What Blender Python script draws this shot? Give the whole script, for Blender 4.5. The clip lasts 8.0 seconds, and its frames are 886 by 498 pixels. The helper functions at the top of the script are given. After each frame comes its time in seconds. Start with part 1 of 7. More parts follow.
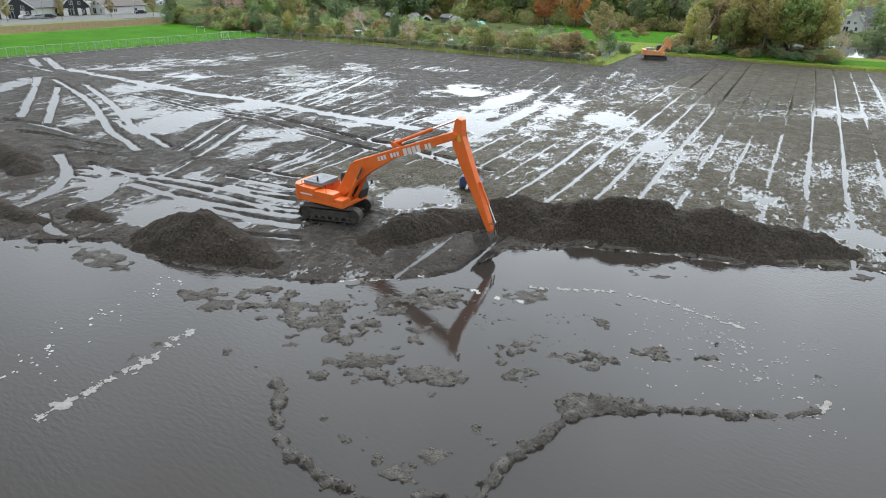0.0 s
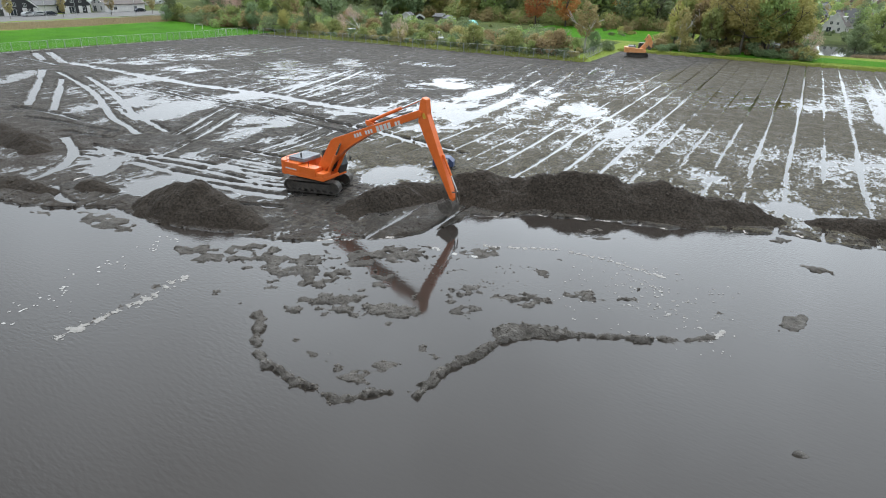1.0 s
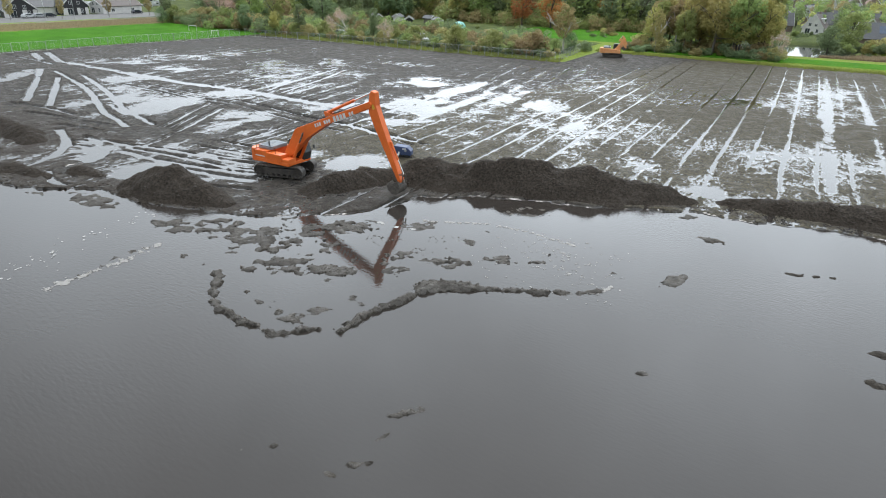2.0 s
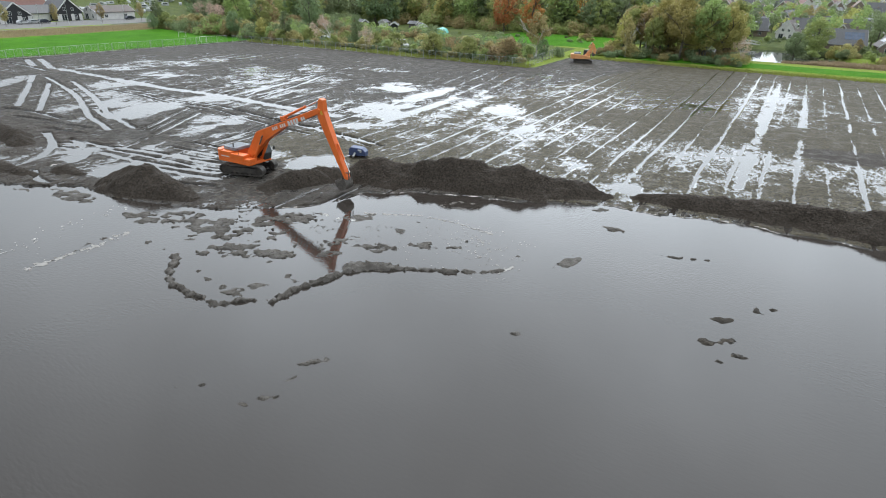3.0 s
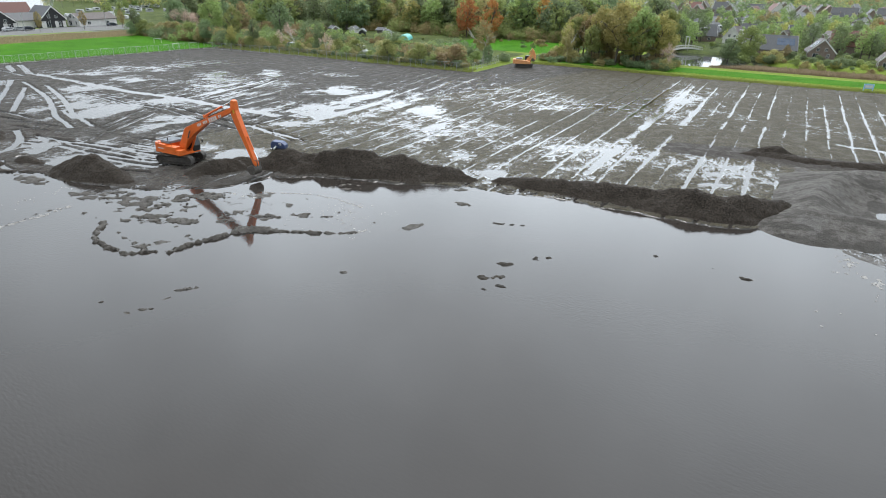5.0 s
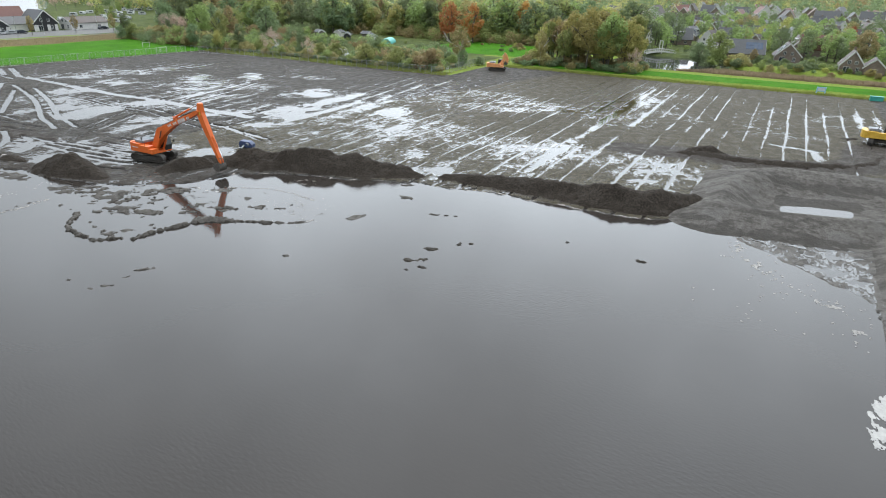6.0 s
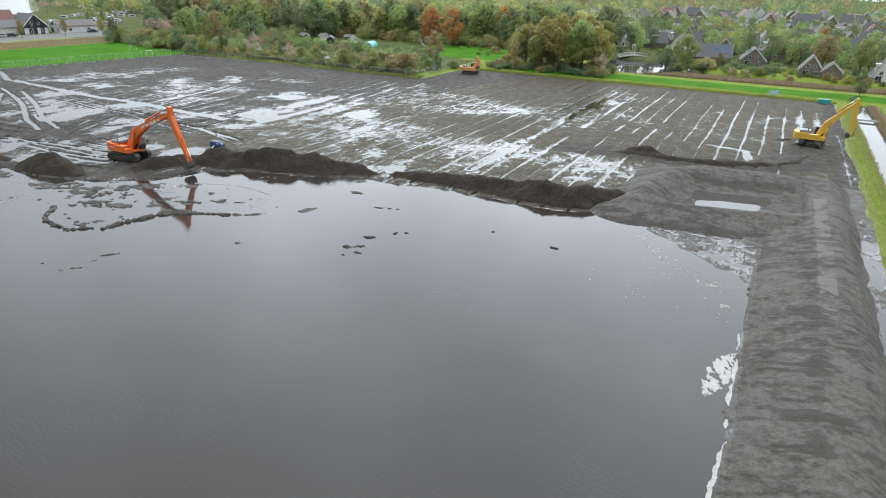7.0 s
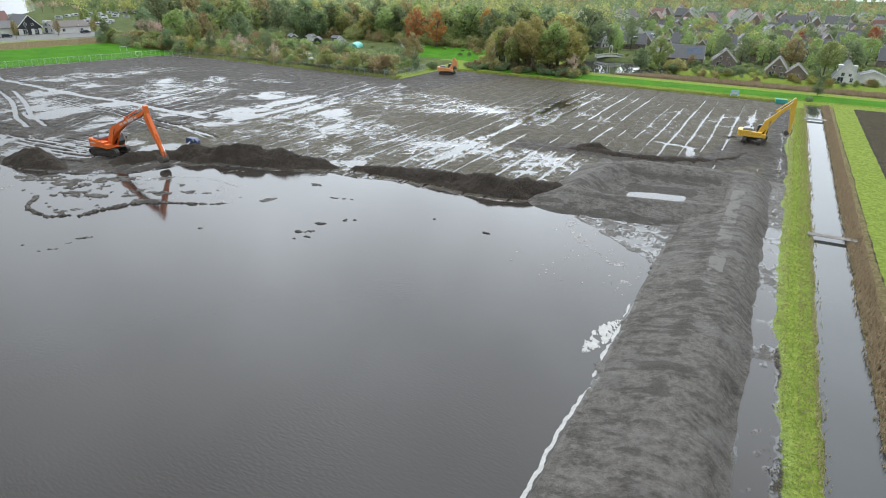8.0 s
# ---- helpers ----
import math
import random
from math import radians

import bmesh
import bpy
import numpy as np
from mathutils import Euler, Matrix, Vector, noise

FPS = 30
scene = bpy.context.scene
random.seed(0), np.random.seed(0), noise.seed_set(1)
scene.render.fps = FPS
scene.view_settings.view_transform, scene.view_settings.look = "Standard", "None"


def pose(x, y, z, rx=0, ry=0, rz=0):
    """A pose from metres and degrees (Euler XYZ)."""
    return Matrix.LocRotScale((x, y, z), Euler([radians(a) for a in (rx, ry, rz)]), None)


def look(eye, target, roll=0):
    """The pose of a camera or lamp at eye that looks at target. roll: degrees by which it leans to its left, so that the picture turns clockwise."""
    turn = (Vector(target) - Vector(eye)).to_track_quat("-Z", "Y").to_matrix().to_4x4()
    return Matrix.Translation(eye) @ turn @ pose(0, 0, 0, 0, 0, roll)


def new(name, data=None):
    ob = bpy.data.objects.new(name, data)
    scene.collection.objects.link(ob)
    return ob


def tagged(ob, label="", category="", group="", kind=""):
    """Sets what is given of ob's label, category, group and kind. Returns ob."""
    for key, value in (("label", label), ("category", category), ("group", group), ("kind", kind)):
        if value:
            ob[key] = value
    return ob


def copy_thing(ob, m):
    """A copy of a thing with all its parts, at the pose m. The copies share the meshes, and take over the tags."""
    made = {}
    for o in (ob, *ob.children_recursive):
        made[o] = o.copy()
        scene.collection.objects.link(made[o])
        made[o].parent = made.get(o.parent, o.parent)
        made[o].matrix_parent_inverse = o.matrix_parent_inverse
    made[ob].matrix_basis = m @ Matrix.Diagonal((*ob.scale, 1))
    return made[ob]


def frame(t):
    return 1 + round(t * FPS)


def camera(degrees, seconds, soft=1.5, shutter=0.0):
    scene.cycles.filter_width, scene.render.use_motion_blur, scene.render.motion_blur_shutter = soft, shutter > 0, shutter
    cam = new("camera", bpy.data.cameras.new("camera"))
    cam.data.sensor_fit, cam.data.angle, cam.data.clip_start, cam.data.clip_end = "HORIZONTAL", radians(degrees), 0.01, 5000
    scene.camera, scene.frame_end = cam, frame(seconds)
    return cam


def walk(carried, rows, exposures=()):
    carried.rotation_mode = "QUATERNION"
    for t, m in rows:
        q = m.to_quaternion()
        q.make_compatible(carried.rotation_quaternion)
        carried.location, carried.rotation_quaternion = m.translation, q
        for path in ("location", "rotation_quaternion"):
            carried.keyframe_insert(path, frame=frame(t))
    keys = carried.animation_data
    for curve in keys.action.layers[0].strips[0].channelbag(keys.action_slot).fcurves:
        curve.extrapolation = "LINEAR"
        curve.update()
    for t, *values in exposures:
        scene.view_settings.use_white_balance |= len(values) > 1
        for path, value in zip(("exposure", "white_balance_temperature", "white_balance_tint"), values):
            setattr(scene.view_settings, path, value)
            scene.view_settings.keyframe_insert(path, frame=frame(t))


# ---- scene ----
# the camera: a drone that backs away, slides along and climbs
cam = camera(73.0, 8.0, soft=1.0)
PATH = [
    # seconds, x, y, z, yaw, pitch, roll
    (0.0, 0.00, 0.00, 16.90, 29.60, -24.68, 1.19),
    (0.5, 2.07, -1.82, 16.74, 29.56, -24.60, 1.31),
    (1.0, 4.73, -3.62, 16.67, 29.45, -24.61, 1.43),
    (1.5, 7.94, -5.23, 16.75, 29.52, -24.58, 1.45),
    (3.0, 19.03, -9.33, 18.86, 29.32, -24.28, 1.43),
    (3.5, 23.07, -10.70, 19.53, 29.22, -24.22, 1.47),
    (4.0, 27.14, -11.86, 20.06, 29.14, -24.13, 1.38),
    (4.5, 31.38, -13.21, 20.63, 29.00, -24.09, 1.39),
    (6.0, 44.01, -17.15, 22.74, 28.66, -23.92, 1.45),
    (6.5, 48.31, -18.59, 23.68, 28.43, -23.91, 1.57),
    (7.0, 52.70, -20.09, 24.48, 28.23, -23.84, 1.55),
    (7.5, 57.12, -21.62, 25.22, 28.12, -23.88, 1.56),
    (8.0, 61.52, -23.00, 25.84, 28.10, -23.89, 1.63),
]
walk(cam, [(t, pose(x, y, z, 90 + p, 0, w) @ pose(0, 0, 0, 0, 0, r)) for t, x, y, z, w, p, r in PATH])

# ---- light: an even overcast sky, with a wide weak sun behind the cloud ----
world = bpy.data.worlds.new("world")
scene.world = world
world.use_nodes = True
wn = world.node_tree
wn.nodes.clear()
sky = wn.nodes.new("ShaderNodeTexSky")
sky.sky_type = "NISHITA"
sky.sun_disc = False
sky.sun_elevation, sky.sun_rotation = radians(67), radians(-26)
sky.air_density, sky.dust_density, sky.ozone_density = 1.0, 2.0, 2.0
grey = wn.nodes.new("ShaderNodeHueSaturation")
grey.inputs["Saturation"].default_value = 0.34
back = wn.nodes.new("ShaderNodeBackground")
back.inputs["Strength"].default_value = 0.152
wout = wn.nodes.new("ShaderNodeOutputWorld")
wn.links.new(sky.outputs[0], grey.inputs["Color"])
# soft banks of cloud
cloud_at = wn.nodes.new("ShaderNodeTexCoord")
cloud = wn.nodes.new("ShaderNodeTexNoise")
cloud.inputs["Scale"].default_value, cloud.inputs["Detail"].default_value = 2.8, 5.0
wn.links.new(cloud_at.outputs["Generated"], cloud.inputs["Vector"])
span = wn.nodes.new("ShaderNodeMapRange")
span.inputs["From Min"].default_value, span.inputs["From Max"].default_value = 0.3, 0.7
span.inputs["To Min"].default_value, span.inputs["To Max"].default_value = 0.84, 1.17
wn.links.new(cloud.outputs["Fac"], span.inputs["Value"])
bank_mix = wn.nodes.new("ShaderNodeVectorMath")
bank_mix.operation = "SCALE"
# a closed sheet of cloud lets little of the clear sky through
sheet_mix = wn.nodes.new("ShaderNodeMix")
sheet_mix.data_type = "RGBA"
sheet_mix.inputs[0].default_value = 0.85
sheet_mix.inputs[7].default_value = (12.0, 13.2, 14.3, 1.0)
wn.links.new(grey.outputs[0], sheet_mix.inputs[6])
wn.links.new(sheet_mix.outputs[2], bank_mix.inputs[0])
# the cloud is thinner and brighter towards the hidden sun
glow = wn.nodes.new("ShaderNodeVectorMath")
glow.operation = "DOT_PRODUCT"
glow.inputs[1].default_value = (-0.33, 0.85, 0.42)
wn.links.new(cloud_at.outputs["Generated"], glow.inputs[0])
thin = wn.nodes.new("ShaderNodeMapRange")
thin.interpolation_type = "SMOOTHSTEP"
thin.inputs["From Min"].default_value, thin.inputs["From Max"].default_value = 0.63, 1.0
thin.inputs["To Min"].default_value, thin.inputs["To Max"].default_value = 0.78, 1.78
wn.links.new(glow.outputs["Value"], thin.inputs["Value"])
away = wn.nodes.new("ShaderNodeMapRange")
away.inputs["From Min"].default_value, away.inputs["From Max"].default_value = -0.8, 0.6
away.inputs["To Min"].default_value, away.inputs["To Max"].default_value = 0.62, 1.0
wn.links.new(glow.outputs["Value"], away.inputs["Value"])
fall = wn.nodes.new("ShaderNodeMath")
fall.operation = "MULTIPLY"
wn.links.new(thin.outputs[0], fall.inputs[0])
wn.links.new(away.outputs[0], fall.inputs[1])
both = wn.nodes.new("ShaderNodeMath")
both.operation = "MULTIPLY"
wn.links.new(span.outputs[0], both.inputs[0])
wn.links.new(fall.outputs[0], both.inputs[1])
# and duller low down, where the cloud is seen edge-on
up = wn.nodes.new("ShaderNodeSeparateXYZ")
wn.links.new(cloud_at.outputs["Generated"], up.inputs[0])
low = wn.nodes.new("ShaderNodeMapRange")
low.interpolation_type = "SMOOTHSTEP"
low.inputs["From Min"].default_value, low.inputs["From Max"].default_value = 0.04, 0.38
low.inputs["To Min"].default_value, low.inputs["To Max"].default_value = 0.68, 1.14
wn.links.new(up.outputs["Z"], low.inputs["Value"])
whole = wn.nodes.new("ShaderNodeMath")
whole.operation = "MULTIPLY"
wn.links.new(both.outputs[0], whole.inputs[0])
wn.links.new(low.outputs[0], whole.inputs[1])
wn.links.new(whole.outputs[0], bank_mix.inputs["Scale"])
wn.links.new(bank_mix.outputs[0], back.inputs["Color"])
wn.links.new(back.outputs[0], wout.inputs["Surface"])

sun_data = bpy.data.lights.new("sun", "SUN")
sun_data.energy, sun_data.angle, sun_data.color = 1.45, radians(22), (1.0, 0.98, 0.95)
sun = new("sun", sun_data)
sun.matrix_world = look((-17.1, 35.1, 92.0), (0, 0, 0))
scene.view_settings.exposure = 0.0


# ---- materials ----
def nodes_of(name):
    m = bpy.data.materials.new(name)
    m.use_nodes = True
    nt = m.node_tree
    return m, nt, nt.nodes["Principled BSDF"]


def add(nt, kind, **sockets):
    n = nt.nodes.new(kind)
    for k, v in sockets.items():
        n.inputs[k.replace("_", " ")].default_value = v
    return n


def noise_of(nt, coords, scale, detail=4.0, rough=0.6):
    n = add(nt, "ShaderNodeTexNoise", Scale=scale, Detail=detail, Roughness=rough)
    nt.links.new(coords, n.inputs["Vector"])
    return n.outputs["Fac"]


def ramp_of(nt, fac, lo, hi):
    n = nt.nodes.new("ShaderNodeMapRange")
    n.interpolation_type = "SMOOTHSTEP"
    n.inputs["From Min"].default_value, n.inputs["From Max"].default_value = lo, hi
    nt.links.new(fac, n.inputs["Value"])
    return n.outputs["Result"]


def mix_of(nt, fac, a, b, blend="MIX"):
    n = nt.nodes.new("ShaderNodeMix")
    n.data_type, n.blend_type = "RGBA", blend
    for val, sock in ((fac, n.inputs[0]), (a, n.inputs[6]), (b, n.inputs[7])):
        if isinstance(val, (int, float)):
            sock.default_value = val
        elif isinstance(val, tuple):
            sock.default_value = (*val, 1.0)
        else:
            nt.links.new(val, sock)
    return n.outputs[2]


def math_of(nt, op, a, b=0.0):
    n = nt.nodes.new("ShaderNodeMath")
    n.operation = op
    for val, sock in ((a, n.inputs[0]), (b, n.inputs[1])):
        if isinstance(val, (int, float)):
            sock.default_value = val
        else:
            nt.links.new(val, sock)
    return n.outputs[0]


def bump_of(nt, bsdf, height, strength=0.4, distance=0.05):
    n = add(nt, "ShaderNodeBump", Strength=strength, Distance=distance)
    nt.links.new(height, n.inputs["Height"])
    nt.links.new(n.outputs[0], bsdf.inputs["Normal"])


def surface(name, c1, c2, scale=2.0, rough=0.6, metal=0.0, bump=0.2, dist=0.02, dirt=None, dirt_at=(0.5, 0.7), vary=0.0, spec=0.5, rough2=None):
    """A two-tone grained surface, with optional patches of dirt and a shift of brightness from one object to the next."""
    m, nt, b = nodes_of(name)
    co = nt.nodes.new("ShaderNodeTexCoord").outputs["Object"]
    fine = noise_of(nt, co, scale * 6, 5.0)
    wide = noise_of(nt, co, scale, 3.0)
    col = mix_of(nt, ramp_of(nt, math_of(nt, "ADD", math_of(nt, "MULTIPLY", fine, 0.4), math_of(nt, "MULTIPLY", wide, 0.6)), 0.35, 0.65), c1, c2)
    if dirt:
        col = mix_of(nt, ramp_of(nt, noise_of(nt, co, scale * 1.7, 6.0, 0.7), *dirt_at), col, dirt)
    if vary:
        info = nt.nodes.new("ShaderNodeObjectInfo")
        v = math_of(nt, "ADD", math_of(nt, "MULTIPLY", info.outputs["Random"], 2 * vary), 1 - vary)
        hs = nt.nodes.new("ShaderNodeHueSaturation")
        nt.links.new(v, hs.inputs["Value"])
        nt.links.new(col, hs.inputs["Color"])
        col = hs.outputs[0]
    nt.links.new(col, b.inputs["Base Color"])
    b.inputs["Metallic"].default_value = metal
    b.inputs["Specular IOR Level"].default_value = spec
    r = math_of(nt, "ADD", math_of(nt, "MULTIPLY", wide, (rough2 if rough2 is not None else 0.2)), rough - 0.1)
    nt.links.new(r, b.inputs["Roughness"])
    if bump:
        bump_of(nt, b, fine, bump, dist)
    return m


def water_material(name, murk, ripple=0.25, scale=1.6):
    m, nt, b = nodes_of(name)
    geo = nt.nodes.new("ShaderNodeNewGeometry").outputs["Position"]
    wide = noise_of(nt, geo, 0.05, 4.0)
    nt.links.new(mix_of(nt, ramp_of(nt, wide, 0.35, 0.7), murk, tuple(c * 1.18 for c in murk)), b.inputs["Base Color"])
    b.inputs["Roughness"].default_value = 0.035
    b.inputs["IOR"].default_value = 1.333
    mapping = nt.nodes.new("ShaderNodeMapping")
    mapping.inputs["Scale"].default_value = (1.0, 2.6, 1.0)
    mapping.inputs["Rotation"].default_value = (0, 0, radians(25))
    nt.links.new(geo, mapping.inputs["Vector"])
    rip = noise_of(nt, mapping.outputs[0], scale, 2.0, 0.5)
    calm = ramp_of(nt, noise_of(nt, geo, 0.035, 2.0), 0.45, 0.7)
    bump_of(nt, b, math_of(nt, "MULTIPLY", rip, math_of(nt, "ADD", math_of(nt, "MULTIPLY", calm, 0.8), 0.2)), ripple, 0.02)
    return m


def ground_material():
    """Earth of the whole place: mud, spoil, grey dredged sand, grass and dead reed by their spread over the land."""
    m, nt, b = nodes_of("earth")
    geo = nt.nodes.new("ShaderNodeNewGeometry").outputs["Position"]

    def mask(attr, sharp=0.35, scale=1.4):
        a = nt.nodes.new("ShaderNodeAttribute")
        a.attribute_name = attr
        f = math_of(nt, "ADD", a.outputs["Fac"], math_of(nt, "MULTIPLY", math_of(nt, "SUBTRACT", noise_of(nt, geo, scale, 5.0, 0.65), 0.5), sharp * 2))
        return ramp_of(nt, f, 0.5 - 0.12, 0.5 + 0.12)

    fine = noise_of(nt, geo, 9.0, 6.0, 0.65)
    clod = noise_of(nt, geo, 2.2, 6.0, 0.7)
    wide = noise_of(nt, geo, 0.16, 4.0, 0.6)
    crumb = noise_of(nt, geo, 5.0, 5.0, 0.75)
    soil = mix_of(nt, ramp_of(nt, clod, 0.42, 0.62), (0.021, 0.018, 0.0145), (0.073, 0.063, 0.051))
    soil = mix_of(nt, math_of(nt, "MULTIPLY", ramp_of(nt, wide, 0.4, 0.65), 0.7), soil, (0.036, 0.032, 0.027))
    stub = mix_of(nt, ramp_of(nt, crumb, 0.42, 0.60), (0.027, 0.023, 0.014), (0.098, 0.083, 0.049))
    col = mix_of(nt, math_of(nt, "MULTIPLY", mask("stubble", 0.5, 0.9), 0.85), soil, stub)
    spoil = mix_of(nt, ramp_of(nt, crumb, 0.34, 0.70), (0.0225, 0.0185, 0.0145), (0.060, 0.049, 0.039))
    col = mix_of(nt, mask("spoil"), col, spoil)
    sand = mix_of(nt, ramp_of(nt, clod, 0.3, 0.7), (0.085, 0.078, 0.070), (0.150, 0.140, 0.127))
    sand = mix_of(nt, math_of(nt, "MULTIPLY", ramp_of(nt, noise_of(nt, geo, 0.35, 7.0, 0.72), 0.52, 0.66), 0.45), sand, (0.030, 0.027, 0.024))
    smear = add(nt, "ShaderNodeMapping", Scale=(0.8, 1.5, 1.0))
    nt.links.new(geo, smear.inputs["Vector"])
    sand = mix_of(nt, math_of(nt, "MULTIPLY", ramp_of(nt, noise_of(nt, smear.outputs[0], 0.7, 7.0, 0.72), 0.47, 0.64), 0.6), sand, (0.036, 0.032, 0.028))
    sand = mix_of(nt, math_of(nt, "MULTIPLY", ramp_of(nt, noise_of(nt, geo, 0.28, 5.0, 0.6), 0.52, 0.66), 0.55), sand, (0.145, 0.138, 0.130))
    # the track's pale sand, and a lit edge painted along the basin's crests
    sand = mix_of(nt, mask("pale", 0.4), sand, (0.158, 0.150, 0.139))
    # damp round the pool, plus shade coloured onto the basin's south-facing walls
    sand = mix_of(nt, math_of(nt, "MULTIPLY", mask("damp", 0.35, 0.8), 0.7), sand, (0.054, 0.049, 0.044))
    col = mix_of(nt, mask("sand", 0.25), col, sand)
    lush = mix_of(nt, ramp_of(nt, math_of(nt, "ADD", math_of(nt, "MULTIPLY", fine, 0.5), math_of(nt, "MULTIPLY", wide, 0.5)), 0.35, 0.65), (0.036, 0.125, 0.007), (0.064, 0.190, 0.012))
    col = mix_of(nt, mask("lush", 0.15), col, lush)
    rough_grass = mix_of(nt, ramp_of(nt, clod, 0.35, 0.65), (0.115, 0.168, 0.026), (0.215, 0.268, 0.055))
    col = mix_of(nt, mask("grass", 0.3), col, rough_grass)
    garden = mix_of(nt, ramp_of(nt, math_of(nt, "ADD", math_of(nt, "MULTIPLY", clod, 0.5), math_of(nt, "MULTIPLY", wide, 0.5)), 0.38, 0.62), (0.050, 0.066, 0.026), (0.105, 0.128, 0.044))
    col = mix_of(nt, mask("garden", 0.3), col, garden)
    reed = mix_of(nt, ramp_of(nt, clod, 0.3, 0.7), (0.095, 0.078, 0.038), (0.200, 0.165, 0.088))
    col = mix_of(nt, mask("reed", 0.3), col, reed)
    tar = mix_of(nt, ramp_of(nt, fine, 0.3, 0.7), (0.160, 0.160, 0.160), (0.230, 0.228, 0.222))
    col = mix_of(nt, mask("paved", 0.03), col, tar)
    # thin films of standing water wherever the mud lies low, in small ragged patches
    tall = nt.nodes.new("ShaderNodeSeparateXYZ")
    nt.links.new(geo, tall.inputs[0])
    a = nt.nodes.new("ShaderNodeAttribute")
    a.attribute_name = "wet"
    dashes = add(nt, "ShaderNodeMapping", Scale=(1.0, 0.42, 1.0))
    nt.links.new(geo, dashes.inputs["Vector"])
    ragged = math_of(nt, "ADD", math_of(nt, "MULTIPLY", noise_of(nt, dashes.outputs[0], 2.2, 3.0, 0.6), 0.24), math_of(nt, "MULTIPLY", noise_of(nt, dashes.outputs[0], 5.2, 5.0, 0.75), 0.50))
    film = math_of(nt, "MULTIPLY", ramp_of(nt, math_of(nt, "SUBTRACT", ragged, tall.outputs["Z"]), 0.326, 0.338), ramp_of(nt, a.outputs["Fac"], 0.85, 0.95))
    col = mix_of(nt, film, col, (0.036, 0.034, 0.032))
    nt.links.new(col, b.inputs["Base Color"])
    wet = ramp_of(nt, noise_of(nt, geo, 0.6, 6.0, 0.7), 0.45, 0.62)
    gloss = math_of(nt, "MULTIPLY", wet, a.outputs["Fac"])
    damp = math_of(nt, "SUBTRACT", 0.82, math_of(nt, "MULTIPLY", gloss, 0.2))
    nt.links.new(math_of(nt, "ADD", math_of(nt, "MULTIPLY", damp, math_of(nt, "SUBTRACT", 1.0, film)), math_of(nt, "MULTIPLY", film, 0.05)), b.inputs["Roughness"])
    nt.links.new(math_of(nt, "ADD", math_of(nt, "MULTIPLY", a.outputs["Fac"], 0.20), math_of(nt, "ADD", math_of(nt, "MULTIPLY", film, 0.25), 0.03)), b.inputs["Specular IOR Level"])
    n = add(nt, "ShaderNodeBump", Distance=0.09)
    nt.links.new(math_of(nt, "MULTIPLY", math_of(nt, "SUBTRACT", 1.0, film), 0.9), n.inputs["Strength"])
    nt.links.new(math_of(nt, "ADD", math_of(nt, "ADD", fine, math_of(nt, "MULTIPLY", crumb, 1.6)), math_of(nt, "MULTIPLY", clod, 2.4)), n.inputs["Height"])
    nt.links.new(n.outputs[0], b.inputs["Normal"])
    return m


EARTH = ground_material()
WATER = water_material("pond_water", (0.027, 0.023, 0.020), 0.75, 2.3)
CANAL = water_material("ditch_water", (0.034, 0.035, 0.034), 0.12, 2.5)


# ---- helpers for the land ----
rng = np.random.default_rng(7)
TABLE = rng.random((256, 256))


def vnoise(x, y):
    xi, yi = np.floor(x).astype(int), np.floor(y).astype(int)
    u, v = x - xi, y - yi
    u, v = u * u * (3 - 2 * u), v * v * (3 - 2 * v)
    g = lambda a, c: TABLE[a & 255, c & 255]
    return (g(xi, yi) * (1 - u) + g(xi + 1, yi) * u) * (1 - v) + (g(xi, yi + 1) * (1 - u) + g(xi + 1, yi + 1) * u) * v - 0.5


def fbm(x, y, size, octaves=4, gain=0.55, shift=0.0):
    s, amp, f = 0.0, 1.0, 1.0 / size
    for k in range(octaves):
        s = s + amp * vnoise(x * f + 17.3 * k + shift, y * f - 9.1 * k + 2 * shift)
        amp, f = amp * gain, f * 2.03
    return s


def step(e0, e1, v):
    t = np.clip((v - e0) / (e1 - e0), 0, 1)
    return t * t * (3 - 2 * t)


def along(x, y, pts):
    """Distance to a line of points, and the share of its length at the nearest place."""
    best, share = np.full(x.shape, 1e9), np.zeros(x.shape)
    n = len(pts) - 1
    for k in range(n):
        (ax, ay), (bx, by) = pts[k][:2], pts[k + 1][:2]
        dx, dy = bx - ax, by - ay
        t = np.clip(((x - ax) * dx + (y - ay) * dy) / (dx * dx + dy * dy), 0, 1)
        d = np.hypot(x - ax - t * dx, y - ay - t * dy)
        near = d < best
        best, share = np.where(near, d, best), np.where(near, (k + t) / n, share)
    return best, share


def smooth(pts, n=6):
    """A rounded line through the points."""
    ext = [pts[0], *pts, pts[-1]]
    out = []
    for k in range(1, len(ext) - 2):
        p0, p1, p2, p3 = (np.array(ext[k + j], float) for j in (-1, 0, 1, 2))
        for t in np.arange(n) / n:
            out.append(tuple(0.5 * (2 * p1 + (p2 - p0) * t + (2 * p0 - 5 * p1 + 4 * p2 - p3) * t * t + (3 * p1 - p0 - 3 * p2 + p3) * t ** 3)))
    return out + [tuple(pts[-1])]


def blob(x, y, cx, cy, rx, ry, turn=0.0):
    """1 in the middle of an ellipse, falling to 0 at its rim."""
    c, s = math.cos(radians(turn)), math.sin(radians(turn))
    u, v = ((x - cx) * c + (y - cy) * s) / rx, (-(x - cx) * s + (y - cy) * c) / ry
    return 1 - np.clip(np.hypot(u, v), 0, 1)


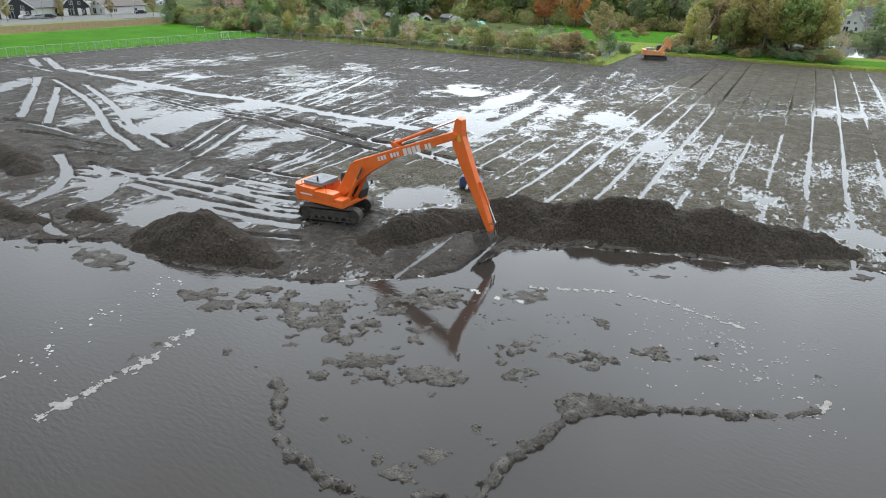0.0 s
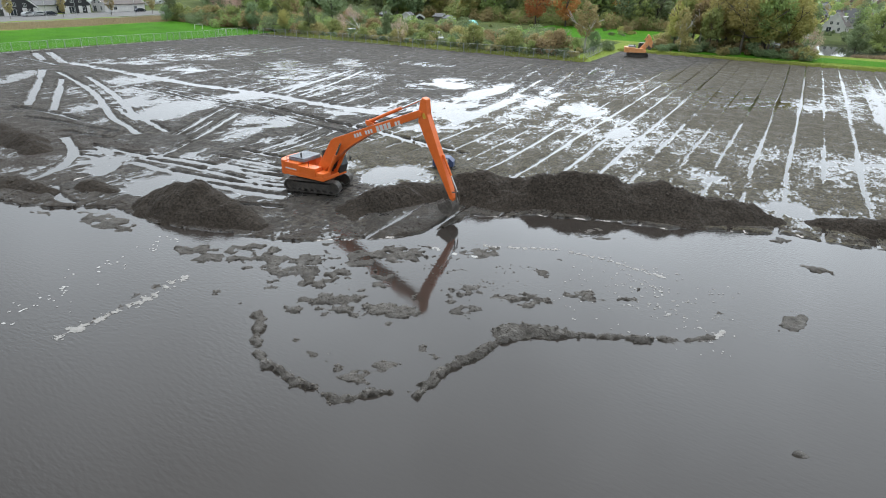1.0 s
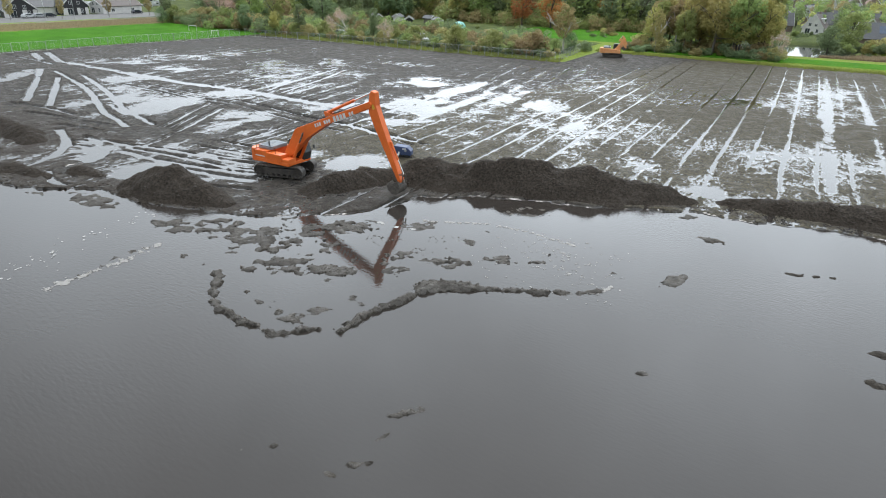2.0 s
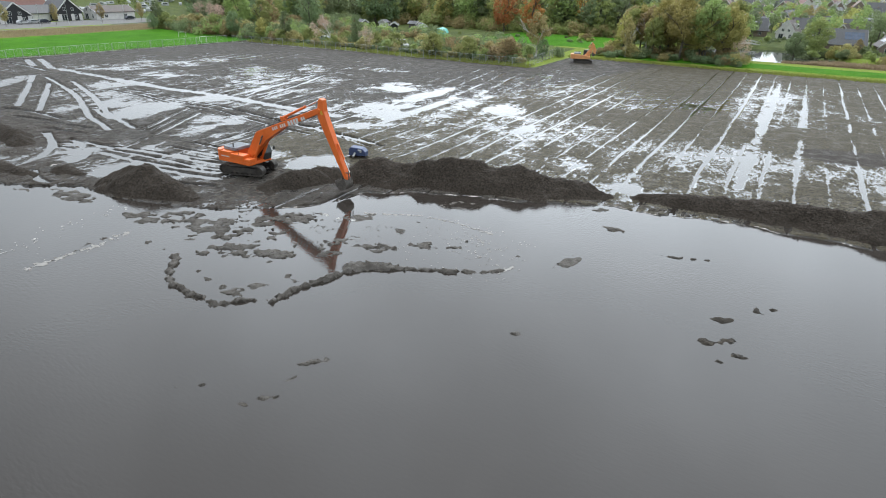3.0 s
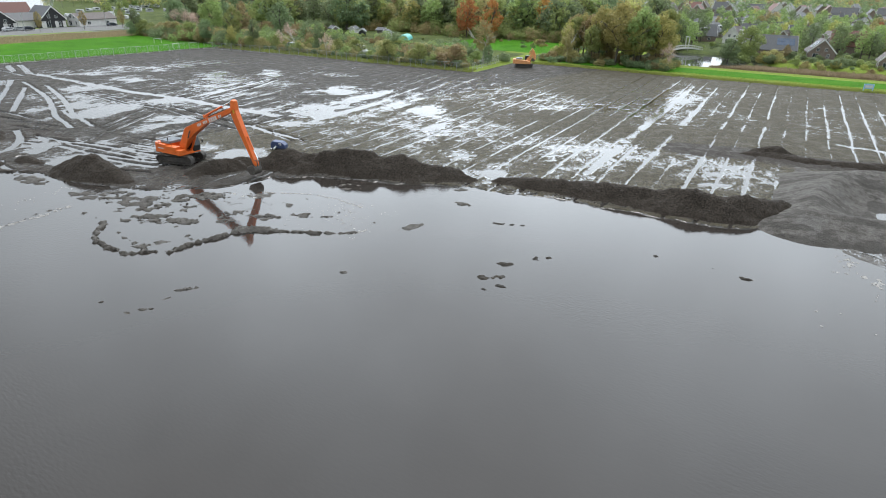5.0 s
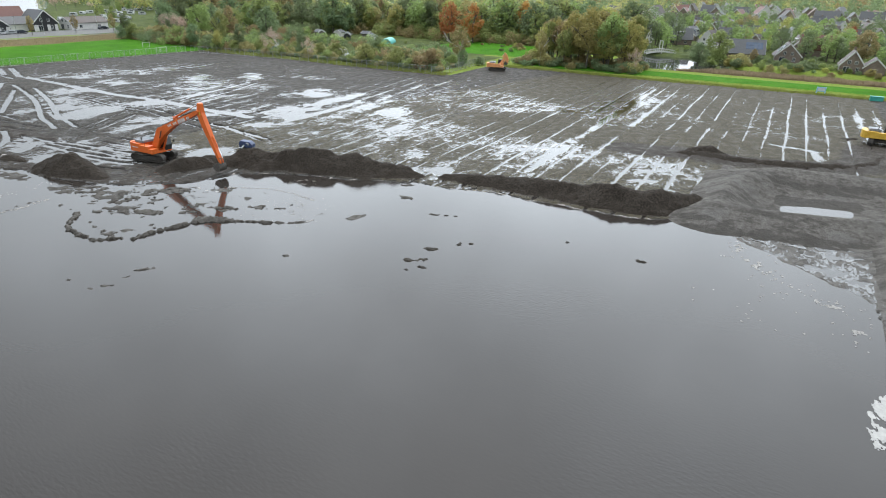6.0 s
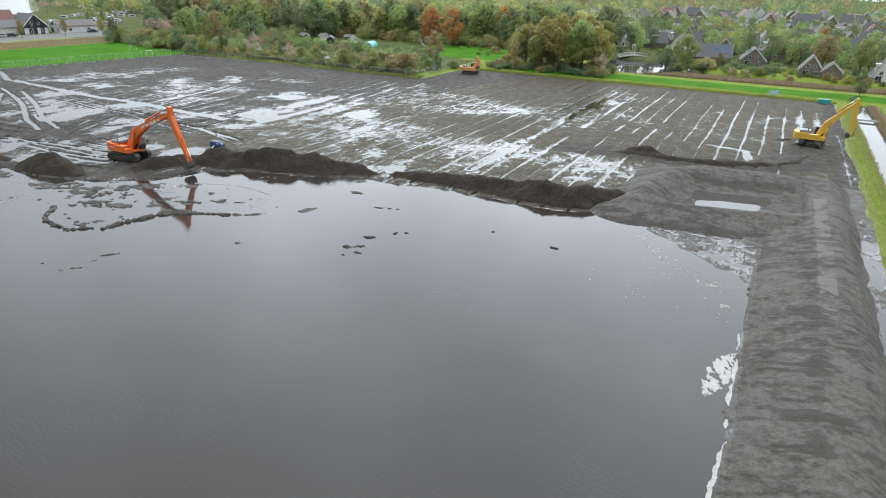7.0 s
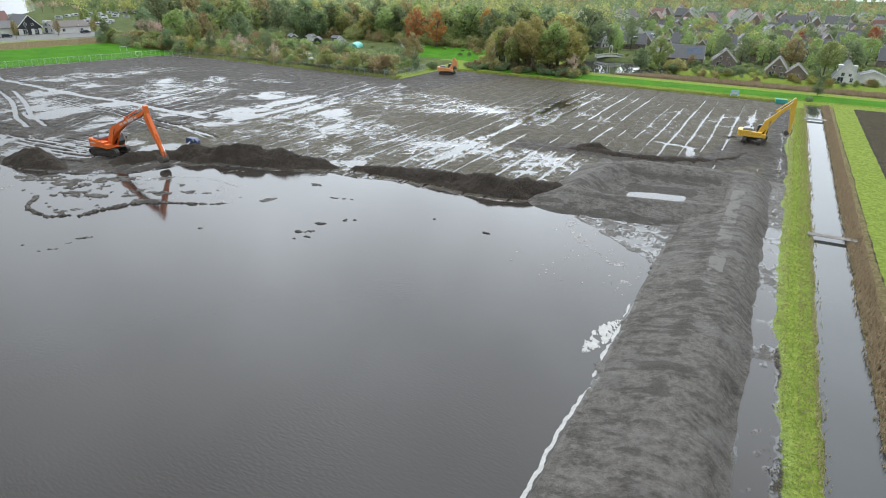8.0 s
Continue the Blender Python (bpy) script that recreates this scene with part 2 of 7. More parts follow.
def sheet(name, xs, ys, height, masks, material, keep=None):
    """A height field over the lines xs and ys, with its masks of cover as attributes."""
    X, Y = np.meshgrid(xs, ys)
    Z = height(X, Y)
    n, k = len(ys), len(xs)
    co = np.stack([X, Y, Z], -1).reshape(-1, 3)
    i = np.arange((n - 1) * k).reshape(n - 1, k)[:, :-1].ravel()
    quads = np.stack([i, i + 1, i + k + 1, i + k], 1)
    if keep is not None:
        ok = keep(X, Y, Z).ravel()
        quads = quads[ok[quads].any(1)]
        used = np.unique(quads)
        remap = np.zeros(len(co), int)
        remap[used] = np.arange(len(used))
        co, quads = co[used], remap[quads]
    else:
        used = None
    me = bpy.data.meshes.new(name)
    me.vertices.add(len(co))
    me.vertices.foreach_set("co", co.ravel())
    me.loops.add(len(quads) * 4)
    me.loops.foreach_set("vertex_index", quads.ravel())
    me.polygons.add(len(quads))
    me.polygons.foreach_set("loop_start", np.arange(len(quads)) * 4)
    me.polygons.foreach_set("use_smooth", np.ones(len(quads), bool))
    me.update(calc_edges=True)
    for key, vals in masks(X, Y, Z).items():
        v = np.broadcast_to(vals, X.shape).reshape(-1).astype(np.float32)
        me.attributes.new(key, "FLOAT", "POINT").data.foreach_set("value", v[used] if used is not None else v)
    me.materials.append(material)
    return new(name, me)


def lines(*stretches):
    """Grid lines: (start, end, spacing) one after the other."""
    out = []
    for a, c, d in stretches:
        out += list(np.linspace(a, c, max(1, round((c - a) / d)), endpoint=False))
    return np.array(out + [stretches[-1][1]])


# ---- the lie of the land; the pond's water stands at z = 0 ----
SHORE = [(-400, 6), (-46.2, 16.9), (-41.4, 18.8), (-38.2, 21.0), (-33.6, 20.5), (-28, 21.5), (-24.5, 23.2), (-21.5, 24.2), (-19.2, 26.0), (-17.0, 28.2),
         (-15.2, 31.0), (-14.4, 34.6), (-10.2, 37.5), (-5.9, 38.9), (-1.7, 40.1), (3.1, 42.3), (6.4, 43.8), (11.7, 44.4), (16.6, 45.4), (27.6, 45.6), (34.6, 46.6), (38.2, 49.5), (44, 47.5), (54.4, 48.2), (60, 48.5)]
DITCH = (69.1, 72.1)
DRAG = [(25, 76.5), (34, 78.4), (40, 77.6), (46, 78.6), (53, 81.5), (57.5, 86), (59.5, 96)]
CREST = [(60, 54.9), (55, 53.8), (50.6, 52.6), (45.2, 51.5), (40.2, 50.8), (40.5, 56), (41.2, 61), (43.2, 66.2), (46.4, 69.2), (52.7, 70.3), (58.4, 71.5), (60.5, 72.5)]
RUTS, POOLS, FLATS = [], [], []


def rut(half, wide, deep, *pts):
    """A wheel track, or a pair of them half a gauge to each side of the line."""
    RUTS.append((list(pts), half, wide, deep))


def pool(*spot):
    """A broad shallow pool: x, y, half length, half width, turn, depth."""
    POOLS.append(spot)


def mud_flat(*spot):
    """Half-sunk mud in the pond: x, y, half length, half width, turn, height."""
    FLATS.append(spot)


rut(0, 0.9, 0.29, (-110.3, 55.6), (-97.9, 48.2), (-88.3, 42.1), (-80.3, 37.2))
rut(0, 0.8, 0.29, (-98.9, 52.3), (-87.3, 45.1), (-79.1, 40), (-74.9, 37.3))
rut(0, 0.72, 0.27, (-106.4, 55.6), (-93.4, 51.4), (-82.3, 47.3), (-72.6, 42.6), (-66, 39.4), (-60.1, 37.4), (-55.9, 35.9))
rut(0, 0.70, 0.27, (-97.8, 55.7), (-84.2, 50.4), (-73.7, 45.8), (-66, 42.1), (-60, 40.1), (-54.6, 38.4))
rut(0, 0.6, 0.2, (-70.4, 43), (-66.1, 41.3), (-62.2, 40.1))
rut(0, 1.2, 0.29, (-134.8, 67.1), (-121, 61.6))
rut(0, 1.2, 0.29, (-133.4, 69.4), (-114.2, 61.6))
rut(0, 0.8, 0.24, (-134, 61.2), (-122.2, 60.7), (-112.4, 59.5))
rut(0, 1.9, 0.13, (-115.8, 62.9), (-105.7, 62.2), (-93.8, 61.5), (-83.9, 60.9), (-76, 60.7), (-69.4, 61.1), (-62.9, 61.2), (-56.2, 60.8), (-49.3, 60.5), (-42.2, 60.4), (-37.3, 59.8))
rut(0, 0.7, 0.22, (-113.9, 61.8), (-98.8, 61.3), (-86.4, 59.7))
rut(0, 0.55, 0.25, (-82.4, 56), (-70.9, 55.4), (-62.6, 54.9), (-56.6, 54.9), (-47.8, 53.3), (-39.7, 52.4), (-35.4, 52.2), (-30.5, 51), (-25.6, 49.8), (-22.3, 49.6))
rut(0, 0.55, 0.23, (-76.9, 54.6), (-67, 53.1), (-58.7, 53.1), (-51.8, 51.9), (-45.5, 50.6), (-38.2, 49.4), (-33.6, 48.9))
rut(0, 0.6, 0.25, (-56.6, 54.5), (-50, 53.9), (-43.9, 52.7), (-37.2, 52.1), (-33.5, 51.5), (-28.4, 50.9), (-24.1, 49.9))
rut(0, 0.55, 0.22, (-84, 53.8), (-73.6, 53), (-63.1, 51.6), (-56.3, 51.7))
rut(0, 0.55, 0.22, (-48.2, 53.7), (-40.2, 52.1), (-35.4, 51.6), (-28.7, 49.8), (-23.6, 48.3))
rut(0, 0.75, 0.27, (-81.6, 35.5), (-76.1, 36.5), (-70.3, 36.4), (-67.1, 36.1))
rut(0, 0.55, 0.24, (-74, 33.6), (-69.8, 34.3), (-65, 34.6), (-58.8, 35.3))
rut(0, 0.55, 0.22, (-63.8, 32.1), (-59.9, 32.7), (-56.8, 33.3))
rut(0, 0.63, 0.26, (-60, 51.4), (-57.6, 46.6), (-54.8, 41.8), (-52.6, 37.7))
rut(0, 0.68, 0.27, (-56.3, 50.6), (-53.6, 45.4), (-51, 40.8), (-49.6, 37.5))
rut(0, 0.55, 0.2, (-55.3, 45.5), (-53.2, 41.5), (-51.7, 38.5))
rut(0, 0.55, 0.22, (-49.2, 37.2), (-47.7, 33.8), (-47.3, 31.6))
rut(0, 0.57, 0.24, (-42.2, 49.8), (-41.2, 44), (-40.9, 38.7))
rut(0, 0.63, 0.26, (-39.7, 49.6), (-39, 43.1), (-39.1, 38.6))
rut(0, 0.55, 0.22, (-37.2, 49.3), (-36.8, 43.9), (-36.9, 39.9))
rut(0, 0.75, 0.33, (-62, 31.1), (-57.8, 29.4), (-54.6, 27.8), (-51.9, 25.4), (-50.2, 22.7), (-49.4, 20.4))
rut(0, 0.63, 0.3, (-54, 27.5), (-51.5, 28.1), (-48.3, 28), (-46.6, 26.3), (-46.2, 24.3), (-46.3, 22.7))
rut(0, 0.63, 0.3, (-46.9, 21.5), (-44.6, 20.4), (-42.2, 19.8), (-41.1, 20.1))
rut(0, 0.6, 0.28, (-55.6, 28.8), (-52.4, 30.2), (-49.4, 31.6))
rut(0, 0.6, 0.28, (-56, 30.6), (-54, 30.4), (-51.4, 29.5))
rut(0, 0.68, 0.32, (-53.1, 30.8), (-48.6, 30.9), (-47.7, 31.4), (-44, 32.1), (-39.7, 32.6), (-35.4, 32.8), (-32.6, 33.4))
rut(0, 0.55, 0.3, (-47.8, 30.3), (-43.2, 30.8), (-38.8, 31.1), (-33.9, 31.3), (-31.3, 32))
rut(0, 0.75, 0.32, (-47.7, 29.1), (-42.4, 29.1), (-38.7, 29.4), (-35, 30), (-32.7, 30.5), (-30.2, 31.1))
rut(0, 0.8, 0.3, (-39.8, 28.4), (-35.3, 28.7), (-31.7, 29.1), (-28.8, 29.7))
rut(0, 0.55, 0.28, (-33, 25.6), (-30.3, 26.7), (-27.1, 28))
rut(0, 0.55, 0.25, (-42.5, 35), (-39.2, 35.2), (-34.9, 35.7))
rut(0, 0.55, 0.25, (-42.5, 37.7), (-38.4, 37.9), (-36.4, 38.3))
rut(0, 0.55, 0.25, (-40.6, 33.4), (-37.4, 33.5), (-33.8, 34.4))
rut(0, 0.75, 0.26, (-68.1, 89.3), (-65.8, 79.6), (-63.3, 69.9), (-61, 63.5))
rut(0, 0.68, 0.26, (-66.1, 90), (-61.9, 77.8), (-59.2, 67.9), (-57.9, 62.8))
rut(0, 0.6, 0.22, (-70.9, 74.4), (-72.2, 67), (-71.3, 60.8))
rut(0, 0.6, 0.2, (-65.2, 63.6), (-63.3, 57.5))
rut(0, 0.75, 0.26, (-35.9, 51), (-36.2, 57.3), (-36.7, 66.2), (-37.5, 78.9))
rut(0, 0.55, 0.22, (-39.6, 51.3), (-40.1, 58.6), (-40.4, 66.8))
rut(0, 0.55, 0.2, (-52.6, 75.5), (-51.9, 67.6), (-51.2, 61.7))
pool(-104.7, 48.6, 2.4, 6.7, 37, 0.34)
pool(-73.8, 40.2, 2.1, 3.4, 35, 0.22)
pool(-63.8, 44.3, 2.8, 4.4, 35, 0.3)
pool(-64.3, 49.6, 2.7, 2.6, 35, 0.2)
pool(-64.9, 36.7, 1.2, 1.8, 36, 0.2)
pool(-72.2, 46.9, 2.4, 3.4, 35, 0.16)
pool(-50.1, 48.7, 3.5, 3.4, 34, 0.24)
pool(-47.9, 42.9, 2.0, 2.0, 33, 0.16)
pool(-41.5, 42.7, 2.2, 2.0, 34, 0.16)
pool(-46.8, 40.3, 1.7, 1.6, 33, 0.14)
pool(-24.9, 39.4, 2.7, 2.7, 32, 0.34)
pool(-30.6, 39.4, 1.9, 2.1, 35, 0.15)
pool(-63.6, 58.8, 3.0, 2.3, 36, 0.2)
pool(-87.7, 58.7, 5.0, 3.0, 37, 0.14)
pool(-49.2, 28.1, 1.7, 2.1, 33, 0.16)
pool(-53.7, 30.0, 1.5, 1.4, 34, 0.14)
pool(-47.7, 25.7, 1.2, 1.1, 34, 0.22)
pool(-39.9, 25.2, 1.8, 1.4, 33, 0.2)
pool(-32.2, 28.0, 1.8, 0.9, 33, 0.22)
pool(-39.2, 26.6, 2.6, 2.4, 33, 0.14)
pool(-51.4, 23.2, 1.3, 1.4, 34, 0.14)
pool(-81.5, 85.9, 2.1, 5.7, 38, 0.15)
pool(-74.7, 95.8, 2.7, 6.1, 38, 0.22)
pool(-45.2, 86.9, 3.7, 5.1, 37, 0.16)
pool(-31.7, 57.3, 3.8, 2.0, 35, 0.2)
pool(-33.1, 65.6, 2.8, 3.0, 35, 0.18)
pool(-44.6, 60.2, 4.2, 2.9, 35, 0.2)
pool(-107.9, 71.9, 6.0, 5.3, 38, 0.14)
pool(-100.5, 91.3, 2.8, 3.6, 39, 0.12)
pool(-91.4, 70.0, 4.7, 3.8, 37, 0.14)
pool(-36.5, 71, 2.8, 9, 0, 0.3)
pool(-37, 84, 1.8, 9, 0, 0.2)
pool(-27, 78, 1.6, 11, 4, 0.12)
pool(-20, 79, 2.6, 6, 10, 0.26)
pool(-31, 74, 0.9, 12, 2, 0.2)
pool(-11.6, 68, 1.5, 3, 10, 0.2)
pool(-58, 70, 8, 5, 0, 0.066)
pool(-72, 78, 10, 5, 0, 0.066)
pool(-47, 84, 4, 8, 0, 0.06)
pool(-93, 72, 12, 4, 10, 0.077)
pool(-105, 82, 9, 4, 10, 0.077)
pool(-60, 104, 9, 3, 0, 0.083)
pool(-120, 95, 7, 3, 40, 0.055)
pool(16.4, 92, 0.65, 40, 0, 0.3)
pool(44, 112, 7, 14, 0, 0.0)
pool(21.6, 96, 0.5, 30, 0, 0.12)
pool(-0.6, 55.5, 1.8, 3, 0, 0.12)
pool(58.2, 124, 0.8, 16, 0, 0.2)
pool(61.2, 124, 0.7, 16, 0, 0.2)
pool(47.5, 92, 3.4, 0.8, -8, 0.3)
pool(51, 86, 0.8, 5.5, 10, 0.3)
pool(5.5, 49.4, 2.4, 1.5, 30, 0.14)
pool(14, 50.2, 5, 1.2, 10, 0.15)
pool(-42, 30, 13, 4.5, 12, 0.07)
pool(-31, 30.5, 5, 2.5, 10, 0.06)
pool(29, 70, 6.0, 10, 25, 0.05)
pool(64.9, 62, 1.3, 60, 0, 0.08)
pool(64.9, 15, 1.4, 34, 0, 0.22)
pool(30.5, 60.5, 2.0, 0.6, 25, 0.2)
pool(38, 62, 1.6, 0.7, 20, 0.3)
mud_flat(-19.4, 25.1, 1.01, 0.71, 33, 0.2)
mud_flat(-14.7, 26.4, 1.53, 1.03, 32, 0.3)
mud_flat(-16.5, 24.3, 1.73, 0.79, 33, 0.3)
mud_flat(-18.0, 22.7, 2.04, 0.61, 31, 0.28)
mud_flat(-17.5, 20.7, 1.39, 1.20, 30, 0.3)
mud_flat(-14.5, 22.8, 0.99, 0.61, 30, 0.28)
mud_flat(-13.5, 21.8, 0.74, 0.34, 28, 0.26)
mud_flat(-11.2, 21.6, 0.29, 0.38, 31, 0.26)
mud_flat(-15.0, 18.8, 1.30, 0.53, 32, 0.3)
mud_flat(-14.3, 20.1, 0.58, 0.50, 31, 0.28)
mud_flat(-13.9, 18.1, 1.01, 0.54, 33, 0.3)
mud_flat(-12.7, 18.2, 0.69, 0.32, 30, 0.26)
mud_flat(-11.7, 19.5, 1.46, 0.51, 31, 0.3)
mud_flat(-10.8, 19.8, 0.69, 0.51, 30, 0.3)
mud_flat(-10.0, 22.8, 0.58, 0.98, 31, 0.3)
mud_flat(-8.8, 23.7, 0.83, 0.71, 33, 0.28)
mud_flat(-8.2, 21.6, 0.54, 0.42, 34, 0.28)
mud_flat(-7.6, 22.5, 0.40, 0.42, 30, 0.26)
mud_flat(-7.0, 21.5, 0.58, 0.31, 31, 0.28)
mud_flat(-6.1, 24.7, 1.30, 0.43, 32, 0.32)
mud_flat(-5.5, 24.3, 0.54, 0.42, 34, 0.3)
mud_flat(-10.9, 29.1, 1.12, 0.91, 32, 0.16)
mud_flat(-8.0, 27.8, 1.23, 0.50, 32, 0.14)
mud_flat(-11.5, 25.8, 1.23, 1.20, 32, 0.15)
mud_flat(-8.3, 25.1, 1.78, 0.64, 32, 0.14)
mud_flat(-7.7, 17.5, 0.65, 0.40, 32, 0.18)
mud_flat(-10.7, 13.8, 0.43, 0.43, 36, 0.3)
mud_flat(-9.5, 13.8, 0.76, 0.39, 32, 0.22)
mud_flat(-8.8, 15.0, 0.81, 0.54, 30, 0.17)
mud_flat(-12.2, 14.3, 0.54, 0.18, 34, 0.2)
mud_flat(-11.3, 14.3, 0.47, 0.25, 32, 0.2)
mud_flat(-19.0, 18.5, 0.65, 0.69, 32, 0.26)
mud_flat(-19.3, 20.2, 1.37, 0.73, 33, 0.28)
mud_flat(-19.9, 22.7, 0.94, 0.70, 32, 0.26)
mud_flat(-16.2, 16.8, 0.45, 0.58, 27, 0.26)
mud_flat(-22.1, 18.0, 0.29, 0.27, 31, 0.22)
mud_flat(-21.1, 15.9, 0.32, 0.42, 39, 0.24)
mud_flat(-19.1, 15.7, 0.29, 0.41, 31, 0.24)
mud_flat(-14.1, 14.5, 0.47, 0.21, 32, 0.26)
mud_flat(-13.7, 16.3, 0.18, 0.21, 34, 0.24)
mud_flat(-12.9, 14.1, 0.47, 0.14, 32, 0.26)
mud_flat(-10.7, 18.4, 0.36, 0.22, 34, 0.22)
mud_flat(-4.7, 25.1, 0.65, 0.24, 32, 0.28)
mud_flat(-2.7, 27.0, 0.76, 0.48, 32, 0.28)
mud_flat(-0.9, 27.8, 0.54, 0.32, 34, 0.26)
mud_flat(-0.5, 29.2, 0.16, 0.24, 18, 0.24)
mud_flat(-6.2, 28.0, 0.90, 0.50, 34, 0.2)
mud_flat(-5.1, 36.3, 1.46, 0.79, 31, 0.2)
mud_flat(-3.1, 36.4, 0.43, 0.31, 36, 0.24)
mud_flat(-6.1, 30.9, 0.40, 0.24, 30, 0.22)
mud_flat(-21.7, 20.5, 1.42, 0.55, 32, 0.26)
mud_flat(-24.2, 20.8, 1.89, 0.69, 32, 0.26)
mud_flat(-24.6, 19.1, 1.23, 0.65, 32, 0.24)
mud_flat(-26.9, 19.1, 1.30, 0.61, 32, 0.26)
mud_flat(-21.6, 19.5, 0.94, 0.34, 32, 0.2)
mud_flat(-9.4, 14.1, 1.05, 0.59, 31, 0.26)
mud_flat(-7.7, 17.4, 0.54, 0.54, 34, 0.2)
mud_flat(-5.5, 24.7, 1.37, 0.60, 33, 0.24)
mud_flat(-3.8, 26.7, 0.47, 0.53, 32, 0.24)
mud_flat(4.1, 28.7, 0.43, 0.46, 36, 0.2)
mud_flat(-13.8, 15.0, 0.54, 0.35, 34, 0.2)
mud_flat(7.9, 30.3, 0.50, 0.98, 37, 0.2)
mud_flat(6.2, 42.2, 0.8, 0.5, 30, 0.25)
mud_flat(-3.8, 4.6, 0.9, 0.25, 20, 0.3)
mud_flat(-3.9, 5.7, 0.7, 0.2, 40, 0.26)
mud_flat(-0.3, 6.1, 0.5, 0.2, 20, 0.22)
mud_flat(0.4, 7.3, 0.7, 0.25, 40, 0.28)
mud_flat(0.2, 8.9, 0.5, 0.2, 50, 0.22)
mud_flat(0.1, 10.7, 0.7, 0.22, 50, 0.26)
mud_flat(8.2, 19, 0.3, 0.2, 0, 0.3)
mud_flat(18.6, 24.5, 1, 0.4, 40, 0.3)
mud_flat(18.9, 22.4, 0.3, 0.25, 0, 0.26)
mud_flat(19.7, 23.4, 0.4, 0.2, 0, 0.26)
mud_flat(20.9, 25.2, 0.5, 0.2, 20, 0.26)
mud_flat(7.4, 29.6, 1.3, 0.5, 70, 0.24)
mud_flat(8.7, 38.3, 1, 0.35, 0, 0.26)
mud_flat(14.8, 35.6, 1.4, 0.3, 20, 0.24)
mud_flat(28.7, 35.7, 0.4, 0.2, 0, 0.28)
mud_flat(36, 35, 0.4, 0.22, 0, 0.28)
mud_flat(20.9, 13.4, 1.7, 0.25, 45, 0.145)
mud_flat(-41.5, 17.2, 0.9, 0.5, 20, 0.24)
mud_flat(-36, 19, 2.4, 0.8, 0, 0.3)
mud_flat(20.8, 29.9, 0.7, 0.35, 30, 0.34)
mud_flat(18.5, 27.2, 0.9, 0.3, 40, 0.34)
mud_flat(19.6, 25.6, 0.4, 0.25, 10, 0.14)
mud_flat(17.9, 29.6, 0.3, 0.25, 10, 0.14)
mud_flat(33.6, 36, 0.5, 0.3, 30, 0.34)
mud_flat(34.9, 36.8, 0.4, 0.2, 30, 0.12)
mud_flat(24, 19.8, 0.5, 0.2, 40, 0.12)
mud_flat(8.8, 30.6, 0.9, 0.4, 60, 0.14)
mud_flat(10.2, 32.4, 0.3, 0.3, 0, 0.16)
mud_flat(30.4, 41.4, 1.2, 0.3, 20, 0.12)
mud_flat(37, 42.5, 1.6, 0.5, 20, 0.12)


def pond_side(x, y):
    """Metres from the pond's shore: more than 0 in the pond."""
    wob = 0.8 * fbm(x, y, 4.0, 4) + 0.35 * fbm(x, y, 0.9, 3)
    sx, sy = np.array([p[0] for p in SHORE]), np.array([p[1] for p in SHORE])
    north = np.interp(x, sx, sy) - y
    east = 54.4 - x
    return np.minimum(north, east) + wob


RIDGES = [
    ([(-17.2, 15.6), (-16.4, 14.6), (-15.6, 13.7), (-14.0, 12.5), (-12.0, 12.3), (-10.6, 12.2), (-9.4, 12.1), (-8.5, 12.8), (-7.5, 13.8)], 0.29, 0.32),
    ([(-6.5, 14.2), (-6.4, 15.6), (-6.1, 17.1), (-5.5, 19.0), (-5.0, 20.4), (-4.5, 21.1)], 0.32, 0.40),
    ([(-5.4, 20.5), (-4.6, 21.3), (-3.6, 21.9), (-3.1, 22.2)], 0.62, 0.42),
    ([(-3.1, 22.2), (-1.5, 22.9), (-0.1, 23.5), (1.1, 24.1)], 0.30, 0.30),
    ([(1.8, 24.6), (2.7, 24.9), (3.9, 26.1)], 0.26, 0.24),
    ([(-23.8, 10.3), (-24.0, 11.8), (-24.4, 13.3), (-24.5, 14.7)], 0.45, 0.105),
]


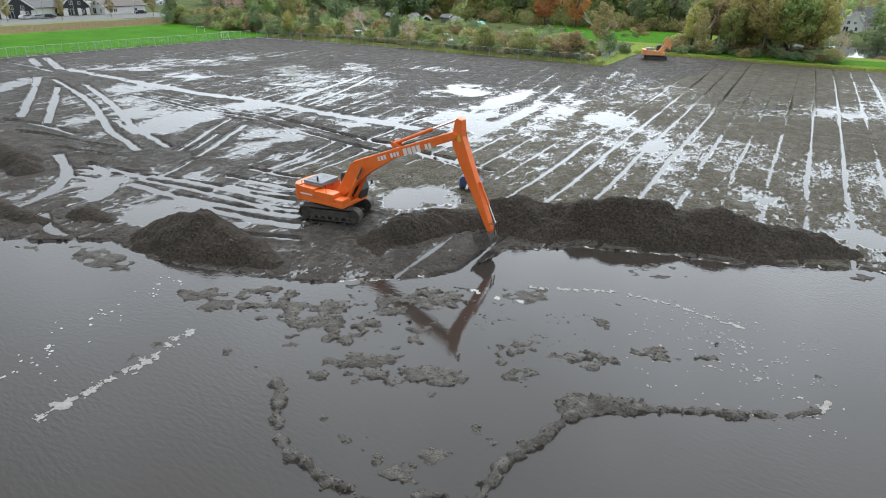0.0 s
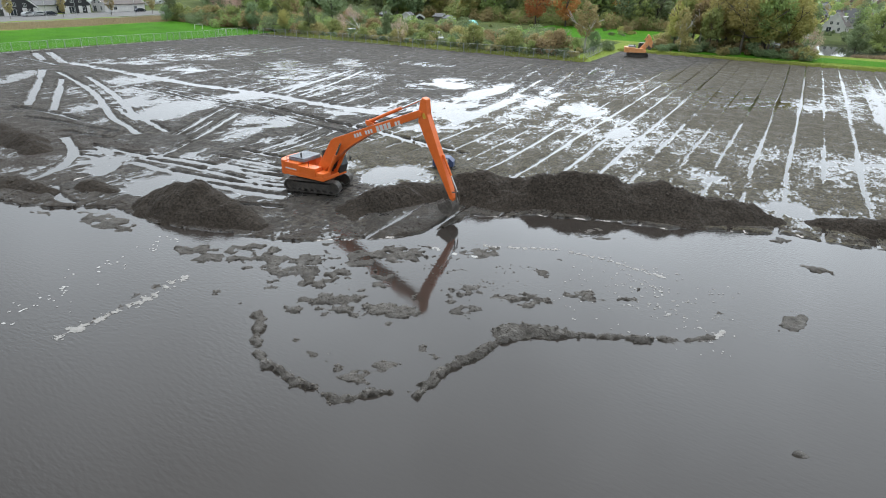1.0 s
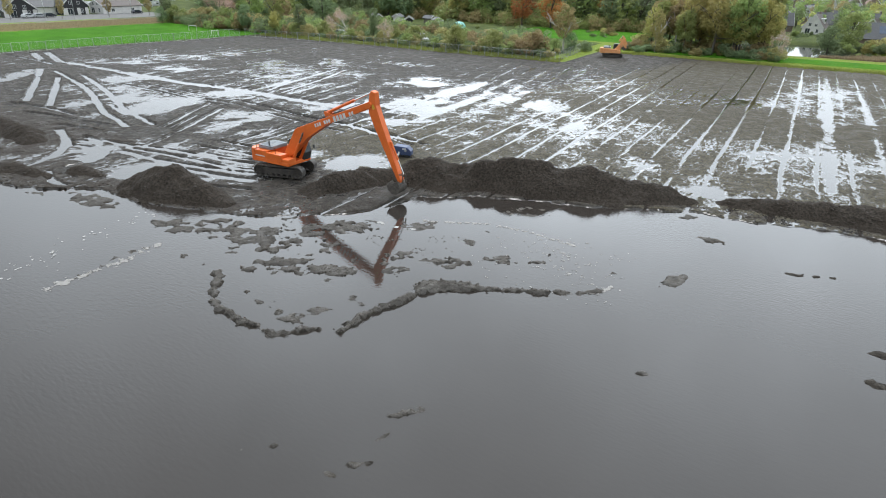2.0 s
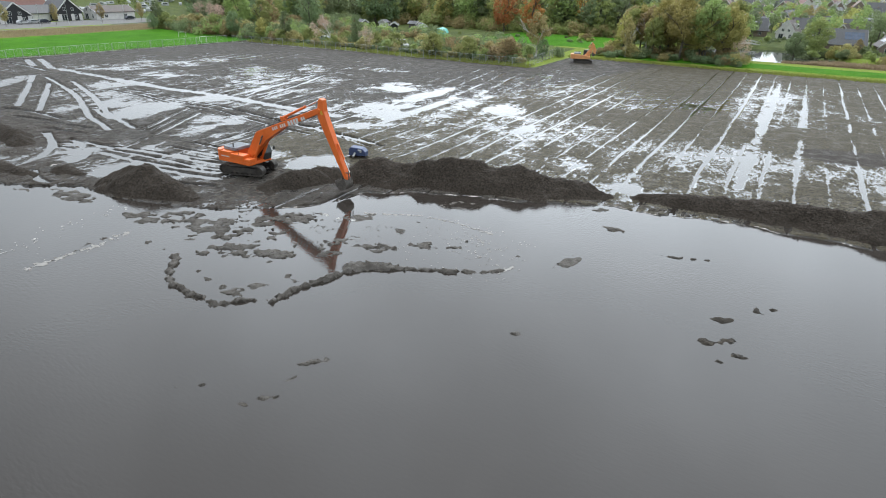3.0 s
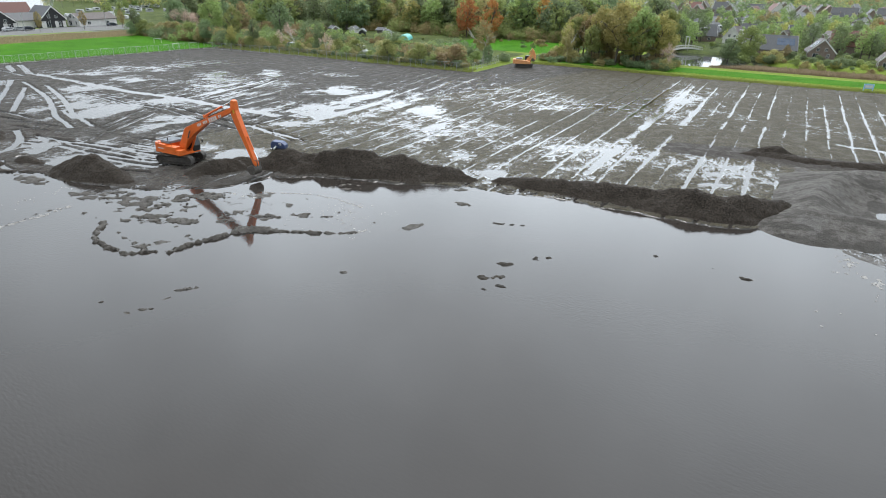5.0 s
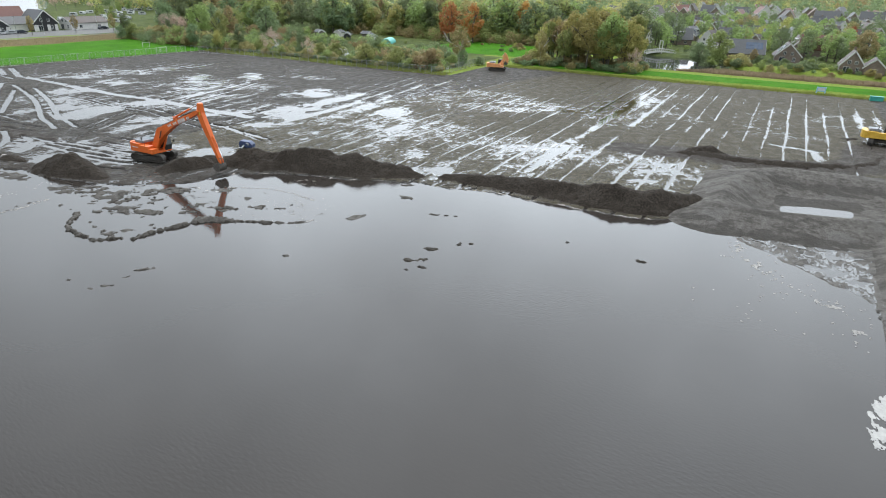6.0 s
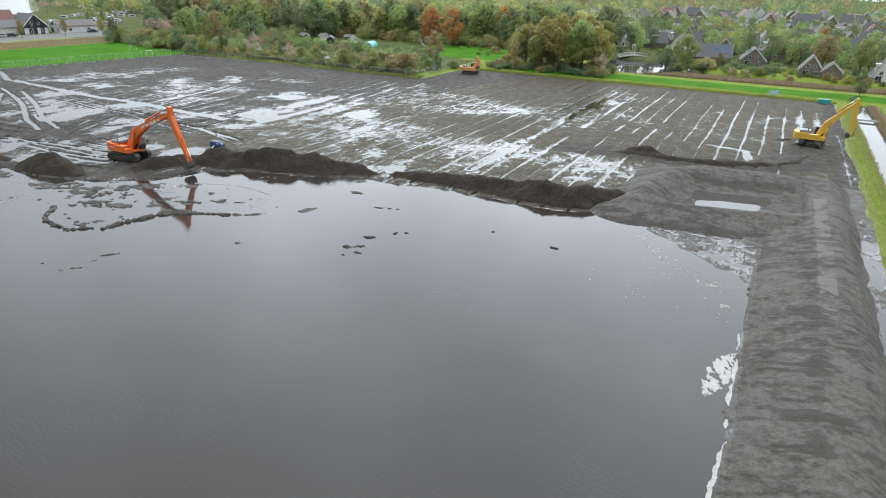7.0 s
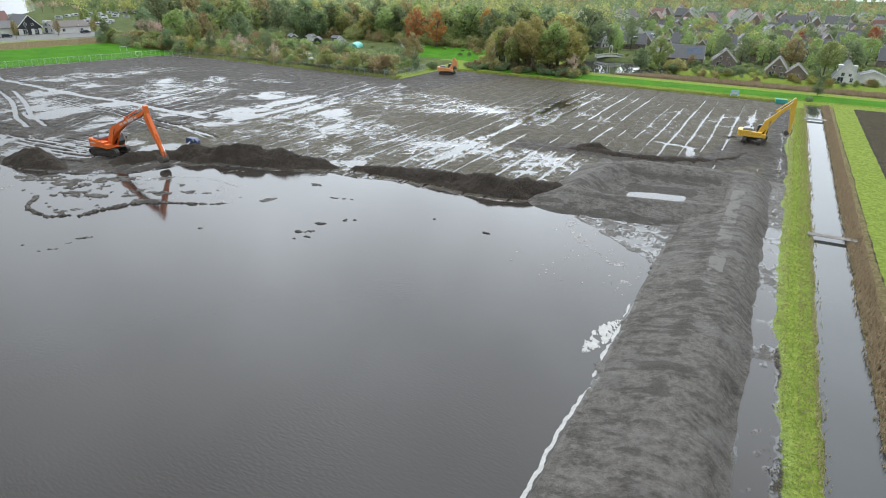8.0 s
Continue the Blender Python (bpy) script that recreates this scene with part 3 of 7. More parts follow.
def field_height(x, y):
    """The drenched field: stubble rows, wheel tracks and shallow pools just above and below the water."""
    speck = 0.06 * fbm(x, y * 0.6, 0.8, 2, 0.6, 8.0) + 0.08 * fbm(x * 1.6, y, 2.4, 3, 0.6, 3.0)
    h = 0.105 + 0.14 * fbm(x, y, 17.0, 3) + speck
    ploughed = step(-44, -30, x - 0.25 * (y - 60))
    k = np.round((x - 15.3) / 3.08)
    strong = 0.45 + 1.1 * TABLE[np.mod(k, 256).astype(int), 11]
    lane = np.exp(-((x - 15.3 - 3.08 * k + 0.25 * fbm(x * 0.2, y, 9.0, 2)) / 0.15) ** 2)
    broken = step(-0.42, 0.08, fbm(x * 0.5, y, 14.0, 3, 0.6, 5.0) + 0.16 * (strong - 0.9))
    h = h - ploughed * 0.19 * strong * lane * broken
    k2 = np.round((x + y * 0.15 + 40) / 3.4)
    h = h - (1 - ploughed) * 0.09 * np.exp(-((x + y * 0.15 + 40 - 3.4 * k2) / 0.4) ** 2) * step(-0.1, 0.2, fbm(x, y, 11.0, 2, 0.6, 9.0))
    for px_, py_, rx, ry, turn, deep in POOLS:
        near = (np.abs(x - px_) < 1.5 * max(rx, ry)) & (np.abs(y - py_) < 1.5 * max(rx, ry))
        if near.any():
            xn, yn = x[near], y[near]
            core = blob(xn, yn, px_, py_, rx * 1.45, ry * 1.45, turn)
            h[near] -= (0.03 + 0.52 * deep) * np.clip(1.7 * core * (1 + 1.3 * fbm(xn, yn, 2.6, 4, 0.7, 31.0)), 0, 1)
    dry = step(128, 150, y) * 0.1 + step(-60, -100, x) * 0.03 + step(96, 124, y) * step(10, -20, x) * 0.09
    dry = dry + 0.030 * step(60, 70, y) * step(130, 120, y) * step(-36, -48, x) - 0.06 * step(-44, -38, x) * step(-2, -12, x) * step(52, 58, y) * step(98, 88, y)
    dry = dry + 0.055 * step(16, 24, x) * step(52, 58, y)
    h = h + dry + 0.08 * np.minimum(2 * blob(x, y, -17.5, 31, 7, 5, 20), 1)
    h = h + 0.16 * np.exp(-(along(x, y, DRAG)[0] / 2.4) ** 2)
    for pts, half, wide, deep in RUTS:
        xs, ys = [p[0] for p in pts], [p[1] for p in pts]
        near = (x > min(xs) - 4) & (x < max(xs) + 4) & (y > min(ys) - 4) & (y < max(ys) + 4)
        if not near.any():
            continue
        xn, yn = x[near], y[near]
        d, s = along(xn, yn, smooth(pts))
        r = np.abs(d - half)
        wob = 1 + 1.1 * fbm(xn, yn, 2.2, 3, 0.65, 12.0)
        r = r + 0.22 * wide * fbm(xn, yn, 0.9, 2, 0.6, 21.0)
        h[near] += -1.7 * deep * wob * np.exp(-(r / (wide * 0.52)) ** 4) * step(0, 0.04, s) * step(1, 0.96, s) + 0.05 * np.exp(-((r - wide * 0.85) / (wide * 0.28)) ** 2) * (h[near] > -0.05)
    return h


def land_height(x, y):
    h = field_height(x, y)
    churn = step(34, 24, y + 0.12 * x + 6) * step(-10, -22, x)
    h = h + churn * (0.10 * fbm(x, y, 2.0, 4, 0.6, 4.0))
    side = pond_side(x, y)
    bed = -0.9 * step(0, 5, side) - 0.12 + 0.05 * fbm(x, y, 1.0, 2)
    for fx, fy, rx, ry, turn, high in FLATS:
        near = (np.abs(x - fx) < 6) & (np.abs(y - fy) < 6)
        if near.any():
            core = blob(x[near], y[near], fx, fy, rx * 1.6, ry * 1.6, turn)
            e = np.minimum(core, 0.5) + np.minimum(core * 4, 1) * (0.85 * fbm(x[near], y[near], 1.1, 3, 0.65, 6.0) + 0.95 * fbm(x[near], y[near], 0.42, 2, 0.7, 2.0))
            bed[near] = np.maximum(bed[near], -0.10 + np.clip(e - (0.05 if rx > 1.1 else 0.22), 0, 0.5) * high * 1.3)
    for pts, wide, high in RIDGES:
        near = (np.abs(x - pts[0][0]) < 14) & (np.abs(y - pts[0][1]) < 14)
        if near.any():
            d, s = along(x[near], y[near], pts)
            e = 1 - d / (wide * 1.12) + 1.15 * fbm(x[near], y[near], 0.7, 4, 0.75, 2.0)
            bed[near] = np.maximum(bed[near], -0.10 + np.clip(e, 0, 1) * high)
    shoal = step(0, 3, (x - 43) * 0.64 + (y - 43) * 0.77) * step(41.5, 43.5, x) * step(24, 34, y)
    bed = np.maximum(bed, -0.4 + shoal * (0.455 + 0.10 * fbm(x, y, 3.0, 4, 0.65, 1.0) + 0.10 * fbm(x, y, 0.8, 2, 0.6, 4.0)))
    h = np.where(side > 0, np.minimum(bed, np.maximum(bed, 0.06 - 0.5 * side)), np.minimum(h, 0.04 + np.clip(-side, 0, 1) * 0.3 + np.maximum(h, 0)))
    # the ditch on the east side with its banks, the verges and the grass land
    dx = np.maximum(DITCH[0] - x, x - DITCH[1]) + 0.22 * fbm(x, y, 1.6, 3)
    verge = step(65.3, 66.6, x - 1.3 * step(34, 8, y) + 0.7 * fbm(x, y, 3.0, 3)) * step(-45, -44, y)
    h = h * (1 - verge) + verge * (0.20 + 0.06 * fbm(x, y, 1.2, 3))
    ditch = step(0.5, -0.3, dx) * step(159.5, 158.5, y)
    h = h * (1 - ditch) + ditch * -0.45
    # green land round the field
    west = step(-129.5, -131.5, x - 0.11 * (y - 122))
    north = step(156.5, 159.0, y) + step(128.8, 130.5, y) * step(-34.5, -36.5, x)
    green = np.clip(west + north, 0, 1)
    h = h * (1 - green) + green * (0.45 + 0.10 * fbm(x, y, 5.0, 3))
    canal = np.clip(step(3.0, -2.0, np.abs(y - canal_mid(x)) - canal_half(x)), 0, 1) * step(-14, -6, x)
    h = h * (1 - canal) + canal * -0.8
    rill = step(0.9, 0.3, np.abs(y - 160.3 + 0.3 * fbm(x, y, 4.0, 2))) * step(-20, -16, x)
    h = h * (1 - rill) + rill * -0.25
    pit = step(44.0, 45.0, x) * step(60, 59, x) * step(53.0, 54.5, y) * step(68.0, 67.0, y)
    h = h * (1 - pit) + pit * -0.35
    return h + (1 - canal) * 0.5 * np.clip(step(-140, -175, x) + step(150, 200, y), 0, 1)


def canal_mid(x):
    return 193.5 + 8.0 * step(34, 16, x) - 0.09 * np.maximum(x - 40, 0)


def canal_half(x):
    return 3.5 + 17.5 * step(34, 16, x)


def land_masks(x, y, z):
    side = pond_side(x, y)
    n = 0.5 * fbm(x, y, 6.0, 3)
    west, north = step(-129.0, -131.0, x - 0.11 * (y - 122)), np.clip(step(156.5, 158.0, y) + step(128.4, 129.8, y) * step(-34, -36, x), 0, 1)
    east = step(65.6, 66.6, x - 1.3 * step(34, 8, y) + n)
    pitch = step(-129.5, -131.5, x - 0.11 * (y - 122)) * step(-175.5, -173.5, x - 0.3 * n) * step(134, 131, y)
    dryw = step(-174, -176, x) * step(-199, -197.5, x) * step(160, 155, y)
    road = (step(-203, -204, x) * step(-227, -226, x) + step(-198.0, -198.6, x) * step(-200.6, -200.0, x)) * step(165, 160, y)
    strip = step(160, 162, y) * step(173, 171, y) * step(-26, -23, x)
    woodland = np.clip(step(214, 220, y) * step(-12, -16, x) * step(-272, -268, x) * step(330, 300, y) + step(159.5, 162, y) * step(192, 188, y) * step(-31, -28, x) * step(9, 6, x), 0, 1)
    meadow = step(177, 179, y) * step(218, 216, y) * step(-78, -75, x) * step(-32, -35, x)
    lush = np.clip(pitch + 0.8 * strip + meadow, 0, 1)
    lane_verge = step(65.0, 66.2, x - 1.3 * step(34, 8, y) + 1.6 * n) * step(69.2, 68.6, x)
    reedbelt = step(175.5, 177, y) * step(186, 184, y) * step(10, 14, x) + step(71.9, 72.4, x) * step(75.2, 74.2, x + 0.5 * n) * step(158, 156, y) + 1.3 * dryw * (0.45 + n) + 0.45 * step(68.3, 68.9, x) * step(69.6, 69.2, x)
    plots = np.clip(0.95 + 1.6 * fbm(x, y, 7.0, 3, 0.6, 3.0), 0, 1)
    tended = np.clip(step(132, 134, y) * step(216, 214, y) * step(-46, -50, x) + step(206, 212, y) * step(8, 12, x) + step(-228, -234, x), 0, 1)
    woodland = np.clip(woodland + tended * (1 - plots), 0, 1)
    grass = np.clip((west + north) * (1 - woodland) + lane_verge + step(74.4, 75.2, x + 0.4 * n) * step(79.6, 78.8, x + 0.3 * n) + step(77, 78, x) * step(156, 158, y), 0, 1) + 0.55 * step(155.0, 156.4, y) * step(-36, -34, x)
    east_field = step(79.0, 79.6, x) * step(156, 155, y)
    spoil = step(-12, -16, x) * step(-52, -46, x) * step(37, 33, y) * (0.5 + 0.5 * n) + step(-46, -50, x) * step(36, 30, y) * 0.8 + step(1.5, 0, np.abs(side + 1.2)) * 0.55 + east_field * 0.0
    spoil = spoil + 1.2 * np.exp(-(along(x, y, DRAG)[0] / 3.8) ** 2) + 0.8 * np.exp(-((x - 59) / 5.0) ** 2 - ((y - 94) / 8.0) ** 2)
    sand = np.maximum(step(9.0, 4.0, along(x, y, CREST)[0] + 4 * n + 3.0 * fbm(x, y, 2.0, 3)) * step(36, 39, x + 2 * n), step(50, 53, x + n)) * step(66.2, 65.5, x) * step(78, 74, y + 2 * n) * step(-60, -59, y)
    flat_mud = step(0, 3, (x - 43) * 0.64 + (y - 43) * 0.77) * step(41.5, 43.5, x) * step(24, 34, y) * step(57, 54, x) * step(50, 47, y)
    sand = np.maximum(sand, flat_mud)
    shelf = step(0.3, 0.9, side) * step(12, 8, x) * step(-0.08, -0.02, z)
    stubble = step(-42, -26, x - 0.25 * (y - 60)) * step(64, 61, x) * step(1, -1, side) * step(37, 44, y - 0.1 * x)
    wet = np.maximum(np.clip(1 - west - north - east, 0, 1) * (1 - 0.35 * step(0.0, 0.6, side)), flat_mud)
    garden = np.clip(tended + step(131.5, 133, y) * step(176, 174, y) * step(-38, -42, x) + step(214, 220, y), 0, 1) * (1 - meadow)
    return {"garden": garden, "lush": lush, "grass": np.clip(grass * (1 - lush) * (1 - east_field), 0, 1), "reed": np.clip(reedbelt, 0, 1), "spoil": np.clip(spoil, 0, 1), "sand": np.maximum(sand, 0.56 * shelf), "stubble": np.clip(stubble + 0.6 * east_field, 0, 1), "wet": wet, "paved": road}


ground = sheet("ground", lines((-3000, -600, 120), (-600, -260, 14), (-260, -136, 1.6), (-136, -62, 0.42), (-62, -30, 0.22), (-30, 10, 0.17), (10, 66, 0.23), (66, 84, 0.35), (84, 140, 4), (140, 600, 20), (600, 3000, 120)),
               lines((-600, -80, 40), (-80, -8, 1.0), (-8, 9, 0.4), (9, 52, 0.17), (52, 66, 0.22), (66, 110, 0.32), (110, 162, 0.55), (162, 260, 1.5), (260, 700, 20), (700, 3500, 140)), land_height, land_masks, EARTH)
tagged(ground, "muddy drenched field with wheel tracks, grass verges and banks", "ground", kind="structure")


# ---- water ----
def flat(name, outline, z, material):
    me = bpy.data.meshes.new(name)
    me.from_pydata([(x, y, z) for x, y in outline], [], [tuple(range(len(outline)))])
    me.materials.append(material)
    return new(name, me)


tagged(flat("pond_water", [(-900, -600), (67, -600), (67, 159.9), (-900, 159.9)], 0.0, WATER), "still brown murky water of the flooded pond and puddles", "water", kind="structure")
tagged(flat("ditch_water", [(67.004, -600), (75, -600), (75, 159.9), (67.004, 159.9)], 0.0, CANAL), "still water in a straight narrow ditch", "ditch", kind="structure")
tagged(flat("canal_water", [(-40, 159.904), (400, 159.904), (400, 262), (-40, 262)], 0.0, CANAL), "dark canal water behind the reeds", "canal", kind="structure")


# ---- heaps of dug earth and the bank of grey sand ----
def heap(pts_or_blobs, x0, x1, y0, y1, label, name="earth_mound", seed=0.0, d=0.16, rough=1.0):
    """A heap along a crest of (x, y, height) points, with slumped sides and clods."""
    def height(x, y):
        h = np.full(x.shape, -0.4)
        for pts in pts_or_blobs:
            if len(pts) == 1:
                pts = [pts[0], (pts[0][0] + 0.3, pts[0][1], pts[0][2])]
            dd, s = along(x, y, pts)
            crest = np.interp(s * (len(pts) - 1), range(len(pts)), [p[2] for p in pts])
            wob = 0.40 * fbm(x, y, 4.2, 4, 0.55, seed)
            cone = crest * (1 + 0.42 * fbm(x, y, 3.2, 3, 0.6, seed + 3)) + 0.20 - 0.76 * np.sqrt(dd * dd + 0.35) + wob * 0.75
            h = np.maximum(h, cone)
        return h + rough * (0.27 * fbm(x, y, 1.3, 5, 0.6, seed + 7) + 0.05 * fbm(x, y, 0.34, 2)) * step(-0.1, 0.5, h)

    ob = sheet(name, lines((x0, x1, d)), lines((y0, y1, d)), height, lambda x, y, z: {"spoil": 1.0 + 0 * x, "wet": 0.35 + 0 * x, "sand": step(0.1, 0.4, fbm(x, y, 5.0, 3, 0.5, seed + 1)) * 0.25}, EARTH, keep=lambda x, y, z: z > -0.05)
    return tagged(ob, label, "earth mound", group="mounds of dug earth")


heap([[(-22.8, 34.6, 1.0), (-19.0, 37.4, 1.5), (-15.5, 39.2, 2.2), (-10, 41.3, 2.5), (-5, 42.9, 2.3), (-1, 44.0, 2.3), (1.6, 45.0, 2.0), (4.0, 45.7, 1.5), (5.8, 46.1, 0.7)]], -28, 9, 28, 52, "long ridge of dark dug earth along the pond", seed=1.0)
heap([[(8.4, 47.4, 0.6), (12, 48.0, 1.1), (17, 49.0, 1.3), (21, 49.1, 1.6), (27, 49.4, 2.1), (33, 50.6, 2.2), (37, 53.2, 1.7), (39.5, 55.0, 0.8)]], 5, 43, 41, 60, "long ridge of dark dug earth beside the sand bank", seed=5.0)
heap([[(-35.5, 23.2, 1.6), (-32.4, 24.2, 2.2), (-29.0, 24.0, 1.4), (-26.0, 24.0, 0.6)]], -43, -20, 16, 31, "rounded heap of dark dug earth at the pond's edge", seed=9.0)
heap([[(-68, 28, 1.1), (-62, 27.2, 1.3), (-57.5, 26.2, 0.9)]], -76, -50, 20, 34, "low heap of dark mud beside the wheel tracks", seed=13.0)
heap([[(-58, 17.5, 0.4), (-49.5, 19.8, 0.8), (-45.3, 20.2, 0.7)]], -64, -41, 14, 25, "low heap of dark mud at the pond's edge", seed=17.0)
heap([[(-43.8, 22.8, 0.7), (-41.2, 23.0, 0.5)]], -49, -37, 19, 27, "small heap of dark mud between puddles", seed=21.0)
heap([[(-25.0, 31.0, 0.1), (-23.2, 30.2, 0.8), (-22.0, 31.8, 1.2), (-20.6, 34.6, 1.3)], [(-22.4, 30.6, 0.9), (-20.8, 28.0, 0.4), (-20.2, 26.8, 0.1)]], -28, -15, 25, 38, "mound of dark wet earth in front of the tracks", seed=25.0)
heap([[(34.0, 79.3, 0.9), (36.4, 79.6, 1.5), (39.0, 79.2, 0.6)]], 27, 46, 73, 86, "pointed heap of dark earth on the field", seed=29.0)
heap([[(29, 77.2, 0.45), (36, 78.4, 0.9), (41, 77.8, 0.85), (47, 79.0, 0.9), (53, 81.8, 0.9), (57.5, 86, 0.8), (59.3, 93, 0.55)]], 26, 64, 73, 96, "low dark strip of dragged mud", seed=33.0, d=0.25)
heap([[(54.5, 104.5, 0.35), (56.3, 105, 0.5)]], 50, 60, 101, 109, "small heap of dark mud behind the excavator", seed=37.0)




def bank_height(x, y):
    n = 0.13 * fbm(x, y, 5.0, 4, 0.6, 2.0) + 0.04 * fbm(x, y * 1.6, 1.6, 4, 0.65, 4.0) + 0.03 * fbm(x, y, 0.4, 2)
    dike = np.interp(x + 0.5 * fbm(x, y, 6.0, 3), [52.5, 54.4, 55.2, 57.5, 59.3, 61.4, 62.6, 63.9, 65.2], [-0.5, 0.0, 0.5, 1.15, 1.75, 1.80, 1.25, 0.10, -0.4])
    dike = dike * step(79, 73, y) - 0.4 * step(74, 79, y)
    # the basin at the north end, between sharp crests
    front_y, rear_y = np.interp(x, [40, 45.2, 50.6, 55, 60], [50.6, 51.5, 52.6, 53.8, 54.9]), np.interp(x, [43.2, 46.4, 52.7, 58.4, 60], [66.4, 69.3, 70.3, 71.5, 72.4])
    left_x = np.interp(y, [50.6, 56, 61, 66.4], [40.0, 40.6, 41.2, 43.2])
    dc, share = along(x, y, CREST)
    crest = np.interp(share, [0, 0.1, 0.35, 0.45, 0.6, 0.72, 1.0], [1.8, 1.65, 1.65, 1.9, 2.3, 2.2, 1.9])
    u, v = x - 50.2, y - 59.4 - 0.28 * (x - 50.2)
    dp = np.hypot(np.maximum(np.abs(u) - 2.9, 0), np.maximum(np.abs(v) - 0.55, 0))
    inside = (y > front_y) & (y < rear_y) & (x > left_x) & (x < 60.5)
    slope = np.interp(y, [50, 54, 64, 70], [0.34, 0.50, 0.46, 0.30])
    reach = dp / (dp + dc + 0.01)
    hollow = np.where(inside, -0.10 + 0.45 * np.minimum(reach / 0.5, 1) + (crest - 0.35) * step(0.38, 1.0, reach), crest - slope * dc)
    hollow = np.where((y > 42) & (y < 78), hollow, -0.6) - 1.2 * np.maximum(x - 60.5, 0)
    h = np.where(y > 55, np.where(x > 58.6, np.maximum(hollow, dike), hollow), np.maximum(dike, hollow))
    return h + n * step(-0.3, 0.3, h) * np.where(inside, 0.5 * step(0.2, 1.5, dp), 1.0)


# dark bands on the front slope and rear wall are shade put in colour
# the pale track is sand; the crests get a lit rim in their colour
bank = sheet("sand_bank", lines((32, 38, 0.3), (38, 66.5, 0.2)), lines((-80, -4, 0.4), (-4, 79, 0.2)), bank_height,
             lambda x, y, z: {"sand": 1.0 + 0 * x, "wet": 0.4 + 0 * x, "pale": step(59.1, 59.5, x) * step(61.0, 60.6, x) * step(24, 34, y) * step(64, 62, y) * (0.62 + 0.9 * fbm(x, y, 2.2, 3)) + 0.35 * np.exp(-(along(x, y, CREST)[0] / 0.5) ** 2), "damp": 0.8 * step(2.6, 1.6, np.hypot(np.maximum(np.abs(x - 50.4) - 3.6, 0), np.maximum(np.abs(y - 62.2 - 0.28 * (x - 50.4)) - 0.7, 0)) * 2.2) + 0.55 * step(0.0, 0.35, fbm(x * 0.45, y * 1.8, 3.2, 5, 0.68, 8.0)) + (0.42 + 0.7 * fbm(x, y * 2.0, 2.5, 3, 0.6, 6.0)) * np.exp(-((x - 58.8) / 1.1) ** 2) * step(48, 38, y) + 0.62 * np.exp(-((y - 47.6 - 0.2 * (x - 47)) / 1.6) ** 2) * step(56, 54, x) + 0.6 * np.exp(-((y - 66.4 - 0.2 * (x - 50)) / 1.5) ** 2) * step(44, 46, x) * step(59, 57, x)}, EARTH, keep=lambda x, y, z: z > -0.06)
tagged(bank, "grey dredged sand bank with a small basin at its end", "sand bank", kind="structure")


# ---- foam on the water ----
SCUM = surface("pale_scum", (0.14, 0.13, 0.118), (0.25, 0.238, 0.22), 3.0, 0.6)
FOAM = surface("foam", (0.25, 0.245, 0.233), (0.38, 0.372, 0.355), 3.0, 0.7)


def foam(name, x0, x1, y0, y1, mask, label, d=0.1, material=None):
    ob = sheet(name, lines((x0, x1, d)), lines((y0, y1, d)), lambda x, y: 0.012 + 0 * x, lambda x, y, z: {"foam": 1.0 + 0 * x}, material or FOAM, keep=lambda x, y, z: mask(x, y) > 0)
    return tagged(ob, label, "foam", kind="stuff")


def shore_foam(x, y):
    edge = 54.35 - 0.5 * fbm(x, y, 6.0, 3) + 0.25 * fbm(x, y, 1.2, 3)
    band = 0.10 - np.abs(x - edge + 0.25) + 0.35 * fbm(x, y, 2.2, 3, 0.6, 2.0) * step(8, 16, y)
    patch = np.minimum(blob(x, y, 53.4, 20.2, 0.95, 3.8, -12) * 1.6, 0.8) * (0.45 + 2.4 * fbm(x * 1.6 + 0.4 * y, y * 0.6, 0.42, 5, 0.75, 5.0)) - 0.16
    return np.maximum(band * step(36, 22, y) - 0.12 * step(16, 30, y), np.where(patch > 0.06, patch, -1))


foam("foam", 50, 55.5, -14, 40, shore_foam, "white foam along the sand bank's edge", d=0.045)
foam("foam", 40.5, 54, 28, 47, lambda x, y: np.exp(-(along(x, y, [(43.5, 46), (43.6, 42), (46.5, 38.2), (51.5, 34.5), (53.5, 29)])[0] / 0.8) ** 2) * 0.5 + 1.0 * fbm(x, y, 0.5, 4, 0.85, 3.0) - 0.97, "thin streaks of foam over the shallows", d=0.06, material=SCUM)
foam("foam", -13, 2, 28, 34, lambda x, y: 0.10 - along(x, y, [(-11, 30.0), (-6.5, 32.2), (-3.1, 32.4), (0.4, 31.8)])[0] / 0.5 + 0.75 * fbm(x, y, 0.2, 3, 0.75, 4.0) - 0.10, "thin streaks of foam between mud flats", d=0.04, material=SCUM)
foam("foam", -5, 5, 24, 33, lambda x, y: np.minimum(blob(x, y, 0.2, 29.0, 4.4, 2.0, -50), 0.5) * 0.5 + 1.1 * fbm(x, y, 0.2, 4, 0.8, 7.0) - 0.93, "specks of foam on the pond", d=0.04, material=SCUM)
foam("foam", -27, -22, 8.5, 16.5, lambda x, y: 0.06 - np.abs(x + 23.95 - 0.08 * (y - 9) + 0.6 * step(13, 16, y)) / 0.7 + 1.0 * fbm(x, y, 0.28, 4, 0.75, 9.0) - 0.04, "pale scum over a sunken mud tongue", d=0.04, material=SCUM)
foam("foam", -34, -23, 5, 20, lambda x, y: 1.3 * fbm(x, y, 0.2, 2, 0.5, 1.0) + 0.27 * np.exp(-((x + 28.5 + 0.15 * (y - 12)) / 1.3) ** 2) - 0.90, "scattered white flecks of foam on the pond", d=0.045)
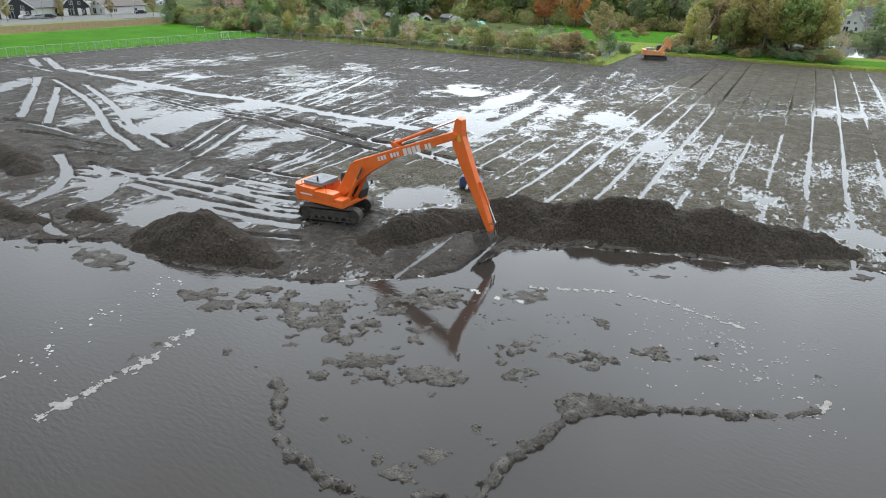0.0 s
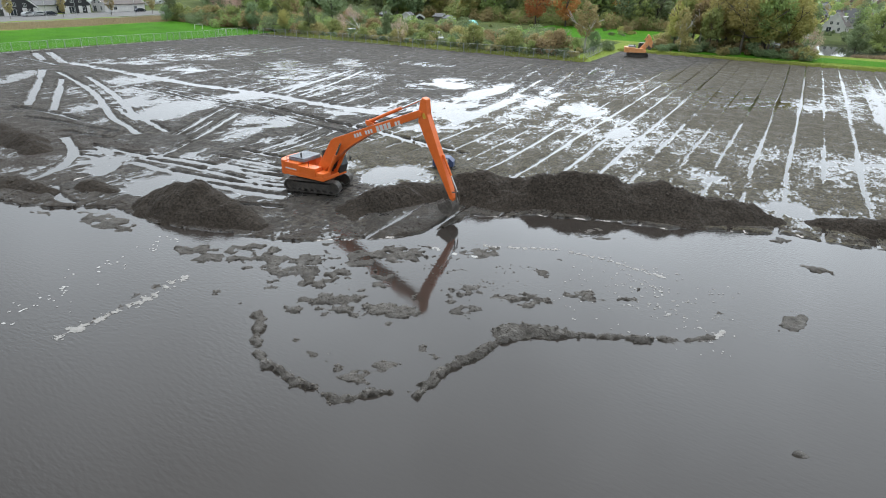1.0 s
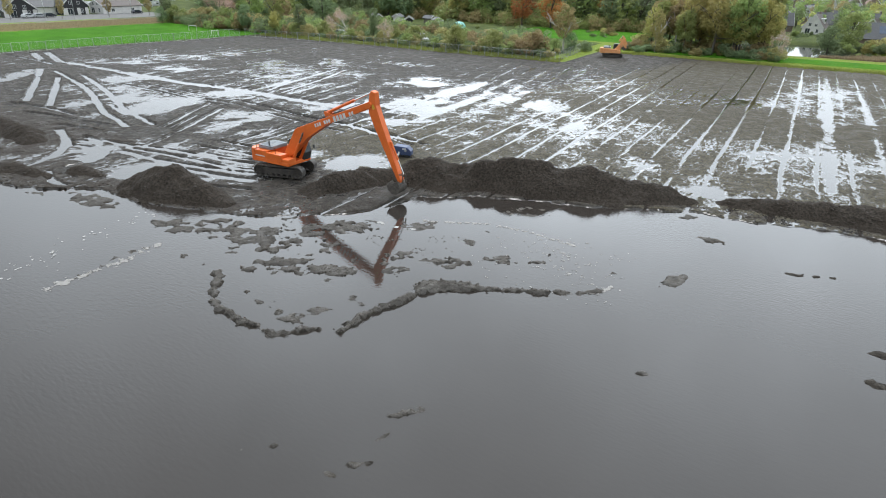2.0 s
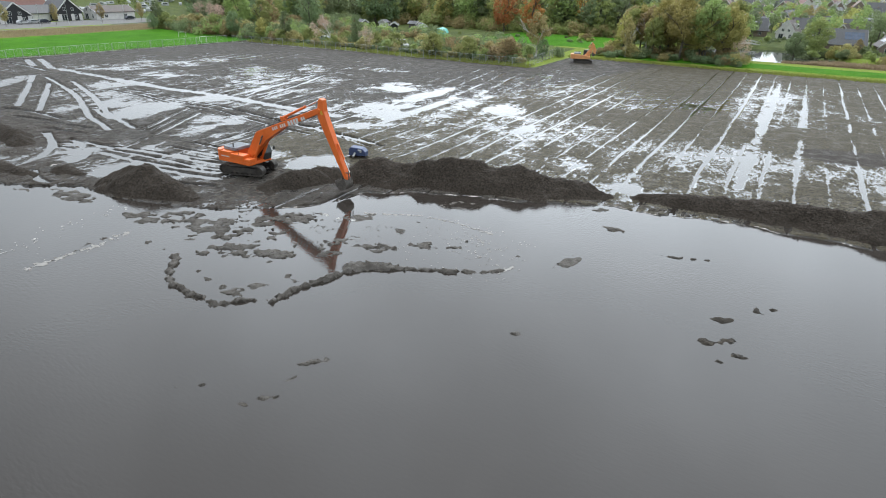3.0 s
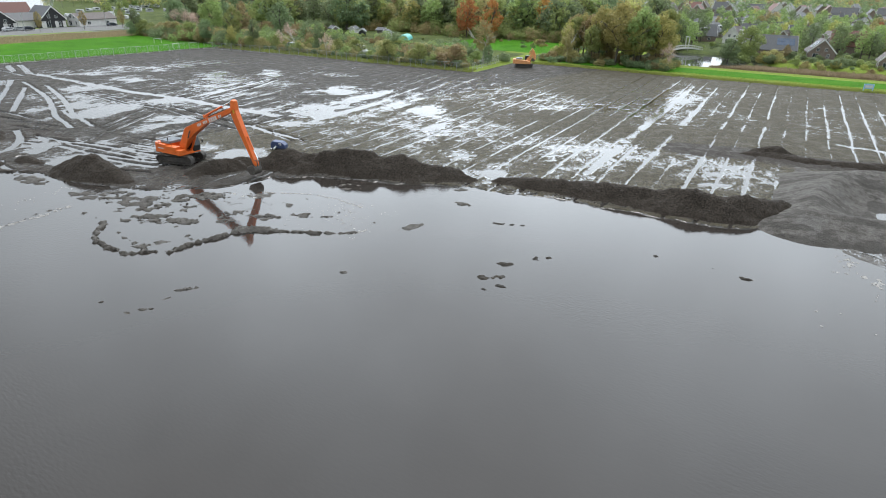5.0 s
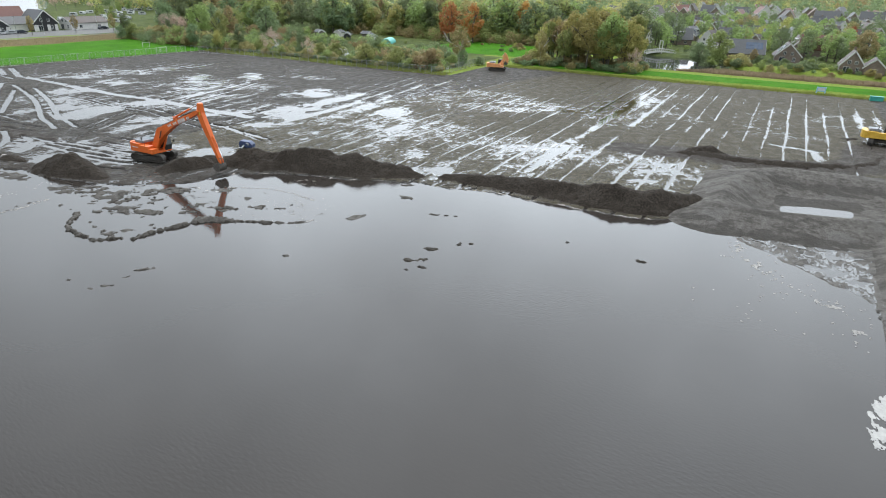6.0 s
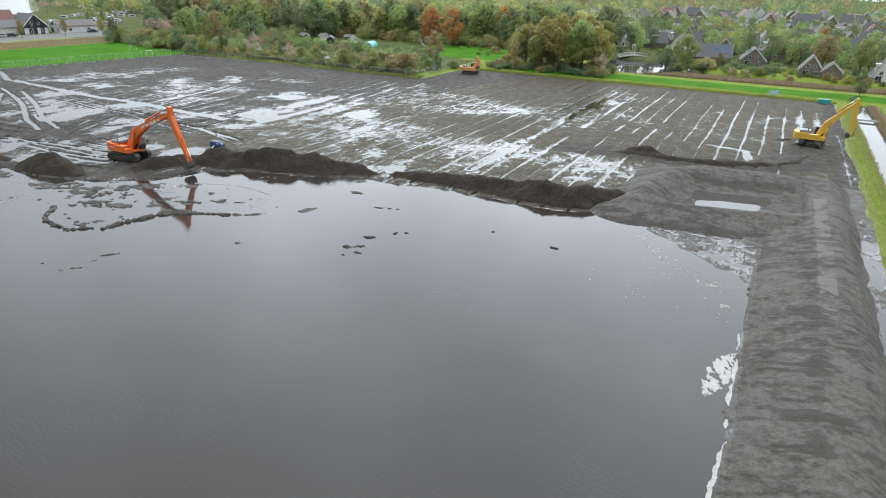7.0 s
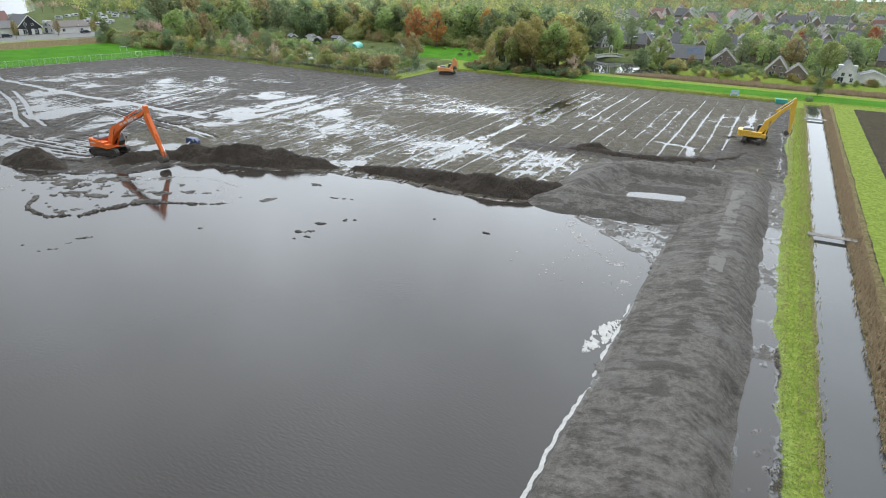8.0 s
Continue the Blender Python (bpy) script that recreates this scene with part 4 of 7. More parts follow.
foam("foam", 3.3, 4.7, 25.4, 27.2, lambda x, y: 0.07 - along(x, y, [(3.2, 25.4), (4.2, 26.2), (4.35, 27.0)])[0] + 0.2 * fbm(x, y, 0.4, 3), "pale rim of foam beside a mud ridge", d=0.06, material=SCUM)
foam("foam", -16, -8, 26, 31, lambda x, y: 0.55 - along(x, y, [(-15.2, 28.8), (-13, 27.6), (-11.4, 28.2), (-9.4, 27.8)])[0] / 0.5 + 1.2 * fbm(x, y, 0.6, 3, 0.7, 3.0) - 0.6, "white foam streaks beside the mud flats", d=0.07)


# ---- mesh helpers for things ----
def part(name, bm, material, parent=None, label=""):
    """One bmesh as one mesh object, under its thing or part."""
    me = bpy.data.meshes.new(name)
    bmesh.ops.recalc_face_normals(bm, faces=bm.faces)
    bm.to_mesh(me)
    bm.free()
    for m in (material if isinstance(material, (list, tuple)) else [material]):
        me.materials.append(m)
    ob = new(name, me)
    ob.parent = parent
    if label:
        ob["label"] = label
    return ob


def empty(name, m, label, category, group="", kind=""):
    ob = new(name)
    ob.matrix_world = m
    return tagged(ob, label, category, group, kind)


def box(bm, x0, x1, y0, y1, z0, z1, bevel=0.0, m=None):
    made = bmesh.ops.create_cube(bm, size=1.0, matrix=Matrix.Translation(((x0 + x1) / 2, (y0 + y1) / 2, (z0 + z1) / 2)) @ Matrix.Diagonal((x1 - x0, y1 - y0, z1 - z0, 1)))
    vs = made["verts"]
    if bevel:
        es = list({e for v in vs for e in v.link_edges})
        out = bmesh.ops.bevel(bm, geom=es, offset=bevel, segments=2, profile=0.6, affect="EDGES")
        vs = list({v for f in out["faces"] for v in f.verts} | {v for v in vs if v.is_valid})
    if m is not None:
        bmesh.ops.transform(bm, matrix=m, verts=[v for v in vs if v.is_valid])
    return bm


def rod(bm, a, c, r, r2=None, seg=10):
    a, c = Vector(a), Vector(c)
    d = c - a
    m = Matrix.Translation((a + c) / 2) @ d.to_track_quat("Z", "Y").to_matrix().to_4x4()
    bmesh.ops.create_cone(bm, cap_ends=True, segments=seg, radius1=r, radius2=r if r2 is None else r2, depth=d.length, matrix=m)
    return bm


def slab(bm, outline, w0, w1, bevel=0.0):
    """A plate: an outline in x and z, spread from y = w0 to w1."""
    a = [bm.verts.new((x, w0, z)) for x, z in outline]
    c = [bm.verts.new((x, w1, z)) for x, z in outline]
    n = len(outline)
    fs = [bm.faces.new(a), bm.faces.new(c[::-1])]
    fs += [bm.faces.new((a[k], c[k], c[(k + 1) % n], a[(k + 1) % n])) for k in range(n)]
    if bevel:
        es = list({e for f in fs[:2] for e in f.edges})
        bmesh.ops.bevel(bm, geom=es, offset=bevel, segments=2, profile=0.6, affect="EDGES")
    return bm


B = bmesh.new

ORANGE = surface("orange_paint", (0.66, 0.125, 0.018), (0.74, 0.155, 0.025), 1.2, 0.40, 0.0, 0.05, 0.004, (0.42, 0.13, 0.05), (0.66, 0.82))
ORANGE_OLD = surface("faded_orange_paint", (0.62, 0.27, 0.10), (0.72, 0.34, 0.14), 1.2, 0.5, 0.0, 0.05, 0.004, (0.30, 0.17, 0.09), (0.6, 0.8))
YELLOW = surface("yellow_paint", (0.60, 0.36, 0.04), (0.68, 0.42, 0.06), 1.2, 0.42, 0.0, 0.05, 0.004, (0.40, 0.26, 0.07), (0.66, 0.82))
STEEL_DARK = surface("muddy_track_steel", (0.030, 0.027, 0.025), (0.075, 0.066, 0.056), 3.0, 0.6, 0.0, 0.5, 0.03, (0.11, 0.09, 0.07), (0.5, 0.75))
MUDDY = surface("mud_caked_steel", (0.045, 0.039, 0.033), (0.12, 0.105, 0.09), 4.0, 0.65, 0.0, 0.6, 0.03)
CHROME = surface("chrome_rod", (0.60, 0.60, 0.60), (0.72, 0.72, 0.72), 2.0, 0.2, 1.0, 0.0)
GREYCAP = surface("grey_hood", (0.17, 0.19, 0.21), (0.26, 0.28, 0.30), 1.5, 0.45, 0.0, 0.1, 0.005, (0.20, 0.19, 0.17), (0.6, 0.8))
BLACK = surface("black_paint", (0.018, 0.018, 0.019), (0.035, 0.034, 0.033), 2.0, 0.5)
WHITE = surface("white_paint", (0.55, 0.55, 0.54), (0.64, 0.64, 0.62), 1.0, 0.5, 0.0, 0.03, 0.003, (0.55, 0.54, 0.50), (0.62, 0.85))
def glass_material():
    m, nt, b = nodes_of("tinted_glass")
    b.inputs["Base Color"].default_value = (0.035, 0.045, 0.050, 1)
    b.inputs["Roughness"].default_value = 0.04
    b.inputs["IOR"].default_value = 1.5
    return m


GLASS = glass_material()


def excavator(m, track_turn, paint, label, geo, bucket=MUDDY, marks=True):
    """A tracked digger. geo: places in its own plane (forward, up) of knee, pin, head, tip and the bucket's tilt."""
    ob = empty("excavator", m, label, "excavator")
    tt = pose(0, 0, 0, 0, 0, track_turn)
    # undercarriage: two loops of shoes round a frame
    L, H, W, G = 4.75, 1.0, 0.75, 2.55
    for side in (-1, 1):
        bm = B()
        r = H / 2
        run = L - H
        per = 2 * run + 2 * math.pi * r
        n = 46
        for k in range(n):
            s = per * k / n
            if s < run:
                x, z, a = -run / 2 + s, 0.0, 0.0
            elif s < run + math.pi * r:
                a = (s - run) / r
                x, z = run / 2 + r * math.sin(a), r - r * math.cos(a)
            elif s < 2 * run + math.pi * r:
                x, z, a = run / 2 - (s - run - math.pi * r), H, math.pi
            else:
                a = math.pi + (s - 2 * run - math.pi * r) / r
                x, z = -run / 2 + r * math.sin(a), r - r * math.cos(a)
            mm = tt @ Matrix.Translation((x, side * G / 2, z)) @ Matrix.Rotation(-a, 4, "Y")
            box(bm, -per / n * 0.47, per / n * 0.47, -W / 2, W / 2, 0.0, 0.06, 0, mm)
            box(bm, -0.02, 0.02, -W / 2, W / 2, -0.045, 0.0, 0, mm)
        track = part("track", bm, STEEL_DARK, ob)
        bm = B()
        slab(bm, [(-run / 2 - 0.1, 0.22), (run / 2 + 0.1, 0.22), (run / 2 + 0.25, 0.5), (run / 2, 0.74), (-run / 2, 0.74), (-run / 2 - 0.25, 0.5)], side * G / 2 - 0.2, side * G / 2 + 0.2, 0.03)
        for k in range(8):
            rod(bm, (-run / 2 + run * k / 7, side * G / 2 - 0.24, 0.2), (-run / 2 + run * k / 7, side * G / 2 + 0.24, 0.2), 0.15, seg=12)
        for xx in (-run / 2, run / 2):
            rod(bm, (xx, side * G / 2 - 0.2, r), (xx, side * G / 2 + 0.2, r), r - 0.1, seg=20)
        bmesh.ops.transform(bm, matrix=tt, verts=bm.verts)
        part("track_frame", bm, STEEL_DARK, track)
    bm = B()
    box(bm, -1.0, 1.0, -G / 2 + 0.15, G / 2 - 0.15, 0.45, 0.85, 0.06, tt)
    rod(bm, (0, 0, 0.8), (0, 0, 1.15), 0.75, seg=28)
    part("undercarriage", bm, STEEL_DARK, ob)
    # upper carriage
    bm = B()
    box(bm, -2.3, 1.75, -1.5, 1.5, 1.12, 1.42, 0.04)
    box(bm, 1.0, 1.75, -1.48, -0.55, 1.42, 1.75, 0.05)
    part("deck", bm, paint, ob)
    bm = B()
    prof = [(-2.3, -1.5), (-2.75, -1.42), (-3.05, -1.0), (-3.15, 0.0), (-3.05, 1.0), (-2.75, 1.42), (-2.3, 1.5)]
    lo = [bm.verts.new((x, y, 1.05)) for x, y in prof]
    hi = [bm.verts.new((x, y, 2.25)) for x, y in prof]
    bm.faces.new(lo), bm.faces.new(hi[::-1])
    for k in range(len(prof)):
        bm.faces.new((lo[k], hi[k], hi[(k + 1) % 7], lo[(k + 1) % 7]))
    bmesh.ops.bevel(bm, geom=list(bm.edges), offset=0.08, segments=2, profile=0.6, affect="EDGES")
    part("counterweight", bm, paint, ob)
    for k, (x0, x1) in enumerate(((-2.28, -0.85), (-0.84, 0.95))):
        for y0, y1 in ((-1.5, -0.62), (0.62, 1.5)):
            if k == 1 and y0 > 0:
                continue
            bm = B()
            box(bm, x0, x1, y0, y1, 1.42, 2.18 if k == 0 else 2.05, 0.05)
            part("side_panel", bm, paint, ob)
    bm = B()
    box(bm, -2.28, -0.86, -0.62, 0.62, 1.42, 2.2, 0.04)
    part("engine_bay", bm, paint, ob)
    bm = B()
    box(bm, -2.25, -0.55, -1.02, 1.02, 2.2, 2.55, 0.09)
    hood = part("engine_hood", bm, GREYCAP, ob, "grey louvred engine hood")
    for k in range(7):
        bm = B()
        box(bm, -2.1 + 0.2 * k, -2.0 + 0.2 * k, -0.85, 0.85, 2.548, 2.58)
        part("louvre", bm, GREYCAP, hood)
    bm = B()
    rod(bm, (-1.0, -0.85, 2.5), (-1.0, -0.85, 2.95), 0.07)
    part("exhaust", bm, BLACK, ob)
    for y in (-1.38, 1.38):
        bm = B()
        pts = [(-2.1, y, 2.15), (-2.1, y, 2.6), (0.2, y, 2.6), (0.2, y, 2.05)]
        for a, c in zip(pts, pts[1:]):
            rod(bm, a, c, 0.022, seg=6)
        part("handrail", bm, BLACK, ob)
    # cab on the left, with panes all round
    bm = B()
    cab = [(0.05, 1.3), (1.75, 1.3), (1.95, 2.0), (1.62, 3.05), (0.2, 3.1), (0.05, 2.9)]
    slab(bm, cab, 0.5, 1.5, 0.05)
    cabin = part("cab", bm, BLACK, ob, "dark cab with tinted windows")
    for y in (0.488, 1.512):
        for shape in ([(0.18, 1.95), (0.95, 1.95), (0.95, 2.92), (0.25, 2.95)], [(1.02, 1.6), (1.68, 1.6), (1.82, 2.02), (1.52, 2.92), (1.02, 2.93)]):
            bm = B()
            slab(bm, shape, y - 0.008, y + 0.008)
            part("side_window", bm, GLASS, cabin)
    bm = B()
    v = [bm.verts.new(p) for p in ((1.965, 0.58, 2.02), (1.965, 1.42, 2.02), (1.652, 1.42, 3.0), (1.652, 0.58, 3.0))]
    bm.faces.new(v)
    part("windscreen", bm, GLASS, cabin)
    bm = B()
    box(bm, 0.3, 1.5, 0.62, 1.38, 3.1, 3.16, 0.02)
    part("roof_hatch", bm, GREYCAP, cabin)
    bm = B()
    rod(bm, (1.75, 1.5, 1.9), (2.0, 1.75, 2.3), 0.02, seg=6)
    box(bm, 1.97, 2.02, 1.65, 1.85, 2.2, 2.55, 0.02)
    part("mirror", bm, BLACK, ob)
    # boom, stick and bucket
    knee, pin, head, tip, tilt, foot = (Vector(geo[k]) for k in ("knee", "pin", "head", "tip", "bite", "foot"))

    def off(a, c, d):
        n = Vector((-(c - a).y, (c - a).x)).normalized()
        return n * d

    n1, n2 = off(foot, knee, 1), off(knee, pin, 1)
    outline = [foot + n1 * 0.32, knee + (n1 + n2) * 0.02 - Vector((0.15, 0.1)), knee + Vector((0.35, 0.42)) * 0.35, pin + n2 * 0.26, pin + (pin - knee).normalized() * 0.22, pin - n2 * 0.26,
               knee + (pin - knee) * 0.42 - n2 * 0.42, knee + (pin - knee) * 0.10 - n2 * 0.98, foot - n1 * 0.40, foot - (knee - foot).normalized() * 0.2]
    bm = B()
    slab(bm, [(p.x, p.y) for p in outline], -0.36, 0.36, 0.05)
    rod(bm, (pin.x, -0.45, pin.y), (pin.x, 0.45, pin.y), 0.16, seg=14)
    rod(bm, (foot.x, -0.5, foot.y), (foot.x, 0.5, foot.y), 0.18, seg=14)
    mid = knee + (pin - knee) * 0.42
    for kk in (-1, 1):
        slab(bm, [tuple(mid + n2 * 0.25), tuple(mid + n2 * 0.75 + Vector((0.1, 0))), tuple(mid + n2 * 0.2 + (pin - knee).normalized() * 0.8)], kk * 0.22 - 0.03, kk * 0.22 + 0.03)
    boom = part("boom", bm, paint, ob)
    s = (tip - pin).normalized()
    ns = Vector((-s.y, s.x))
    outline = [head + ns * 0.05 - s * 0.1, head + ns * 0.3 + s * 0.15, pin + ns * 0.42 + s * 0.25, pin + ns * 0.40 + s * 1.3, tip + ns * 0.16, tip + s * 0.2, tip - ns * 0.16, pin - ns * 0.42 + s * 1.7, pin - ns * 0.44 + s * 0.5, pin - ns * 0.20 - s * 0.1, head - ns * 0.16]
    bm = B()
    slab(bm, [(p.x, p.y) for p in outline], -0.29, 0.29, 0.045)
    stick = part("stick", bm, paint, ob)
    for kk in (-1, 1):
        bm = B()
        slab(bm, [tuple(pin + ns * 0.30 + s * 0.05), tuple(pin + ns * 0.30 + s * 0.45), tuple(pin + ns * 0.06 + s * 0.45), tuple(pin + ns * 0.06 + s * 0.05)], kk * 0.30 - 0.006, kk * 0.30 + 0.006)
        part("warning_sticker", bm, YELLOW, stick, "yellow warning sticker")
    # rams: a painted barrel and a bright rod each
    def ram(a, c, y, share, r, under):
        a3, c3 = Vector((a.x, y, a.y)), Vector((c.x, y, c.y))
        mid3 = a3.lerp(c3, share)
        bmx = B()
        rod(bmx, a3, mid3, r, seg=12)
        rod(bmx, a3 + Vector((0, -r, 0)), a3 + Vector((0, r, 0)), r * 1.15, seg=12)
        barrel = part("ram", bmx, paint, under)
        bmx = B()
        rod(bmx, mid3, c3, r * 0.55, seg=10)
        part("rod", bmx, CHROME, barrel, "bright chrome ram rod")

    base = Vector((1.5, 1.55))
    for y in (-0.52, 0.52):
        ram(base, knee + (pin - knee) * 0.10 - n2 * 0.45, y, 0.62, 0.14, ob)
    ram(mid + n2 * 0.5, head, 0.0, 0.62, 0.12, boom)
    ram(pin + s * ((tip - pin).length * 0.52) + ns * 0.42, tip - s * 0.35 + ns * 0.5, 0.0, 0.55, 0.09, stick)
    bm = B()
    for y in (-0.2, 0.2):
        rod(bm, ((tip - s * 0.5).x, y, (tip - s * 0.5).y), ((tip - s * 0.35 + ns * 0.5).x, y, (tip - s * 0.35 + ns * 0.5).y), 0.05, seg=8)
        rod(bm, ((tip - s * 0.35 + ns * 0.5).x, y, (tip - s * 0.35 + ns * 0.5).y), ((tip + s * 0.35 + ns * 0.25).x, y, (tip + s * 0.35 + ns * 0.25).y), 0.05, seg=8)
    part("bucket_link", bm, MUDDY, stick)
    # hoses along the boom
    bm = B()
    for y in (-0.12, 0.0, 0.12):
        a, c = knee + (pin - knee) * 0.15 + n2 * 0.22, knee + (pin - knee) * 0.9 + n2 * 0.34
        rod(bm, (a.x, y, a.y), (c.x, y, c.y), 0.03, seg=6)
    part("hose", bm, BLACK, boom)
    # bucket: a curved shell between two cheeks, open towards the machine
    bm = B()
    arc = [Vector((0.50 * math.cos(a), 0.46 * math.sin(a) - 0.46)) for a in [radians(100 - 23 * k) for k in range(11)]]
    inner = [p * 0.9 + Vector((0, -0.05)) for p in arc]
    shell = arc + inner[::-1]
    turn = Matrix.Rotation(radians(tilt.x), 2) * tilt.y
    place = lambda p: tuple(tip + s * 0.15 + turn @ p)
    slab(bm, [place(p) for p in shell], -0.5, 0.5)
    for y in (-0.545, 0.505):
        slab(bm, [place(p) for p in arc], y, y + 0.04)
    for k in range(6):
        e = arc[-1] + (arc[-1] - arc[-2]).normalized() * 0.16
        slab(bm, [place(arc[-1] + Vector((0.03, 0.03))), place(e), place(arc[-1] - Vector((0.03, 0.03)))], -0.48 + k * 0.17, -0.40 + k * 0.17)
    part("bucket", bm, bucket, ob, "mud-caked steel bucket")
    if marks:
        # unreadable painted lettering along the boom's sides
        u = (pin - knee).normalized()
        a0 = knee + u * 2.3 - n2 * 0.20
        pos = 0.0
        for high, count in ((0.30, 3), (0.30, 3), (0.46, 4), (0.32, 2)):
            for k in range(count):
                for sd in (-0.366, 0.366):
                    p0 = a0 + u * pos - n2 * (high * 0.5)
                    wdt = high * 0.62
                    bm = B()
                    slab(bm, [tuple(p0), tuple(p0 + u * wdt), tuple(p0 + u * wdt + n2 * high), tuple(p0 + n2 * high)], sd - 0.004, sd + 0.004)
                    part("painted_bar", bm, WHITE, boom)
                pos += high * 0.62 + 0.09
            pos += 0.30
        for y in (-1.509, 1.509):
            bm = B()
            slab(bm, [(-2.2, 1.62), (-1.05, 1.62), (-1.05, 1.72), (-2.2, 1.72)], y - 0.006, y + 0.006)
            part("maker_plate", bm, WHITE, ob, "white bar of lettering")
    return ob


excavator(pose(-28.0, 32.95, 0.22, 0, 0, 0), 17, ORANGE, "orange long-reach excavator with tall bent boom on muddy tracks",
          dict(foot=(0.55, 1.75), knee=(1.95, 4.35), pin=(10.15, 7.45), head=(10.25, 8.45), tip=(12.85, 1.55), bite=(-48, 1.35)))
excavator(pose(59.9, 103.0, 0.15, 0, 0, 0), 78, YELLOW, "yellow long-reach excavator on dark muddy tracks beside the ditch",
          dict(foot=(0.55, 1.75), knee=(1.3, 4.3), pin=(4.95, 7.75), head=(4.95, 8.55), tip=(5.35, 2.5), bite=(-100, 1.0)), marks=False)
excavator(pose(-28.9, 146.0, 0.15, 0, 0, 18), 0, ORANGE_OLD, "faded orange excavator with a folded arm at the field's edge",
          dict(foot=(0.55, 1.6), knee=(1.25, 3.0), pin=(2.2, 4.5), head=(1.85, 5.0), tip=(2.9, 2.3), bite=(-100, 1.0)), marks=False)


# ---- vegetation ----
def leaf_material(name, c1, c2, vary=0.18):
    m, nt, b = nodes_of(name)
    info = nt.nodes.new("ShaderNodeObjectInfo").outputs["Random"]
    isle = nt.nodes.new("ShaderNodeNewGeometry").outputs["Random Per Island"]
    col = mix_of(nt, math_of(nt, "ADD", math_of(nt, "MULTIPLY", isle, 0.55), 0.22), tuple(2.45 * c + 0.01 for c in c1), tuple(2.45 * c + 0.01 for c in c2))
    hs = nt.nodes.new("ShaderNodeHueSaturation")
    nt.links.new(math_of(nt, "ADD", math_of(nt, "MULTIPLY", info, 0.05), 0.475), hs.inputs["Hue"])
    nt.links.new(math_of(nt, "ADD", math_of(nt, "MULTIPLY", info, 2 * vary), 1 - vary), hs.inputs["Value"])
    nt.links.new(col, hs.inputs["Color"])
    nt.links.new(hs.outputs[0], b.inputs["Base Color"])
    b.inputs["Roughness"].default_value = 0.6
    b.inputs["Specular IOR Level"].default_value = 0.25
    # leaves let part of the light through
    thin_leaf = nt.nodes.new("ShaderNodeBsdfTranslucent")
    nt.links.new(hs.outputs[0], thin_leaf.inputs["Color"])
    blend = nt.nodes.new("ShaderNodeMixShader")
    blend.inputs[0].default_value = 0.5
    nt.links.new(b.outputs[0], blend.inputs[1])
    nt.links.new(thin_leaf.outputs[0], blend.inputs[2])
    nt.links.new(blend.outputs[0], nt.nodes["Material Output"].inputs["Surface"])
    return m


LEAF_GREEN = leaf_material("green_leaves", (0.084, 0.105, 0.036), (0.150, 0.174, 0.060))
LEAF_DARK = leaf_material("dark_green_leaves", (0.055, 0.076, 0.038), (0.104, 0.128, 0.062))
LEAF_YELLOW = leaf_material("yellow_green_leaves", (0.118, 0.116, 0.040), (0.205, 0.184, 0.062))
LEAF_BROWN = leaf_material("browning_leaves", (0.108, 0.094, 0.042), (0.190, 0.160, 0.074))
LEAF_ORANGE = leaf_material("orange_leaves", (0.130, 0.056, 0.020), (0.220, 0.100, 0.034))
LEAF_FAR = leaf_material("far_green_leaves", (0.064, 0.084, 0.042), (0.118, 0.140, 0.064))
TWIG = leaf_material("bare_twigs", (0.156, 0.117, 0.091), (0.260, 0.195, 0.156), 0.1)
REED = leaf_material("dead_reed", (0.095, 0.079, 0.045), (0.168, 0.140, 0.082), 0.1)
BARK = surface("bark", (0.060, 0.050, 0.040), (0.120, 0.105, 0.085), 3.0, 0.8, 0.0, 0.5, 0.03)
BARK_PALE = surface("pale_birch_bark", (0.42, 0.40, 0.37), (0.58, 0.56, 0.52), 3.0, 0.7, 0.0, 0.3, 0.02, (0.12, 0.11, 0.10), (0.60, 0.72))


def leaf_mesh(name, lobes, count, size, material, rnd, stretch=1.0):
    """Many small tilted leaf clumps on and in a set of lobes (x, y, z, radius, height)."""
    lob = np.array(lobes)
    weight = lob[:, 3] ** 2
    pick = rnd.choice(len(lob), count, p=weight / weight.sum())
    d = rnd.normal(size=(count, 3))
    d /= np.linalg.norm(d, axis=1)[:, None]
    r = rnd.random(count) ** 0.33
    r = 0.45 + 0.62 * r
    L = lob[pick]
    c = L[:, :3] + d * r[:, None] * np.stack([L[:, 3], L[:, 3], L[:, 4]], 1)
    n = d * 0.7 + rnd.normal(size=(count, 3)) * 0.6 + np.array([0, 0, 0.45])
    n /= np.linalg.norm(n, axis=1)[:, None]
    a = np.cross(n, rnd.normal(size=(count, 3)))
    a /= np.linalg.norm(a, axis=1)[:, None]
    e = np.cross(n, a)
    s = size * (0.6 + 0.8 * rnd.random(count))[:, None]
    a, e = a * s, e * s * (0.55 + 0.3 * rnd.random(count))[:, None] * stretch
    v = np.stack([c - a, c - e * 0.9 + a * 0.2, c + a, c + e], 1).reshape(-1, 3)
    me = bpy.data.meshes.new(name)
    me.from_pydata(v.tolist(), [], np.arange(count * 4).reshape(-1, 4).tolist())
    me.materials.append(material)
    return me


